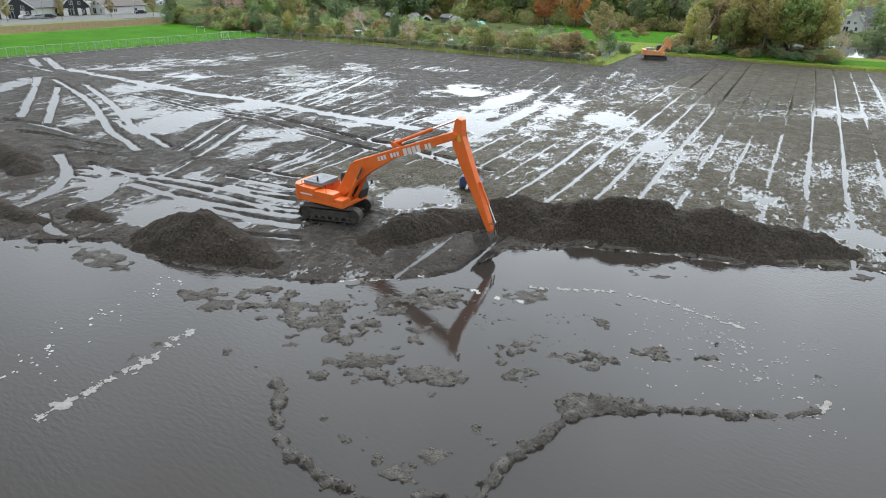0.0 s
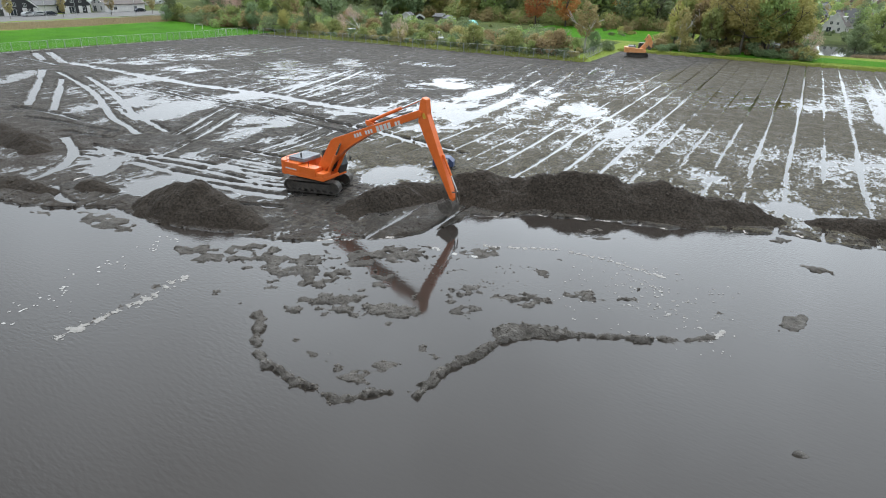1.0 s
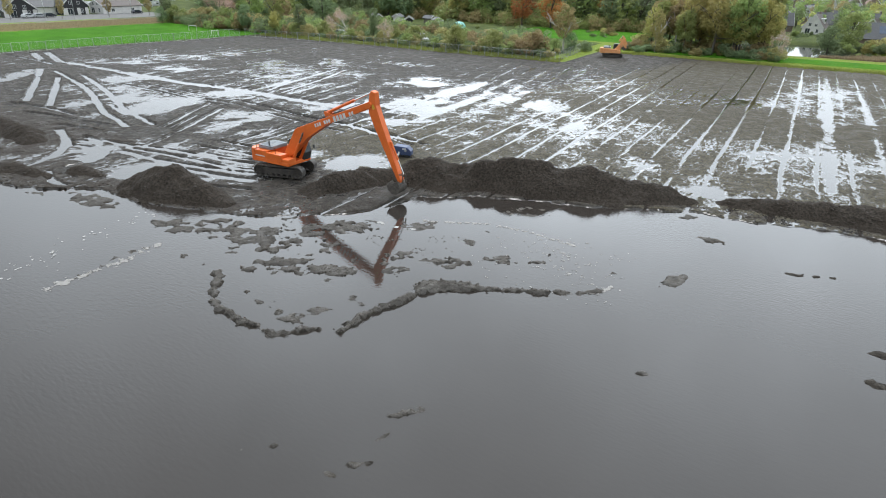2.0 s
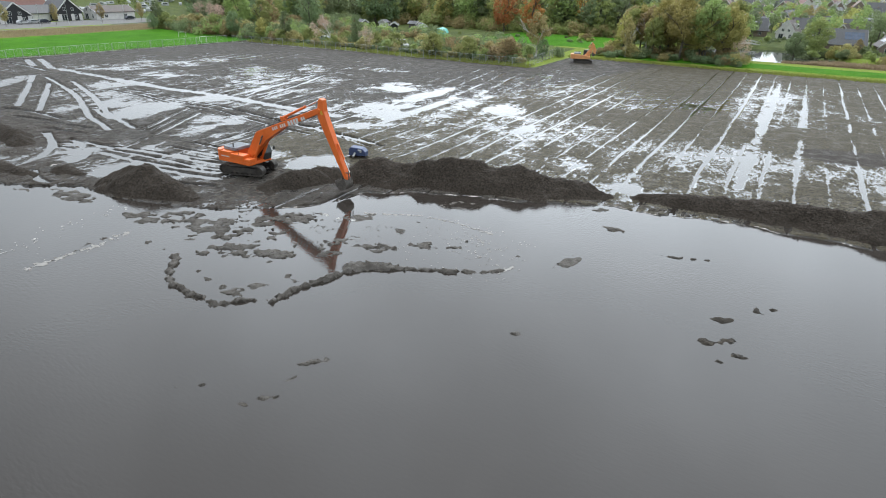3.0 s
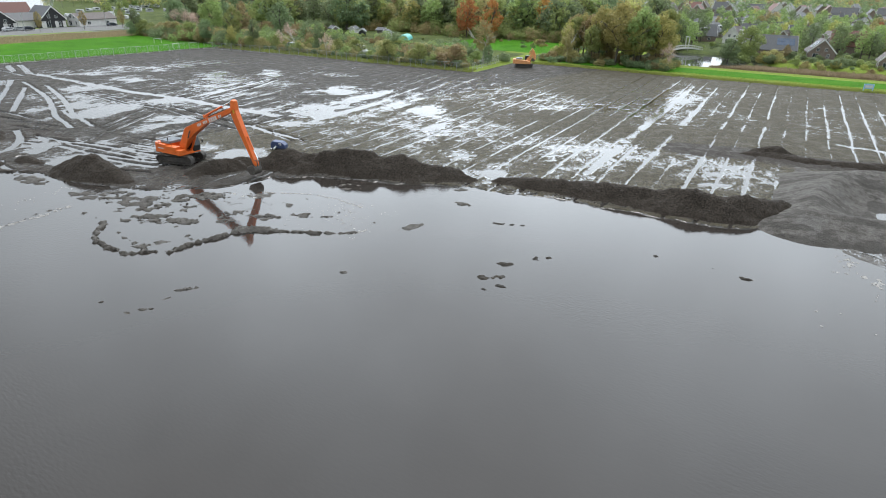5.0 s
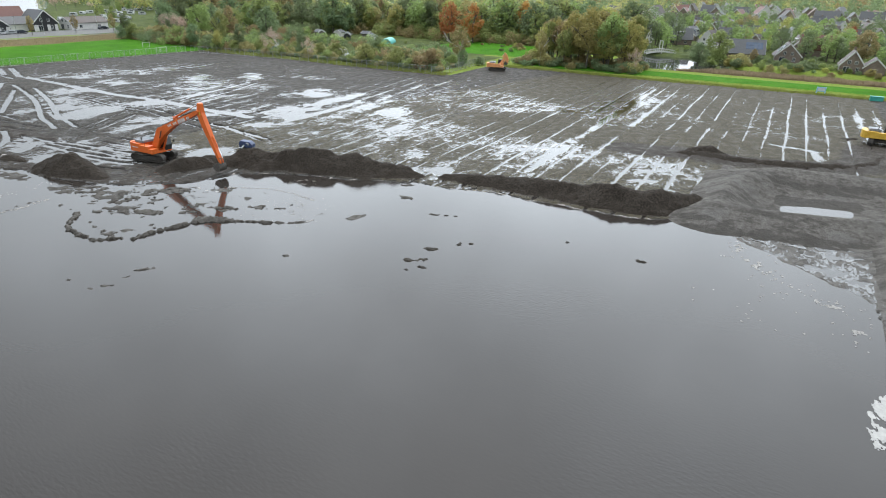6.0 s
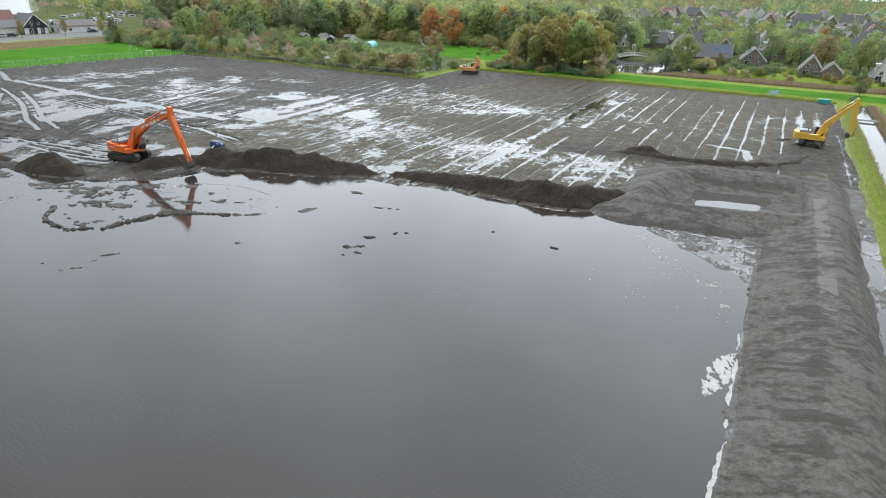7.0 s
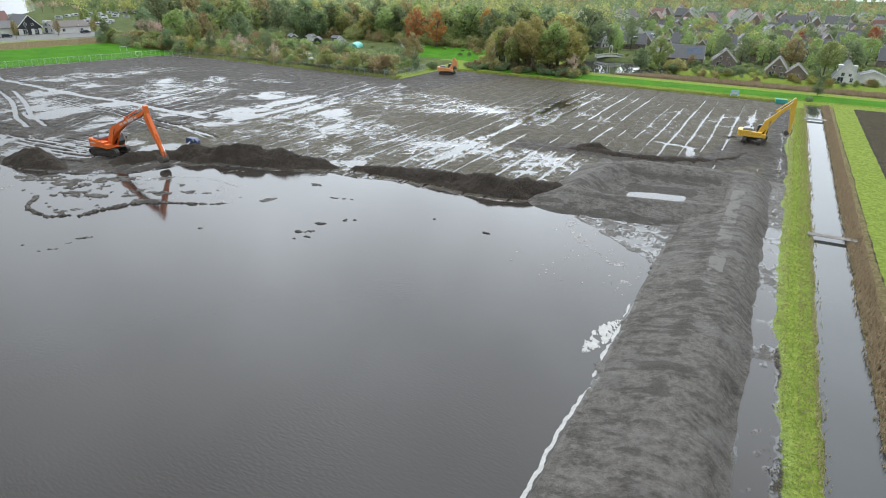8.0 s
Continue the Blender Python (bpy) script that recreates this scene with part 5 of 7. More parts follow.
def limbs(bm, at, way, length, r, depth, rnd, spread=0.7, tips=None):
    end = at + way * length
    rod(bm, at, end, r, r * 0.62, 6 if depth > 1 else 4)
    if tips is not None:
        tips.append(end)
    if depth == 0:
        return
    for k in range(3 if depth > 1 else 3):
        d = (way + Vector(rnd.normal(size=3)) * spread * 0.6 + Vector((0, 0, 0.15))).normalized()
        limbs(bm, at + way * length * (0.62 + 0.38 * rnd.random()), d, length * (0.58 + 0.2 * rnd.random()), r * 0.55, depth - 1, rnd, spread, tips)


def tree(kind, seed, high, wide, leaves, material, bark, base=0.25, size=0.34, label="", lobes_n=26, category="tree", bare=False, slim=1.0):
    rnd = np.random.default_rng(seed)
    ob = empty(kind, pose(0, 0, -900), label, category)
    bm = B()
    tips = []
    limbs(bm, Vector((0, 0, -0.3)), Vector((0.03, 0.02, 1)).normalized(), high * (0.46 if not bare else 0.40), (0.009 if bare else 0.016) * high + 0.03, 3 if bare else 2, rnd, 0.75, tips)
    part("trunk", bm, bark, ob)
    lobes = []
    for k in range(lobes_n):
        f = (k + 0.5) / lobes_n
        z = high * (base + (1 - base) * (0.12 + 0.76 * f))
        rad = wide * (math.sin(math.pi * (0.18 + 0.74 * f)) ** 0.8) * slim
        a = 2.4 * k + rnd.random() * 1.2
        lr = wide * ((0.20 + 0.20 * rnd.random()) if lobes_n > 12 else (0.40 + 0.22 * rnd.random())) * (1.1 - 0.4 * f)
        off = max(rad - lr * 0.5, 0) * (0.35 + 0.65 * rnd.random())
        lobes.append((off * math.cos(a), off * math.sin(a), z, lr, lr * (0.75 + 0.3 * rnd.random())))
    if bare:
        lobes = [(t.x, t.y, t.z, wide * 0.22, wide * 0.25) for t in tips[3:]]
    me = leaf_mesh("crown", lobes, leaves, size, material, rnd, 0.14 if bare else 1.0)
    crown = new("crown", me)
    crown.parent = ob
    return ob


PROTO = {
    "green": [tree("tree", 1, 13, 4.2, 3900, LEAF_GREEN, BARK, 0.25, 0.21, label="tall green broadleaf tree behind the field"), tree("tree", 2, 14, 3.6, 3600, LEAF_GREEN, BARK, 0.18, 0.21, label="tall green broadleaf tree behind the field")],
    "dark": [tree("tree", 3, 13, 3.6, 3900, LEAF_DARK, BARK, 0.12, 0.21, label="dark green dense tree behind the field"), tree("tree", 4, 12, 4.4, 3900, LEAF_DARK, BARK, 0.15, 0.21, label="dark green dense tree behind the field")],
    "yellow": [tree("tree", 5, 15, 3.8, 3600, LEAF_YELLOW, BARK, 0.2, 0.21, label="yellowing autumn tree beside the grass strip"), tree("tree", 6, 13, 4.2, 3600, LEAF_YELLOW, BARK, 0.2, 0.21, label="yellowing autumn tree beside the grass strip")],
    "brown": [tree("tree", 7, 13, 3.6, 3300, LEAF_BROWN, BARK, 0.2, 0.21, label="browning autumn tree with thinning leaves"), tree("tree", 8, 14, 3.2, 2600, LEAF_BROWN, BARK_PALE, 0.2, 0.21, label="browning birch with a pale trunk")],
    "orange": [tree("tree", 9, 12, 4.0, 3600, LEAF_ORANGE, BARK, 0.2, 0.21, label="orange autumn tree among green ones")],
    "bare": [tree("tree", 10, 12, 3.4, 900, TWIG, BARK_PALE, size=0.42, label="bare birch with a pale trunk", bare=True), tree("tree", 11, 11, 3.8, 1000, TWIG, BARK, size=0.42, label="bare leafless tree with fine twigs", bare=True)],
    "bush": [tree("bush", 12, 4.6, 2.9, 1900, LEAF_GREEN, BARK, 0.02, 0.17, "rounded green bush behind the fence", 20, "bush"), tree("bush", 13, 4.2, 2.8, 1900, LEAF_YELLOW, BARK, 0.02, 0.17, "rounded yellow-green bush behind the fence", 20, "bush")],
    "brush": [tree("bush", 14, 4.4, 3.4, 2300, LEAF_BROWN, BARK, 0.0, 0.17, "brown rounded bush with dry leaves", 20, "bush"), tree("bush", 15, 2.6, 2.2, 1200, LEAF_DARK, BARK, 0.0, 0.15, "low dark green shrub", 14, "bush")],
}
for kind, seed, leaves in (("green", 31, LEAF_GREEN), ("dark", 32, LEAF_DARK), ("yellow", 33, LEAF_YELLOW), ("brown", 34, LEAF_BROWN), ("orange", 35, LEAF_ORANGE)):
    PROTO["far_" + kind] = [tree("tree", seed + 10 * k, 13, 3.8 + 0.4 * k, 1700, leaves, BARK, 0.10, 0.29, label={"green": "green", "dark": "dark green", "yellow": "yellowing", "brown": "browning", "orange": "orange"}[kind] + " broadleaf tree in the wood behind the field") for k in range(2)]
tree_rng = np.random.default_rng(99)


def land_z(x, y):
    return float(land_height(np.array([[x]], float), np.array([[y]], float))[0, 0])


def plant(kind, x, y, high=None, k=None, wide=1.0):
    protos = PROTO[kind]
    p = protos[int(tree_rng.integers(len(protos)))] if k is None else protos[k]
    base = {"bush": 4.6, "brush": 4.4}.get(kind, 13.0)
    s = (high / base) if high else 0.85 + 0.3 * tree_rng.random()
    m = Matrix.Translation((x, y, land_z(x, y) - 0.05)) @ Matrix.Rotation(tree_rng.random() * 6.28, 4, "Z") @ Matrix.Diagonal((s * wide, s * wide, s, 1))
    return copy_thing(p, m)


# trees that stand out one by one
plant("dark", -176, 133, 10, 0, 0.9)
plant("dark", -172, 128, 6, 1, 1)
plant("dark", -170, 146, 14, 0, 1.1)
plant("bare", -164, 145, 13, 1, 1.2)
plant("bare", -155, 142, 12, 1, 1.1)
plant("green", -150, 146, 14, 0, 1.2)
plant("dark", -139, 133, 9, 1, 1)
plant("green", -131, 138, 12, 1, 1)
plant("yellow", -125, 131, 7, 1, 0.9)
plant("dark", -118, 134, 9.5, 0, 0.85)
plant("bare", -100, 133, 11.5, 0, 1)
plant("dark", -93, 136, 9.5, 0, 0.7)
plant("bare", -86, 131, 9, 0, 0.9)
plant("bush", -65, 132.5, 6, 0, 1)
plant("bush", -55, 133, 5.6, 0, 1.05)
plant("brush", -44.5, 134.5, 6, 0, 1)
plant("brown", -42, 147, 11.5, 1, 1.1)
plant("dark", -38.5, 143, 6, 1, 0.9)
plant("brush", -37.5, 152, 4.5, 1, 1)
plant("brush", -30, 163, 3.6, 1, 1.1)
plant("brown", -22.5, 163, 10.5, 1, 0.8)
plant("brush", -26, 160, 3, 1, 1.3)
plant("green", -16, 166, 11, 0, 0.9)
plant("yellow", -9, 166, 16, 0, 1)
plant("brown", -13, 171, 15, 0, 1)
plant("green", -3, 168, 16, 0, 1)
plant("yellow", 1, 171, 15, 1, 1)
plant("green", 2, 177, 15, 1, 1)
plant("dark", -6, 176, 13, 1, 1)
plant("brown", -18, 175, 13, 0, 1)
plant("bare", 6, 163, 10, 0, 0.8)
plant("brush", 5, 161.5, 1.8, 1, 1)
plant("brush", -12, 161.5, 2, 0, 1.4)
plant("green", 22, 212, 12, 0, 1.2)
plant("dark", 17, 206, 9, 1, 1.2)
plant("brush", 20, 203, 5, 1, 1.3)
plant("bush", 27.5, 205, 4.6, 1, 1)
plant("brown", 33, 212, 5, 0, 1)
plant("brush", 30, 203, 4, 0, 1.2)
plant("dark", 71.5, 171, 4.6, 1, 1.2)
plant("brush", 69.6, 161, 2.6, 1, 1)
plant("green", 74, 216, 12, 0, 1.2)
plant("dark", 71.5, 198, 5.4, 0, 0.8)
plant("dark", 81, 224, 13, 1, 1.2)
plant("brown", 64, 226, 12, 0, 1.3)
plant("yellow", 96, 218, 9, 1, 1.3)
plant("brush", -46, 139, 4.8, 1, 1.4)
plant("brush", -52, 140, 4.2, 0, 1.2)
plant("brush", -50, 130.8, 2, 1, 1.4)
plant("brush", -41, 130.8, 2.2, 1, 1.4)
plant("brush", -73, 134, 3, 1, 1.3)
plant("brush", -79, 133.4, 2.6, 0, 1.4)

# undergrowth and trees behind the fence
for k in range(58):
    x = -176 + k * 2.35 + tree_rng.normal() * 1.2
    tall = 1.7 if x < -138 else 1.0
    plant(("brush", "bush", "brush", "brush")[k % 4], x, 131 + 5 * tree_rng.random() + (3 if x < -140 else 0), (1.9 + 1.8 * tree_rng.random()) * tall, (1, 0, 0, 1)[k % 4], 1.3)
for k in range(44):
    x = -178 + 3.1 * k + tree_rng.normal() * 1.5
    plant(("brush", "bush", "brush")[k % 3], x, 139 + 11 * tree_rng.random(), 2.4 + 2.4 * tree_rng.random(), (1, 0, 0)[k % 3], 1.3)
for k in range(9):
    plant(("far_dark", "far_green", "far_brown", "far_dark")[k % 4], -186 + k * 6 + tree_rng.normal() * 2, 158 + 18 * tree_rng.random(), 10 + 4 * tree_rng.random(), None, 1.1)
# the wood at the back of the gardens, and the strip of trees on the canal
for k in range(170):
    x = -262 + 248 * tree_rng.random()
    y = 222 + 70 * tree_rng.random() ** 1.5 - (34 * tree_rng.random() if x < -128 else 0)
    kind = ("green", "dark", "green", "dark", "dark", "yellow", "green", "dark", "brown")[int(tree_rng.integers(9))]
    plant("far_" + kind, x, y, 12 + 7 * tree_rng.random(), None, 1.25)
for k in range(30):
    plant(("yellow", "brown", "yellow", "green")[k % 4], -27 + 29 * tree_rng.random(), 166 + 18 * tree_rng.random(), 10 + 5 * tree_rng.random(), None, 1.0)
for k in range(34):
    plant("brush", -30 + 37 * tree_rng.random(), 162.5 + 12 * tree_rng.random(), 1.6 + 2.2 * tree_rng.random(), None, 1.3)
for k in range(60):
    plant(("brush", "bush", "brush")[k % 3], -180 + 140 * tree_rng.random(), 142 + 72 * tree_rng.random() ** 0.8, 0.9 + 1.5 * tree_rng.random() ** 2, None, 1.4)
for x, y, high in ((-82, 214, 16), (-70, 212, 16), (-58, 236, 17), (96, 330, 13), (122, 342, 12), (66, 330, 9), (140, 372, 13)):
    plant("far_orange", x, y, high)
# garden and street trees of the village, too many to count
grove = {k: [] for k in range(4)}
trunks = B()
for k in range(300):
    x, y = -24 + 210 * tree_rng.random(), 222 + 230 * tree_rng.random() ** 1.2
    if y - 228 < 0.1 * abs(x - 60):
        continue
    high = 4.5 + 6.5 * tree_rng.random()
    rod(trunks, (x, y, 0.3), (x, y, 0.9 + 0.6 * high), 0.03 * high, 0.012 * high, 6)
    lobes = grove[(0, 1, 0, 1, 0, 2, 1, 3)[int(tree_rng.integers(8))]]
    for j in range(12):
        f, a = (j + 0.5) / 12, 2.4 * j + tree_rng.random()
        r = 0.30 * high * math.sin(math.pi * (0.2 + 0.7 * f)) * (0.35 + 0.6 * tree_rng.random())
        lobes.append((x + r * math.cos(a), y + r * math.sin(a), 0.9 + high * (0.22 + 0.72 * f), high * (0.10 + 0.06 * tree_rng.random()), high * 0.11))
tagged(part("tree_trunks", trunks, BARK), "brown trunks of the village's garden trees", "trunks", kind="stuff")
for k, (material, label) in enumerate(((LEAF_GREEN, "green garden trees of the village"), (LEAF_DARK, "dark green garden trees of the village"), (LEAF_BROWN, "browning garden trees of the village"), (LEAF_YELLOW, "yellowing garden trees of the village"))):
    tagged(new("garden_trees", leaf_mesh("garden_trees", grove[k], len(grove[k]) * 60, 0.27, material, tree_rng)), label, "trees", kind="stuff")
for k in range(24):
    x = 24 + 2.9 * k + tree_rng.normal() * 0.8
    plant(("bush", "brush")[k % 2], x, 196.5 + 5.5 * tree_rng.random() - 0.03 * (x - 24), 1.2 + 1.6 * tree_rng.random(), None, 1.1)
for x, y, high in ((-366, 218, 11), (-378, 232, 10), (-360, 236, 8), (-398, 250, 9)):
    plant("bare", x, y, high, 1, 1.1)
for x, y, high in ((-300, 205, 7), (-290, 196, 6), (-330, 236, 8), (-346, 254, 9), (-268, 190, 8)):
    plant("far_green", x, y, high)
for x, y in ((-211, 118), (-211, 135), (-214, 103), (-209, 150)):
    plant("brown", x, y, 7.5, 0, 0.75)
for protos in list(PROTO.values()):
    for p in protos:
        p.matrix_world = pose(p.matrix_world.translation.x, 900 + 9 * len(bpy.data.objects) % 200, 1.2)

# undergrowth and hedges between the gardens, too dense to count
brush_rng = np.random.default_rng(411)


def undergrowth(label, material, count, zones, low, high, size=0.2):
    """Low masses of leaves over zones (x0, x1, y0, y1), left open on the plots, the lawn and the path."""
    lobes = []
    for k in range(count):
        x0, x1, y0, y1 = zones[int(brush_rng.integers(len(zones)))]
        x, y = x0 + (x1 - x0) * brush_rng.random(), y0 + (y1 - y0) * brush_rng.random()
        if -140 < x < -76 and 180 < y < 214 or -75 < x < -30 and 177 < y < 217 or abs(y - 163 - 0.02 * (x + 110)) < 2.2 and x < -60 or -92 < x < -74 and 138 < y < 150:
            continue
        h = low + (high - low) * brush_rng.random() ** 1.5
        for j in range(5):
            r = h * (0.30 + 0.15 * brush_rng.random())
            lobes.append((x + brush_rng.normal() * h * 0.42, y + brush_rng.normal() * h * 0.42, 0.7 + h * (0.15 + 0.14 * j), r, r * 0.8))
    tagged(new("undergrowth", leaf_mesh("undergrowth", lobes, len(lobes) * 80, size, material, brush_rng)), label, "undergrowth", kind="stuff")


FRONT = [(-128, -40, 131.5, 137), (-128, -40, 131.5, 137), (-110, -40, 137, 150)]
BELT = [(-178, -120, 131.5, 160), (-178, -120, 131.5, 160), (-178, -60, 166, 180), (-180, -140, 180, 216), (-66, -50, 142, 158)]
STRIP = [(-30, 7, 162.5, 182), (-34, -26, 178, 214)]
undergrowth("low dark green undergrowth along the fence", LEAF_DARK, 70, FRONT, 0.6, 1.7)
undergrowth("low brownish undergrowth along the fence", LEAF_BROWN, 50, FRONT, 0.6, 1.8)
undergrowth("dense dark green undergrowth behind the fence", LEAF_DARK, 150, BELT, 1.4, 4.6)
undergrowth("dense green shrubs and hedges behind the fence", LEAF_GREEN, 90, BELT, 1.0, 4.2)
undergrowth("brownish bare shrubs behind the fence", LEAF_BROWN, 110, BELT, 1.2, 4.0)
undergrowth("dark green undergrowth below the strip of trees", LEAF_DARK, 60, STRIP, 1.2, 3.4)
undergrowth("browning undergrowth below the strip of trees", LEAF_BROWN, 40, STRIP, 1.0, 2.8)
FOOT = [(-150, -76, 214, 230), (-76, -14, 217, 230)]
undergrowth("brownish shrubs at the foot of the wood", LEAF_BROWN, 90, FOOT, 2.0, 6.0, 0.28)
undergrowth("green shrubs at the foot of the wood", LEAF_GREEN, 90, FOOT, 2.0, 6.5, 0.28)
undergrowth("green garden hedges and shrubs along the canal", LEAF_GREEN, 110, [(14, 130, 199, 224), (-20, 120, 224, 262)], 0.8, 2.6)
undergrowth("dark garden hedges and shrubs along the canal", LEAF_DARK, 90, [(14, 130, 199, 224), (-20, 120, 224, 262)], 0.8, 3.0)

# distant woods, too many to count
rnd = np.random.default_rng(5)
spots = []
for k in range(3300):
    x, y = -420 + 1150 * rnd.random(), 262 + 700 * rnd.random() ** 1.5
    if k > 2500:
        x, y = (-430 + 290 * rnd.random(), 258 + 80 * rnd.random()) if k < 2800 else (-420 + 1500 * rnd.random(), 760 + 500 * rnd.random())
    if x < -400 and y < 420 or (-40 < x < 260 and y < 560 and rnd.random() < 0.45) or (-140 < x < 300 and 520 < y < 860 and rnd.random() < 0.6):
        continue
    if vnoise(np.array(x / 45.0), np.array(y / 45.0)) < -0.36:
        continue
    spots.append((x, y))
for k in range(260):
    x = -395 - 300 * rnd.random()
    spots.append((x, 292 - 0.46 * (x + 494) + 140 * rnd.random() ** 1.5))
rnd.shuffle(spots)
for material, share, label in ((LEAF_FAR, 0, "distant green woods"), (LEAF_DARK, 1, "distant dark green woods"), (LEAF_BROWN, 2, "distant browning autumn woods"), (LEAF_YELLOW, 3, "distant yellowing autumn woods")):
    lobes = []
    for x, y in spots[share::4][:(None, None, None, 420)[share]]:
        low = -40 < x < 260 and y < 560
        h = 5 + 4 * rnd.random() if low else 9 + 8 * rnd.random()
        for j in range(4):
            lobes.append((x + rnd.normal() * 1.8, y + rnd.normal() * 1.8, 1 + h * (0.3 + 0.17 * j), (1.9 if low else 3.0) - 0.22 * j, 1.6 if low else 2.4))
    far = new("woods", leaf_mesh("woods", lobes, len(lobes) * 22, 0.66, material, rnd))
    tagged(far, label, "woods", kind="stuff")

# the woods that close the view to the horizon
for material, label in ((LEAF_DARK, "dark woods on the horizon"), (LEAF_BROWN, "brown autumn woods on the horizon"), (LEAF_FAR, "green woods on the horizon")):
    lobes = []
    for k in range(430):
        x, y = -1500 + 3300 * rnd.random(), 700 + 2000 * rnd.random() ** 1.4
        h = 12 + 7 * rnd.random() + 0.006 * (y - 700)
        for j in range(3):
            lobes.append((x + rnd.normal() * 9, y + rnd.normal() * 6, h * (0.35 + 0.22 * j), 8.5 - 1.5 * j, 4.5))
    tagged(new("woods", leaf_mesh("woods", lobes, len(lobes) * 34, 1.7, material, rnd)), label, "woods", kind="stuff")


def blades(name, boxes, count, high, label, category, material, width=0.10, seed=3):
    """Upright blades, thick on the ground, over boxes (x0, x1, y0, y1)."""
    rn = np.random.default_rng(seed)
    area = np.array([(b[1] - b[0]) * (b[3] - b[2]) for b in boxes])
    pick = rn.choice(len(boxes), count, p=area / area.sum())
    bx = np.array(boxes)[pick]
    x = bx[:, 0] + (bx[:, 1] - bx[:, 0]) * rn.random(count)
    y = bx[:, 2] + (bx[:, 3] - bx[:, 2]) * rn.random(count)
    z = land_height(x[None, :], y[None, :])[0]
    ok = (z > 0.05) | (rn.random(count) < 0.15)
    x, y, z = x[ok], y[ok], np.maximum(z[ok], -0.1)
    n = len(x)
    a = rn.random(n) * 6.28
    h = high * (0.55 + 0.6 * rn.random(n)) * (0.75 + 0.7 * (vnoise(x * 0.5, y * 0.5) + 0.3))
    lean = rn.normal(size=(n, 2)) * 0.25 * h[:, None]
    p = np.stack([x, y, z], 1)
    side = np.stack([np.cos(a), np.sin(a), 0 * a], 1) * width * (0.5 + rn.random(n))[:, None]
    top = p + np.stack([lean[:, 0], lean[:, 1], h], 1)
    v = np.stack([p - side, p + side, top], 1).reshape(-1, 3)
    me = bpy.data.meshes.new(name)
    me.from_pydata(v.tolist(), [], np.arange(n * 3).reshape(-1, 3).tolist())
    me.materials.append(material)
    return tagged(new(name, me), label, category, kind="stuff")


GRASS_BLADE = leaf_material("grass_blades", (0.072, 0.092, 0.018), (0.122, 0.140, 0.034), 0.1)
blades("reed_belt", [(15, 130, 177, 184)], 22000, 0.9, "dry brown reeds along the canal", "reeds", REED, 0.12, 3)
blades("reeds", [(72.0, 73.9, -40, 157)], 24000, 0.5, "dry brown reeds on the ditch's bank", "reeds", REED, 0.07, 4)
blades("reeds", [(68.5, 69.3, -40, 157)], 6000, 0.4, "short dry reeds on the ditch's edge", "reeds", REED, 0.06, 5)
blades("grass_tufts", [(66.5, 68.8, -40, 150)], 17000, 0.11, "yellow-green grass verge beside the ditch", "grass", GRASS_BLADE, 0.05, 6)
blades("dry_grass", [(65.6, 66.6, -40, 150), (67.4, 69.2, -40, 150)], 15000, 0.13, "withered tan grass among the green of the verge", "grass", REED, 0.05, 16)
blades("grass_tufts", [(-36, 66, 154.6, 158)], 9000, 0.4, "rough yellow-green grass at the field's edge", "grass", GRASS_BLADE, 0.09, 7)
blades("grass_tufts", [(-128, -36, 127.4, 131)], 9000, 0.5, "rough grass under the fence", "grass", GRASS_BLADE, 0.09, 8)
blades("dry_grass", [(-197, -176, 60, 150)], 14000, 0.4, "dry yellowed grass beside the road", "grass", REED, 0.14, 9)


# ---- clods: lumps of mud strewn over flats, ridges, heaps and track sides ----
def clods(label, spots, low, high, seed, material):
    """Small rough lumps at the places given as arrays x, y, z."""
    rn = np.random.default_rng(seed)
    x, y, z = spots
    n = len(x)
    seed_lump = B()
    bmesh.ops.create_icosphere(seed_lump, subdivisions=1, radius=1.0)
    ico = np.array([tuple(w.co) for w in seed_lump.verts])
    tri = np.array([[w.index for w in f.verts] for f in seed_lump.faces])
    seed_lump.free()
    size = (low + (high - low) * rn.random(n) ** 2.5)[:, None, None]
    v = ico[None] * (0.75 + 0.5 * rn.random((n, 12, 1))) * size * np.stack([1 + 0.5 * rn.random(n), 1 + 0.5 * rn.random(n), 0.6 + 0.3 * rn.random(n)], 1)[:, None]
    a = rn.random(n) * 6.28
    c, s_ = np.cos(a)[:, None], np.sin(a)[:, None]
    v = np.stack([v[..., 0] * c - v[..., 1] * s_, v[..., 0] * s_ + v[..., 1] * c, v[..., 2]], -1) + np.stack([x, y, z], 1)[:, None]
    me = bpy.data.meshes.new("mud_clods")
    me.from_pydata(v.reshape(-1, 3).tolist(), [], (tri[None] + 12 * np.arange(n)[:, None, None]).reshape(-1, 3).tolist())
    me.materials.append(material)
    return tagged(new("mud_clods", me), label, "mud clods", kind="stuff")


CLOD = surface("mud_clods", (0.024, 0.020, 0.016), (0.066, 0.055, 0.044), 3.0, 0.75, 0.0, 0.5, 0.02, spec=0.15)
CLOD_PALE = surface("drying_mud_clods", (0.046, 0.040, 0.035), (0.110, 0.098, 0.085), 3.0, 0.75, 0.0, 0.5, 0.02, spec=0.15)
cr = np.random.default_rng(77)


def strewn(n, x0, x1, y0, y1, chance):
    x, y = x0 + (x1 - x0) * cr.random(n), y0 + (y1 - y0) * cr.random(n)
    z = land_height(x[None], y[None])[0]
    ok = cr.random(n) < chance(x, y, z)
    return x[ok], y[ok], z[ok]


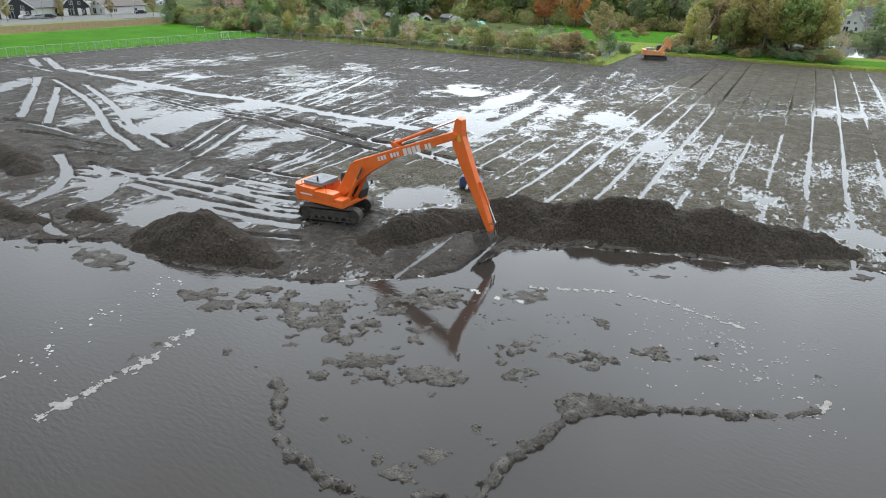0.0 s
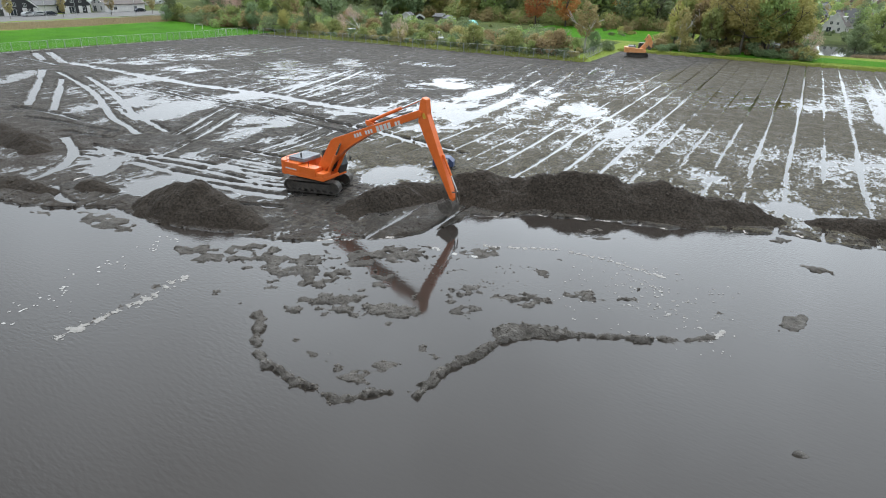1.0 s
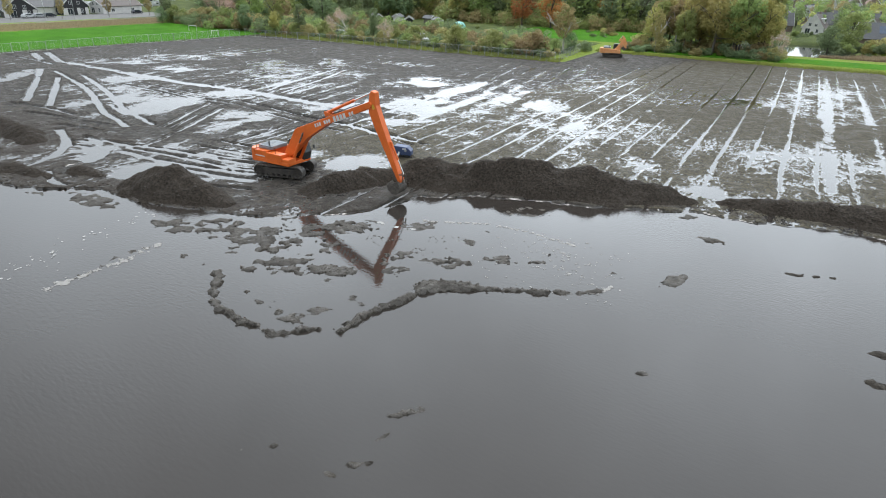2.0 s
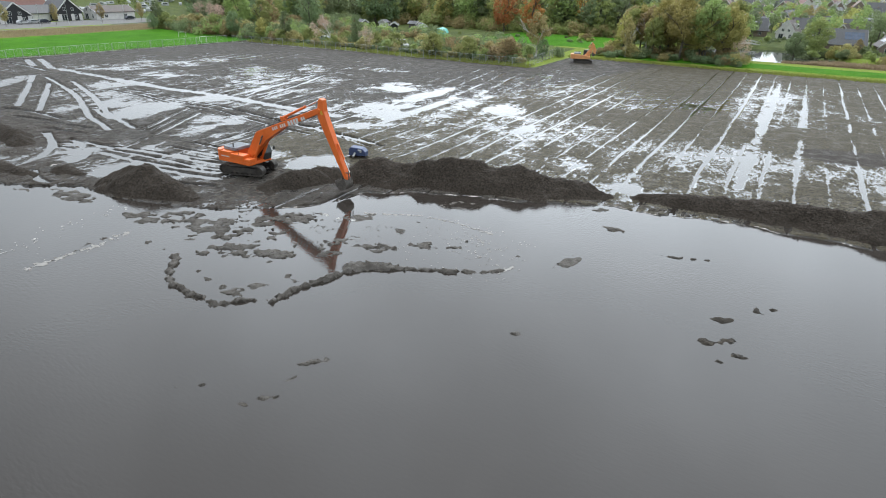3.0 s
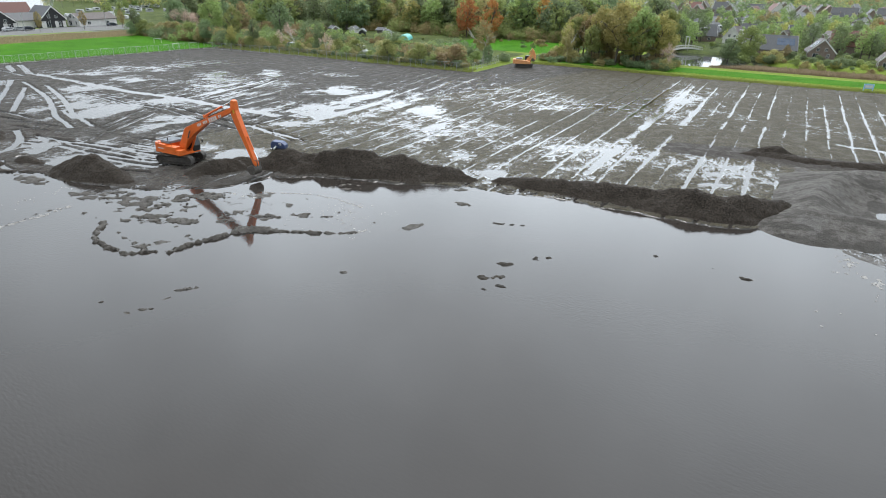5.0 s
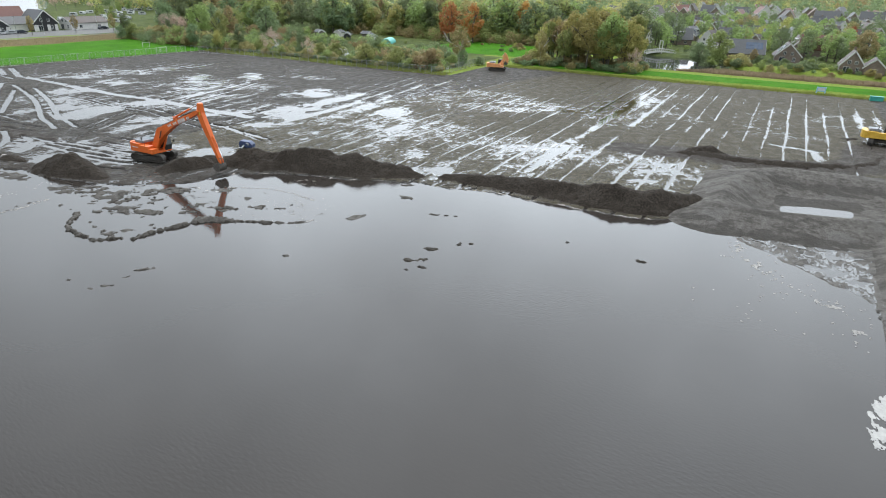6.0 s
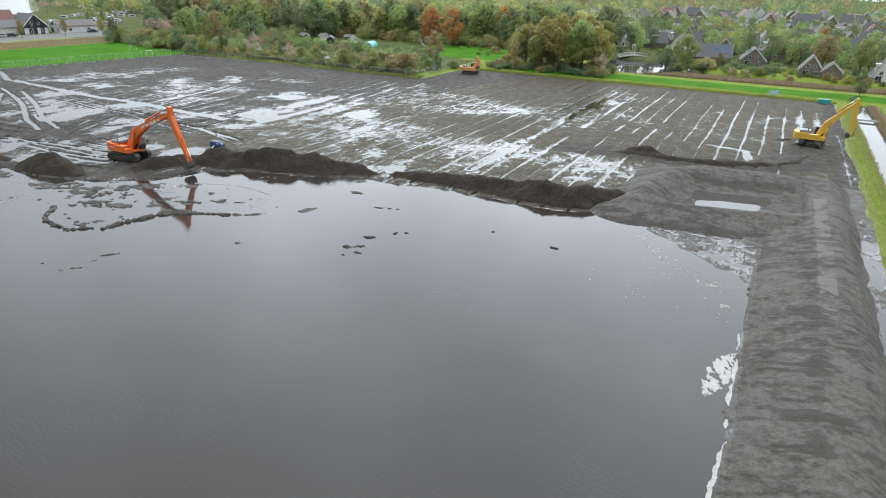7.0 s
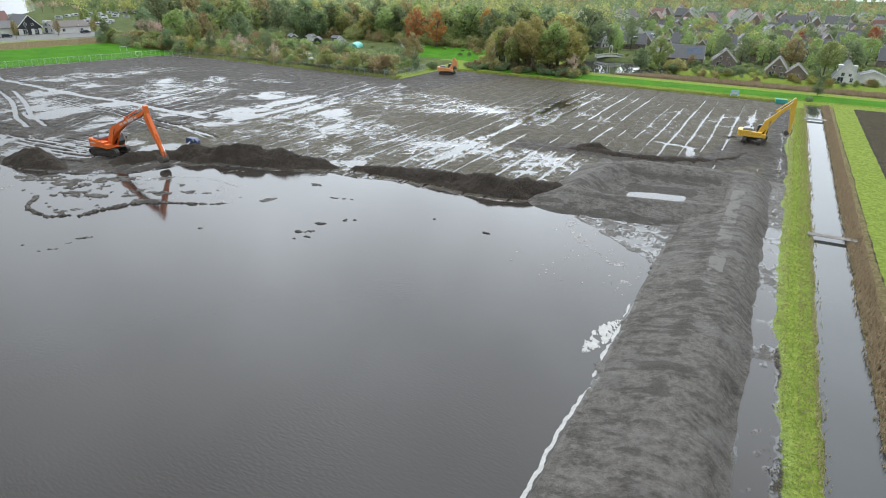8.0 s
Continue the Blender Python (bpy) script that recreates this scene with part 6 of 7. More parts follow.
clods("small lumps of dark mud on the half-sunk flats", strewn(60000, -30, 6, 9, 33, lambda x, y, z: 0.4 * (z > -0.03) * (pond_side(x, y) > 0)), 0.02, 0.07, 1, CLOD_PALE)
clods("lumps of dark mud along the pond's shore", strewn(40000, -64, 12, 14, 46, lambda x, y, z: 0.35 * (np.abs(pond_side(x, y) + 0.6) < 1.4) * (z > -0.05)), 0.03, 0.12, 2, CLOD)
clods("lumps of dark mud beside the wheel tracks", strewn(30000, -66, -14, 20, 48, lambda x, y, z: 0.25 * (z > 0.12) * (fbm(x, y, 3.0, 2, 0.6, 4.0) > 0.0) * (pond_side(x, y) < 0)), 0.025, 0.11, 3, CLOD)
for mound in [o for o in bpy.data.objects if o.name.startswith("earth_mound")]:
    co = np.zeros(len(mound.data.vertices) * 3)
    mound.data.vertices.foreach_get("co", co)
    co = co.reshape(-1, 3)
    pick = cr.choice(len(co), min(1500, len(co) // 6), replace=False)
    clods("crumbly lumps of earth on the mound", (co[pick, 0], co[pick, 1], co[pick, 2]), 0.02, 0.11, len(co), CLOD)


# ---- fences of steel panels ----
ZINC = surface("galvanised_steel", (0.30, 0.32, 0.31), (0.42, 0.44, 0.43), 2.0, 0.45, 0.5, 0.0)
CONCRETE = surface("concrete", (0.22, 0.21, 0.20), (0.36, 0.35, 0.33), 2.0, 0.8, 0.0, 0.3, 0.01)


def fence_panel():
    ob = empty("fence_panel", pose(0, 0, -50), "galvanised steel mesh fence panel on concrete feet", "fence panel", "fence round the field")
    bm = B()
    for x in (0.0, 3.45):
        rod(bm, (x, 0, 0.08), (x, 0, 2.0), 0.035, seg=6)
    for z in (0.14, 1.98):
        rod(bm, (0, 0, z), (3.45, 0, z), 0.028, seg=6)
    rod(bm, (1.72, 0, 0.14), (1.72, 0, 1.98), 0.02, seg=5)
    part("frame", bm, ZINC, ob)
    bm = B()
    for k in range(1, 17):
        rod(bm, (3.45 * k / 17, 0, 0.14), (3.45 * k / 17, 0, 1.98), 0.0045, seg=3)
    for k in range(1, 7):
        rod(bm, (0, 0, 0.14 + 1.84 * k / 7), (3.45, 0, 0.14 + 1.84 * k / 7), 0.0045, seg=3)
    part("wire_mesh", bm, ZINC, ob)
    for x in (-0.02, 3.47):
        bm = B()
        box(bm, x - 0.11, x + 0.11, -0.33, 0.33, -0.05, 0.12, 0.02)
        part("foot", bm, CONCRETE, ob)
    return ob


panel = fence_panel()
placed = False
for (ax, ay), (bx, by) in (((-137.0, 50.0), (-129.6, 121.5)), ((-128.6, 122.5), (-97.0, 127.2)), ((-97.0, 127.2), (-37.0, 128.6)), ((-36.4, 129.2), (-38.4, 150.0))):
    length = math.hypot(bx - ax, by - ay)
    n = round(length / 3.5)
    for k in range(n):
        x, y = ax + (bx - ax) * k / n, ay + (by - ay) * k / n
        m = Matrix.Translation((x, y, land_z(x, y))) @ Matrix.Rotation(math.atan2(by - ay, bx - ax), 4, "Z") @ Matrix.Diagonal((length / n / 3.5, 1, 1, 1))
        if not placed:
            panel.matrix_basis = m
            placed = True
        else:
            copy_thing(panel, m)


# ---- the playing field's goal ----
def goal(m):
    ob = empty("football_goal", m, "small white football goal on the lawn", "goal")
    bm = B()
    for a, c in (((-1.5, 0, 0), (-1.5, 0, 2.0)), ((1.5, 0, 0), (1.5, 0, 2.0)), ((-1.5, 0, 2.0), (1.5, 0, 2.0))):
        rod(bm, a, c, 0.08, seg=8)
    part("frame", bm, WHITE, ob)
    bm = B()
    for x in (-1.5, 1.5):
        rod(bm, (x, 0, 2.0), (x, 1.0, 0.0), 0.03, seg=5)
    rod(bm, (-1.5, 1.0, 0), (1.5, 1.0, 0), 0.03, seg=5)
    part("net_frame", bm, WHITE, ob)


goal(pose(-149.5, 121.5, land_z(-149.5, 121.5), 0, 0, 60) @ Matrix.Scale(0.72, 4))
goal(pose(-133.5, 116.0, land_z(-133.5, 116.0), 0, 0, 84) @ Matrix.Scale(0.72, 4))


# ---- houses ----
BRICK_BROWN = surface("brown_brick", (0.16, 0.122, 0.100), (0.24, 0.19, 0.155), 1.5, 0.8, 0.0, 0.3, 0.01, vary=0.12)
RENDER_WHITE = surface("white_render", (0.58, 0.57, 0.55), (0.70, 0.69, 0.66), 0.6, 0.75, 0.0, 0.1, 0.01, (0.50, 0.48, 0.44), (0.6, 0.8))
BOARD_BLACK = surface("black_boards", (0.016, 0.017, 0.019), (0.034, 0.035, 0.038), 2.0, 0.6, 0.0, 0.3, 0.01)
TILE_GREY = surface("grey_roof_tiles", (0.050, 0.052, 0.057), (0.090, 0.093, 0.098), 2.5, 0.6, 0.0, 0.5, 0.03, (0.09, 0.09, 0.06), (0.6, 0.8), vary=0.2)
TILE_BROWN = surface("brown_roof_tiles", (0.052, 0.040, 0.035), (0.092, 0.072, 0.063), 2.5, 0.65, 0.0, 0.5, 0.03, (0.08, 0.08, 0.05), (0.6, 0.8), vary=0.2)
TILE_RED = surface("red_roof_tiles", (0.11, 0.042, 0.032), (0.16, 0.065, 0.048), 2.5, 0.6, 0.0, 0.5, 0.03, vary=0.1)
SOLAR = surface("solar_cells", (0.06, 0.085, 0.13), (0.10, 0.13, 0.19), 0.8, 0.15, 0.0, 0.0)


def pane(ob, x, y, z, w, h, axis="x"):
    """A window in a wall, its frame proud of the wall: axis is the wall's run."""
    bm = B()
    t = 0.06
    parts = ((-w / 2, w / 2, -h / 2, -h / 2 + 0.09), (-w / 2, w / 2, h / 2 - 0.09, h / 2), (-w / 2, -w / 2 + 0.09, -h / 2, h / 2), (w / 2 - 0.09, w / 2, -h / 2, h / 2), (-0.04, 0.04, -h / 2, h / 2))
    for a0, a1, b0, b1 in parts:
        if axis == "x":
            box(bm, x + a0, x + a1, y - t, y + t, z + b0, z + b1)
        else:
            box(bm, x - t, x + t, y + a0, y + a1, z + b0, z + b1)
    win = part("window", bm, WHITE, ob)
    bm = B()
    if axis == "x":
        box(bm, x - w / 2 + 0.02, x + w / 2 - 0.02, y - 0.02, y + 0.02, z - h / 2 + 0.02, z + h / 2 - 0.02)
    else:
        box(bm, x - 0.02, x + 0.02, y - w / 2 + 0.02, y + w / 2 - 0.02, z - h / 2 + 0.02, z + h / 2 - 0.02)
    part("pane", bm, GLASS, win)


def house(m, w, d, eave, ridge, wall, roof, label, upper=None, windows=True, solar=(), chimney=True, wing=None, dormer=False, name="house", boards=WHITE):
    """A gabled house: gables at y = -d/2 and d/2, the ridge along y."""
    ob = empty(name, m, label, "house" if name == "house" else name)
    def body(x0, x1, y0, y1, e, r, material):
        bm = B()
        xm = (x0 + x1) / 2
        slab(bm, [(x0, -0.6), (x1, -0.6), (x1, e), (xm, r), (x0, e)], y0, y1)
        part("wall", bm, material, ob)
        for s in (-1, 1):
            bm = B()
            xe = xm + s * ((x1 - x0) / 2 + 0.45)
            ze = e - (r - e) / ((x1 - x0) / 2) * 0.45
            a, c = Vector((xm - s * 0.02, r)), Vector((xe, ze))
            n = Vector((-(c - a).y, (c - a).x)).normalized() * (0.18 if s < 0 else -0.18)
            n = n if n.y > 0 else -n
            slab(bm, [tuple(a + n * 0.15), tuple(c + n * 0.15), tuple(c + n * 1.1), tuple(a + n * 1.1)], y0 - 0.35, y1 + 0.35)
            part("roof", bm, roof, ob)
            for yy in (y0 - 0.42, y1 + 0.36):
                bm = B()
                slab(bm, [tuple(a + n * 1.25), tuple(c + n * 1.25), tuple(c - n * 1.1), tuple(a - n * 1.1)], yy, yy + 0.06)
                part("verge_board", bm, boards, ob)
    body(-w / 2, w / 2, -d / 2, d / 2, eave, ridge, wall)
    if upper:
        for y0 in (-d / 2 - 0.05, d / 2):
            bm = B()
            slab(bm, [(-w / 2 - 0.02, eave - 0.2), (w / 2 + 0.02, eave - 0.2), (w / 2 * 0.98, eave), (0, ridge - 0.15), (-w / 2 * 0.98, eave)], y0, y0 + 0.05)
            part("gable_cladding", bm, upper, ob)
    if wing:
        x0, x1, y0, y1, e, r = wing
        body(x0, x1, y0, y1, e, r, wall)
        pane(ob, (x0 + x1) / 2, y0 - 0.02, 1.5, 1.7, 1.1)
    if windows:
        pane(ob, -w * 0.16, -d / 2 - 0.06, eave + 0.9, 1.1, 1.3)
        pane(ob, w * 0.14, -d / 2 - 0.06, eave + 0.8, 1.0, 1.1)
        pane(ob, -w * 0.22, -d / 2 - 0.03, 1.25, 1.9, 2.1)
        pane(ob, w * 0.24, -d / 2 - 0.03, 1.4, 1.0, 1.5)
        for k in (-0.25, 0.25):
            pane(ob, w / 2 + 0.02, d * k, 1.4, 1.4, 1.2, "y")
            pane(ob, -w / 2 - 0.02, d * k, 1.4, 1.4, 1.2, "y")
    if chimney:
        bm = B()
        box(bm, -0.35, 0.35, d * 0.25 - 0.35, d * 0.25 + 0.35, ridge - 0.5, ridge + 0.9, 0.03)
        box(bm, -0.42, 0.42, d * 0.25 - 0.42, d * 0.25 + 0.42, ridge + 0.9, ridge + 1.0)
        part("chimney", bm, BRICK_BROWN, ob)
    slope = math.atan2(ridge - eave, w / 2)
    for s, y0, n, rows in solar:
        for i in range(n):
            for j in range(rows):
                bm = B()
                box(bm, -0.78, 0.78, -0.48, 0.48, 0.0, 0.04)
                mm = Matrix.Translation((s * w * 0.25, y0 + 1.05 * i, (eave + ridge) / 2 + 0.24)) @ Matrix.Rotation(s * slope, 4, "Y") @ Matrix.Translation(((j - (rows - 1) / 2) * 1.66, 0, 0.06))
                bmesh.ops.transform(bm, matrix=mm, verts=bm.verts)
                part("solar_panel", bm, SOLAR, ob, "blue solar panel")
    if dormer:
        for s in (-1, 1):
            bm = B()
            box(bm, min(s * w * 0.10, s * w * 0.40), max(s * w * 0.10, s * w * 0.40), -1.4, 1.4, eave + 0.3, (eave + ridge) / 2 + 1.0, 0.04)
            dm = part("dormer", bm, WHITE, ob)
            bm = B()
            box(bm, s * w * 0.41 - 0.02, s * w * 0.41 + 0.02, -1.2, 1.2, (eave + ridge) / 2 - 0.3, (eave + ridge) / 2 + 0.75)
            part("pane", bm, GLASS, dm)
    return ob


Z0 = 0.9
house(pose(60.3, 207, Z0) @ Matrix.Scale(0.86, 4), 7.2, 8.5, 2.9, 7.4, BRICK_BROWN, TILE_BROWN, "brown brick house with two white-edged gables", wing=(3.4, 9.8, -5.2, 1.5, 2.6, 5.4), dormer=False)
house(pose(79.4, 206, Z0) @ Matrix.Scale(0.86, 4), 7.4, 8.5, 2.3, 7.8, RENDER_WHITE, TILE_GREY, "white gabled house with large upper windows", upper=RENDER_WHITE, wing=(3.6, 12.5, -2.0, 4.0, 3.0, 4.6), dormer=True)
house(pose(42.5, 226, Z0, 0, 0, 6) @ Matrix.Scale(0.86, 4), 9.0, 10, 2.8, 7.2, BRICK_BROWN, TILE_BROWN, "brick house with solar panels on its roof", solar=((-1, -3.0, 6, 2),), dormer=False)
house(pose(29.5, 226, Z0, 0, 0, -80) @ Matrix.Scale(0.86, 4), 9.0, 13, 2.8, 7.6, BRICK_BROWN, TILE_GREY, "brick house with a long grey roof and solar panels", solar=((1, 0.0, 6, 2),), wing=(-3.0, 3.0, -8, -5, 2.5, 4.6), dormer=False)
house(pose(52.0, 256, Z0, 0, 0, 88) @ Matrix.Scale(0.9, 4), 9.0, 14, 3.2, 8.4, BRICK_BROWN, TILE_RED, "house with a red tiled roof behind trees", dormer=False)
house(pose(97.0, 212, Z0, 0, 0, 20), 7.4, 10, 2.6, 7.6, RENDER_WHITE, TILE_BROWN, "white house with a brown roof among trees", dormer=True)
house(pose(113.0, 215, Z0, 0, 0, -10), 8, 10, 2.6, 7.4, BRICK_BROWN, TILE_GREY, "brick house with a grey roof among trees")
hr = np.random.default_rng(21)
for k in range(104):
    row, col = divmod(k, 13)
    x = -34 + col * 16.5 + hr.normal() * 2.2 + row * 3
    y = 262 + row * 34 + hr.normal() * 4 + 0.10 * x
    if x < 4 and row == 0:
        y += 14
    turn = float(hr.choice([0, 12, -14, 84, 22, -75])) + hr.normal() * 4
    wall = (BRICK_BROWN, RENDER_WHITE, BRICK_BROWN, RENDER_WHITE)[int(hr.integers(4))]
    roof = (TILE_GREY, TILE_BROWN, TILE_GREY, TILE_BROWN, TILE_RED, TILE_GREY, TILE_GREY, TILE_GREY, TILE_BROWN)[int(hr.integers(9))]
    what = {"white_render": "white", "brown_brick": "brick"}[wall.name] + " house with a " + {"grey_roof_tiles": "grey", "brown_roof_tiles": "brown", "red_roof_tiles": "red"}[roof.name] + " pitched roof in the village"
    house(pose(x, y, 0.9, 0, 0, turn) @ Matrix.Scale(0.86, 4), 7.6 + hr.random() * 1.5, 9 + 5 * hr.random(), 2.9, 7.2 + hr.random(), wall, roof, what, dormer=hr.random() < 0.4, chimney=hr.random() < 0.6, windows=row < 2, solar=((1, -2.0, 4, 1),) if hr.random() < 0.15 else ())

for k in range(66):
    row, col = divmod(k, 11)
    x, y = -95 + col * 30 + hr.normal() * 7 + row * 6, 545 + row * 46 + hr.normal() * 9
    wall, roof = (RENDER_WHITE, BRICK_BROWN)[int(hr.integers(2))], (TILE_GREY, TILE_BROWN, TILE_RED, TILE_GREY)[int(hr.integers(4))]
    what = {"white_render": "white", "brown_brick": "brick"}[wall.name] + " house with a " + {"grey_roof_tiles": "grey", "brown_roof_tiles": "brown", "red_roof_tiles": "red"}[roof.name] + " pitched roof far off in the village"
    house(pose(x, y, 0.9, 0, 0, float(hr.choice([0, 15, -16, 80])) + hr.normal() * 5), 9 + hr.random() * 2, 11 + 6 * hr.random(), 3.4, 8.4 + hr.random(), wall, roof, what, chimney=False, windows=False)

# black boarded barns with white ground floors beside the road
for x, y, w, d, e, r, turn, roof, label in ((-232, 113, 10.5, 15, 2.6, 7.0, 82, TILE_GREY, "black boarded barn house with a grey roof"), (-233, 133, 9.5, 12, 3.4, 8.0, 86, TILE_GREY, "black boarded barn house with a white ground floor"), (-243, 124, 9.5, 16, 3.0, 9.0, 2, TILE_RED, "black boarded barn house with a red tiled roof")):
    barn = house(pose(x, y, Z0, 0, 0, turn), w, d, e, r, BOARD_BLACK, roof, label, chimney=False)
    for x0, x1 in ((-w / 2 + 0.1, -w * 0.30), (w * 0.05, w * 0.18), (w * 0.36, w / 2 - 0.1)):
        bm = B()
        box(bm, x0, x1, -d / 2 - 0.05, -d / 2 - 0.005, -0.3, 2.5)
        part("white_wall", bm, RENDER_WHITE, barn, "white rendered ground floor wall")
house(pose(-229, 150, Z0, 0, 0, 2), 8.0, 17, 2.9, 5.0, RENDER_WHITE, TILE_BROWN, "low white building with a brown roof and dark windows", chimney=False)
house(pose(-236, 122, Z0, 0, 0, 0), 8.0, 26, 2.9, 5.4, RENDER_WHITE, TILE_GREY, "long low building with a grey roof behind the barns", chimney=False)
for k in range(5):
    bm = B()
    lamp = empty("flag_pole" if k % 2 else "street_lamp", pose(-210 - 2 * (k % 2), 112 + 11 * k, Z0), "slim pale metal pole beside the road", "pole")
    rod(bm, (0, 0, -0.3), (0, 0, 7.0), 0.09, 0.06, 8)
    part("pole", bm, ZINC, lamp)
    if k % 2 == 0:
        bm = B()
        box(bm, -0.1, 0.9, -0.12, 0.12, 6.95, 7.08, 0.03)
        part("lamp_head", bm, GREYCAP, lamp)


# ---- vehicles ----
TYRE = surface("tyre_rubber", (0.015, 0.015, 0.015), (0.03, 0.03, 0.03), 3.0, 0.8)
CAR_WHITE = surface("white_car_paint", (0.46, 0.47, 0.48), (0.54, 0.55, 0.56), 0.5, 0.25, 0.0, 0.0)
CAR_SILVER = surface("silver_car_paint", (0.42, 0.44, 0.46), (0.50, 0.52, 0.54), 0.5, 0.25, 0.4, 0.0)
CAR_DARK = surface("dark_blue_car_paint", (0.02, 0.026, 0.04), (0.04, 0.045, 0.06), 0.5, 0.25, 0.2, 0.0)


def car(m, paint, label, van=False):
    ob = empty("van" if van else "car", m, label, "van" if van else "car")
    L, W, H = (5.3, 1.95, 2.35) if van else (4.2, 1.75, 1.45)
    side = [(-L / 2, 0.35), (L / 2, 0.35), (L / 2, 0.95), (L / 2 - 0.85, 1.15), (L / 2 - 1.5, H - 0.1), (L / 2 - 1.8, H), (-L / 2 + 0.1, H), (-L / 2, H - 0.15)] if van else \
        [(-L / 2, 0.35), (L / 2, 0.3), (L / 2, 0.75), (L / 2 - 0.95, 0.92), (L / 2 - 1.55, H - 0.05), (L / 2 - 1.85, H), (-L / 2 + 0.75, H - 0.02), (-L / 2 + 0.15, 0.95), (-L / 2, 0.9)]
    bm = B()
    slab(bm, side, -W / 2, W / 2, 0.09)
    body = part("body", bm, paint, ob)
    g = [(L / 2 - 1.0, 1.22), (L / 2 - 1.55, H - 0.25), (L / 2 - 2.5, H - 0.25), (L / 2 - 2.5, 1.22)] if van else [(L / 2 - 1.12, 0.97), (L / 2 - 1.58, H - 0.12), (-L / 2 + 0.85, H - 0.12), (-L / 2 + 0.5, 0.97)]
    for y in (-W / 2 - 0.004, W / 2 + 0.004):
        bm = B()
        slab(bm, g, y - 0.006, y + 0.006)
        part("side_window", bm, GLASS, body)
    bm = B()
    p0, p1 = (side[3], side[4])
    v = [bm.verts.new((p0[0] * 0.9 + p1[0] * 0.1 + 0.03, -W / 2 + 0.12, p0[1] * 0.9 + p1[1] * 0.1 + 0.03)), bm.verts.new((p0[0] * 0.9 + p1[0] * 0.1 + 0.03, W / 2 - 0.12, p0[1] * 0.9 + p1[1] * 0.1 + 0.03)),
         bm.verts.new((p0[0] * 0.1 + p1[0] * 0.9 + 0.03, W / 2 - 0.15, p0[1] * 0.1 + p1[1] * 0.9 + 0.03)), bm.verts.new((p0[0] * 0.1 + p1[0] * 0.9 + 0.03, -W / 2 + 0.15, p0[1] * 0.1 + p1[1] * 0.9 + 0.03))]
    bm.faces.new(v)
    part("windscreen", bm, GLASS, body)
    for x in (-L / 2 + 0.85, L / 2 - 0.85):
        for y in (-W / 2 + 0.08, W / 2 - 0.08):
            bm = B()
            rod(bm, (x, y - 0.11, 0.33), (x, y + 0.11, 0.33), 0.33, seg=18)
            wheel = part("wheel", bm, TYRE, ob)
            bm = B()
            s = 1 if y > 0 else -1
            rod(bm, (x, y + s * 0.105, 0.33), (x, y + s * 0.125, 0.33), 0.2, seg=14)
            part("rim", bm, ZINC, wheel)
    return ob


car(pose(-82.5, 143.5, land_z(-82.5, 143.5), 0, 0, -20), CAR_WHITE, "white delivery van parked behind the fence", van=True)
car(pose(-110, 143, land_z(-110, 143), 0, 0, -10), CAR_WHITE, "white car parked behind bushes")
car(pose(-131, 148, land_z(-131, 148), 0, 0, 10), CAR_SILVER, "silver car parked behind the trees")
for y, paint, label in ((112, CAR_WHITE, "white car parked in front of the barn"), (115.5, CAR_SILVER, "silver car parked in front of the barn"), (119, CAR_DARK, "dark blue car parked in front of the barn"), (153, CAR_DARK, "dark car parked beside the low building")):
    car(pose(-220.5, y, Z0 + 0.05, 0, 0, 95), paint, label)
for k in range(34):
    ang = hr.random() * 180
    x, y = -268 - 3.6 * k + hr.normal() * 8, 182 + 3.0 * k + hr.normal() * 12
    cv = empty("caravan", pose(x, y, 0.70, 0, 0, ang) @ Matrix.Scale(0.75, 4), "white caravan on the far camping ground", "caravan", "caravans by the lake")
    bm = B()
    slab(bm, [(-2.6, 0.4), (2.5, 0.4), (2.8, 1.2), (2.4, 2.5), (-2.3, 2.6), (-2.8, 1.8)], -1.1, 1.1, 0.1)
    part("body", bm, CAR_WHITE, cv)
    for yy in (-1.11, 1.11):
        bm = B()
        slab(bm, [(-1.6, 1.4), (1.4, 1.4), (1.4, 2.1), (-1.6, 2.1)], yy - 0.01, yy + 0.01)
        part("window", bm, GLASS, cv)

# ---- small things round the field ----
BLUE = surface("dark_blue_paint", (0.030, 0.050, 0.115), (0.050, 0.075, 0.16), 1.5, 0.5, 0.0, 0.1, 0.01, (0.10, 0.09, 0.08), (0.6, 0.75))
BLUE_PALE = surface("pale_blue_paint", (0.25, 0.45, 0.62), (0.32, 0.52, 0.70), 1.0, 0.5)
TEAL = surface("teal_plastic", (0.03, 0.28, 0.24), (0.05, 0.36, 0.30), 1.0, 0.5)
PLANK = surface("weathered_planks", (0.10, 0.09, 0.08), (0.19, 0.175, 0.155), 3.0, 0.8, 0.0, 0.4, 0.01)

pump = empty("water_pump", pose(-22.3, 44.0, 0.05, 0, 0, 20) @ Matrix.Scale(0.82, 4), "dark blue pump unit standing on the mud", "pump")
bm = B()
slab(bm, [(-1.2, 0.35), (1.2, 0.35), (1.2, 0.9), (0.7, 1.35), (-0.9, 1.5), (-1.2, 1.2)], -0.65, 0.65, 0.06)
part("housing", bm, BLUE, pump)
bm = B()
for y in (-0.55, 0.55):
    box(bm, -1.4, 1.4, y - 0.07, y + 0.07, 0.0, 0.16)
for x in (-1.0, 0.0, 1.0):
    box(bm, x - 0.06, x + 0.06, -0.5, 0.5, 0.14, 0.36)
part("skid", bm, BLACK, pump)
bm = B()
rod(bm, (-0.3, -0.68, 0.7), (-0.3, -1.6, 0.45), 0.14, seg=12)
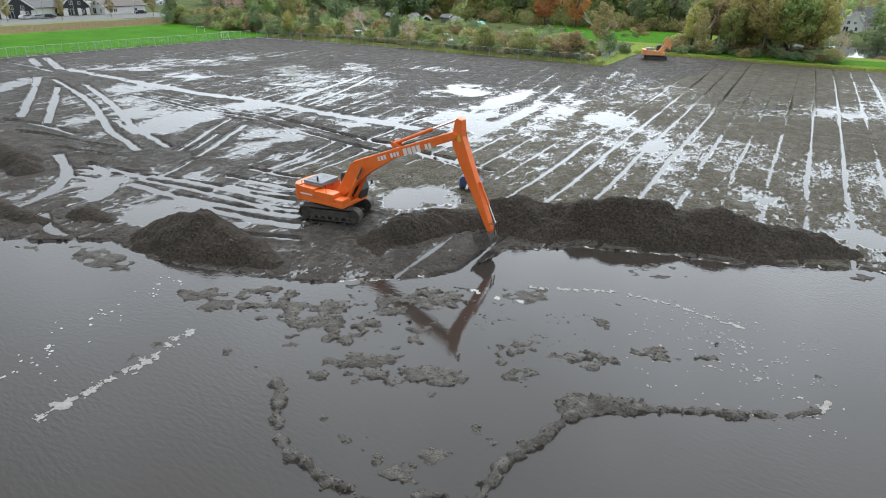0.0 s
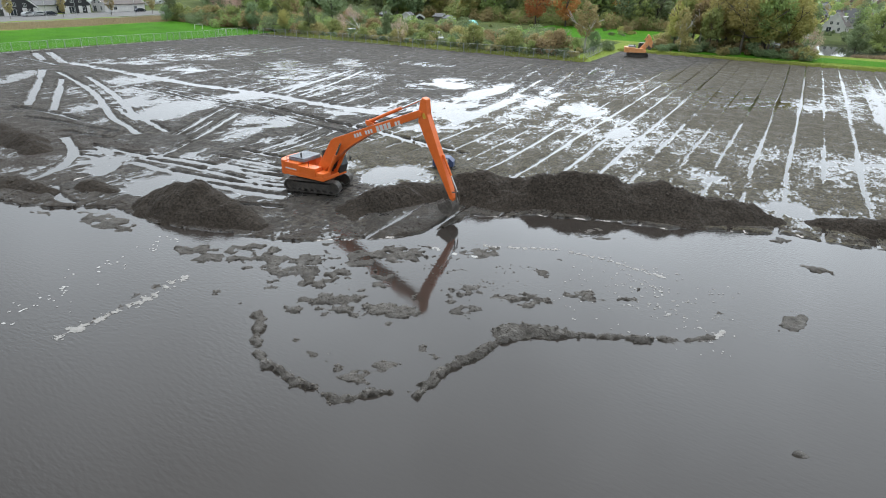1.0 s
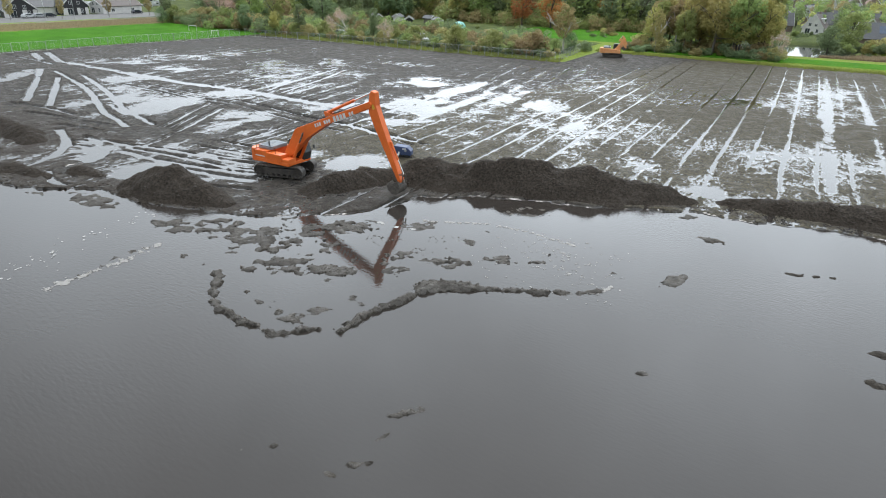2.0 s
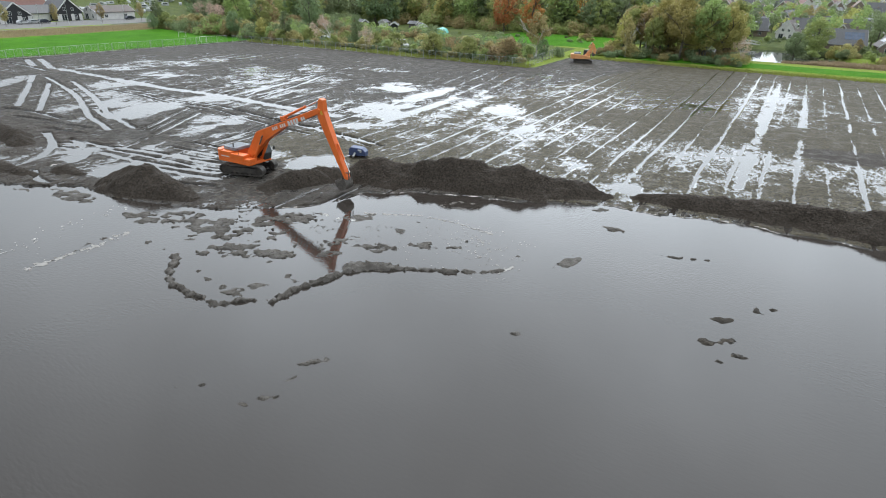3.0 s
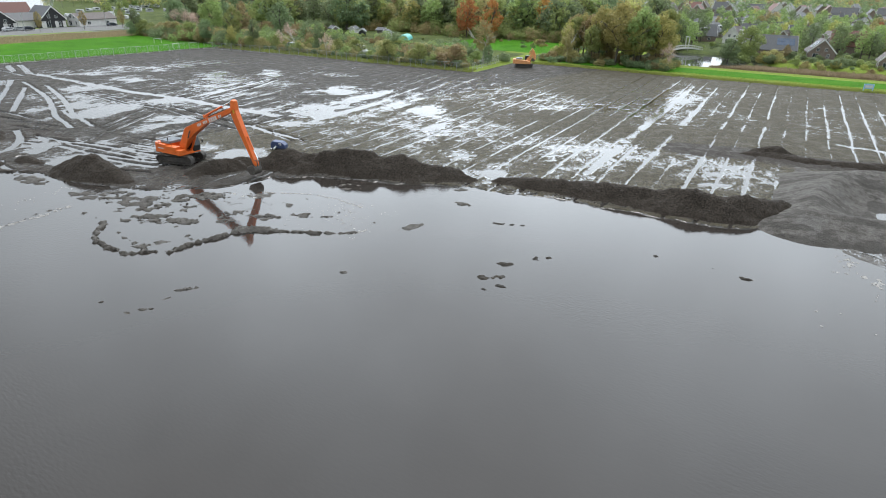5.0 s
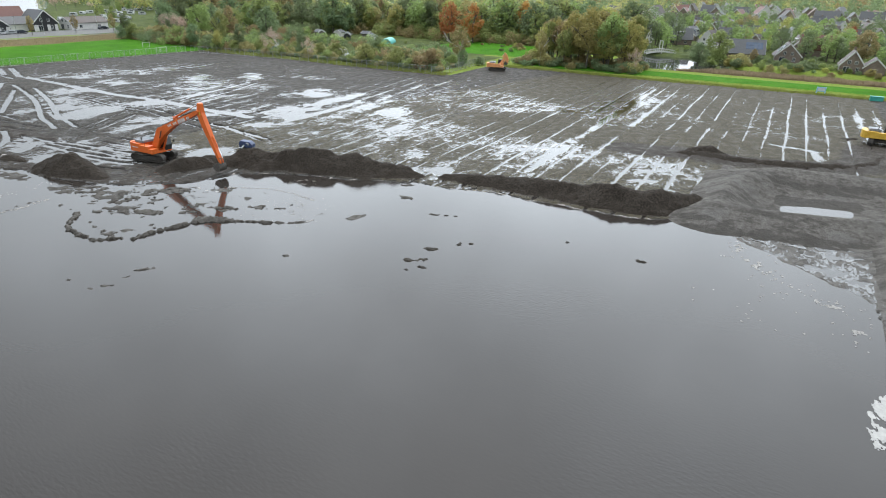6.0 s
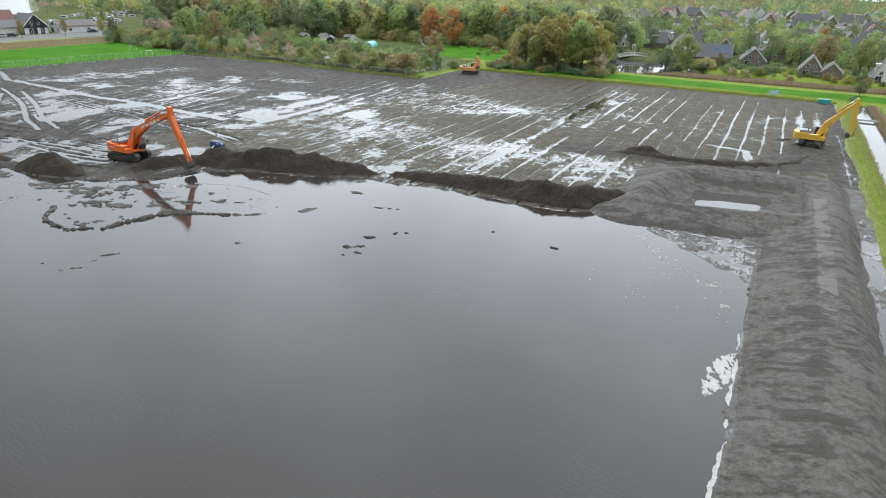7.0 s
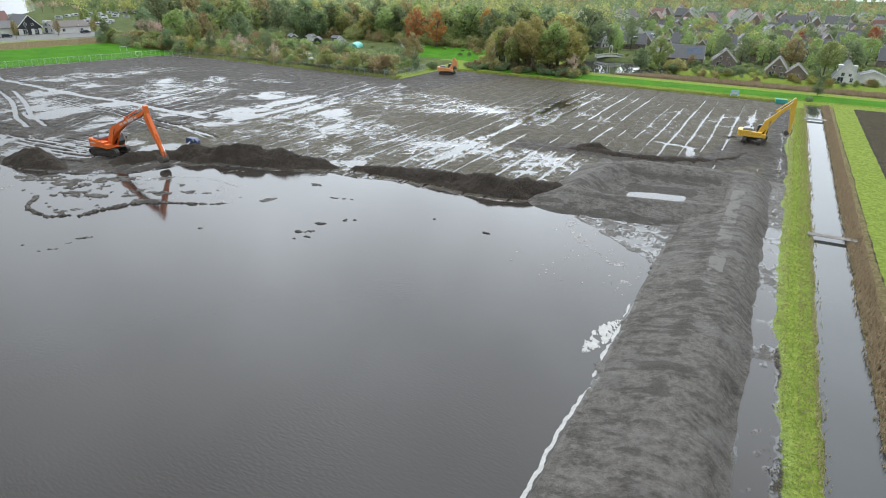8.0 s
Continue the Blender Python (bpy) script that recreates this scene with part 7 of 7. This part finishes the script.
rod(bm, (0.5, -0.66, 0.95), (0.5, -0.70, 0.95), 0.16, seg=14)
part("pipe", bm, ZINC, pump)
bm = B()
box(bm, 0.1, 0.6, -0.662, -0.652, 1.05, 1.25)
part("plate", bm, WHITE, pump, "white plate on the side")

gate = empty("frame_sign", pose(52.0, 157.0, land_z(52.0, 157.0), 0, 0, 10), "pale blue steel frame at the field's edge", "frame")
bm = B()
for x in (-0.9, 0.9):
    box(bm, x - 0.12, x + 0.12, -0.12, 0.12, -0.2, 1.6, 0.02)
box(bm, -0.9, 0.9, -0.1, 0.1, 1.35, 1.6, 0.02)
box(bm, -0.9, 0.9, -0.08, 0.08, 0.55, 0.75, 0.02)
part("frame", bm, BLUE_PALE, gate)
bm = B()
box(bm, -0.78, 0.78, -0.04, 0.04, 0.76, 1.34)
part("panel", bm, WHITE, gate)

tank = empty("container", pose(63.2, 154.5, land_z(63.2, 154.5), 0, 0, 5), "low teal plastic container beside the ditch", "container")
bm = B()
box(bm, -1.3, 1.3, -0.6, 0.6, 0.0, 0.95, 0.08)
part("body", bm, TEAL, tank)
bm = B()
box(bm, -1.36, 1.36, -0.66, 0.66, 0.95, 1.05, 0.03)
part("lid", bm, TEAL, tank)

bridge_plank = empty("plank_bridge", pose(70.8, 54.4, 0.30, 0, 0, 3), "narrow weathered plank bridge over the ditch", "footbridge")
for k in range(3):
    bm = B()
    box(bm, -2.5, 2.5, -0.48 + 0.33 * k, -0.18 + 0.33 * k, 0.08, 0.15, 0.01)
    part("plank", bm, PLANK, bridge_plank)
for x in (-2.2, 2.2):
    bm = B()
    box(bm, x - 0.1, x + 0.1, -0.6, 0.6, -0.35, 0.08, 0.01)
    part("bearer", bm, PLANK, bridge_plank)
rails = empty("pipe_crossing", pose(70.6, 134.5, 0.35), "two slim pipes laid across the ditch", "pipe")
for y in (-0.6, 0.6):
    bm = B()
    rod(bm, (-2.3, y, 0), (2.3, y, 0), 0.10, seg=10)
    part("pipe", bm, ZINC, rails)

# the white footbridge over the canal
fb = empty("footbridge", pose(1.0, 226, 0.9, 0, 0, 40) @ Matrix.Scale(0.85, 4), "white arched wooden footbridge over the canal", "footbridge")
bm = B()
arch = [(-7 + k, 0.9 * (1 - ((k - 7) / 7.0) ** 2)) for k in range(15)]
slab(bm, arch + [(x, z - 0.3) for x, z in arch[::-1]], -0.9, 0.9)
part("deck", bm, PLANK, fb)
for y in (-0.9, 0.9):
    bm = B()
    slab(bm, [(x, z + 1.0) for x, z in arch] + [(x, z + 0.82) for x, z in arch[::-1]], y - 0.05, y + 0.05)
    slab(bm, [(x, z + 0.1) for x, z in arch] + [(x, z - 0.45) for x, z in arch[::-1]], y - 0.06, y + 0.06)
    for x, z in arch[::2]:
        box(bm, x - 0.06, x + 0.06, y - 0.06, y + 0.06, z - 0.2, z + 1.05)
    part("railing", bm, WHITE, fb, "white painted railing")
for y in (-1.2, 1.2):
    bm = B()
    box(bm, -0.12, 0.12, y - 0.12, y + 0.12, -1.2, 5.2, 0.02)
    part("post", bm, WHITE, fb, "tall white post")
bm = B()
box(bm, -0.14, 0.14, -1.4, 1.4, 5.0, 5.25, 0.02)
part("beam", bm, WHITE, fb)

# gardens behind the fence
tarp = empty("garden_tunnel", pose(-95, 188, 0.9, 0, 0, 20), "turquoise covered garden tunnel among vegetable plots", "greenhouse")
bm = B()
slab(bm, [(2.2 * math.cos(a), 1.9 * math.sin(a)) for a in [math.pi * k / 10 for k in range(11)]], -4.5, 4.5)
part("cover", bm, surface("turquoise_sheet", (0.10, 0.42, 0.40), (0.16, 0.52, 0.48), 1.0, 0.5), tarp)
for k in range(5):
    x, y = -136 + 8 * k + hr.normal() * 2, 186 + 18 * hr.random()
    shed = house(pose(x, y, 0.9, 0, 0, hr.random() * 90), 2.6, 3.2, 1.9, 2.7, (PLANK, RENDER_WHITE, BOARD_BLACK)[k % 3], TILE_GREY, ("weathered wooden garden shed", "white garden shed", "black garden shed")[k % 3] + " on a vegetable plot", windows=False, chimney=False, name="shed")

# the lake in the distance
LAKE = water_material("lake_water", (0.22, 0.23, 0.24), 0.1, 0.4)
tagged(flat("lake_water", [(-374, -400), (-372, 208), (-404, 234), (-494, 286), (-600, 340), (-900, 600), (-2900, 1500), (-2900, -400)], 1.06, LAKE), "pale lake behind the far houses", "lake", kind="structure")
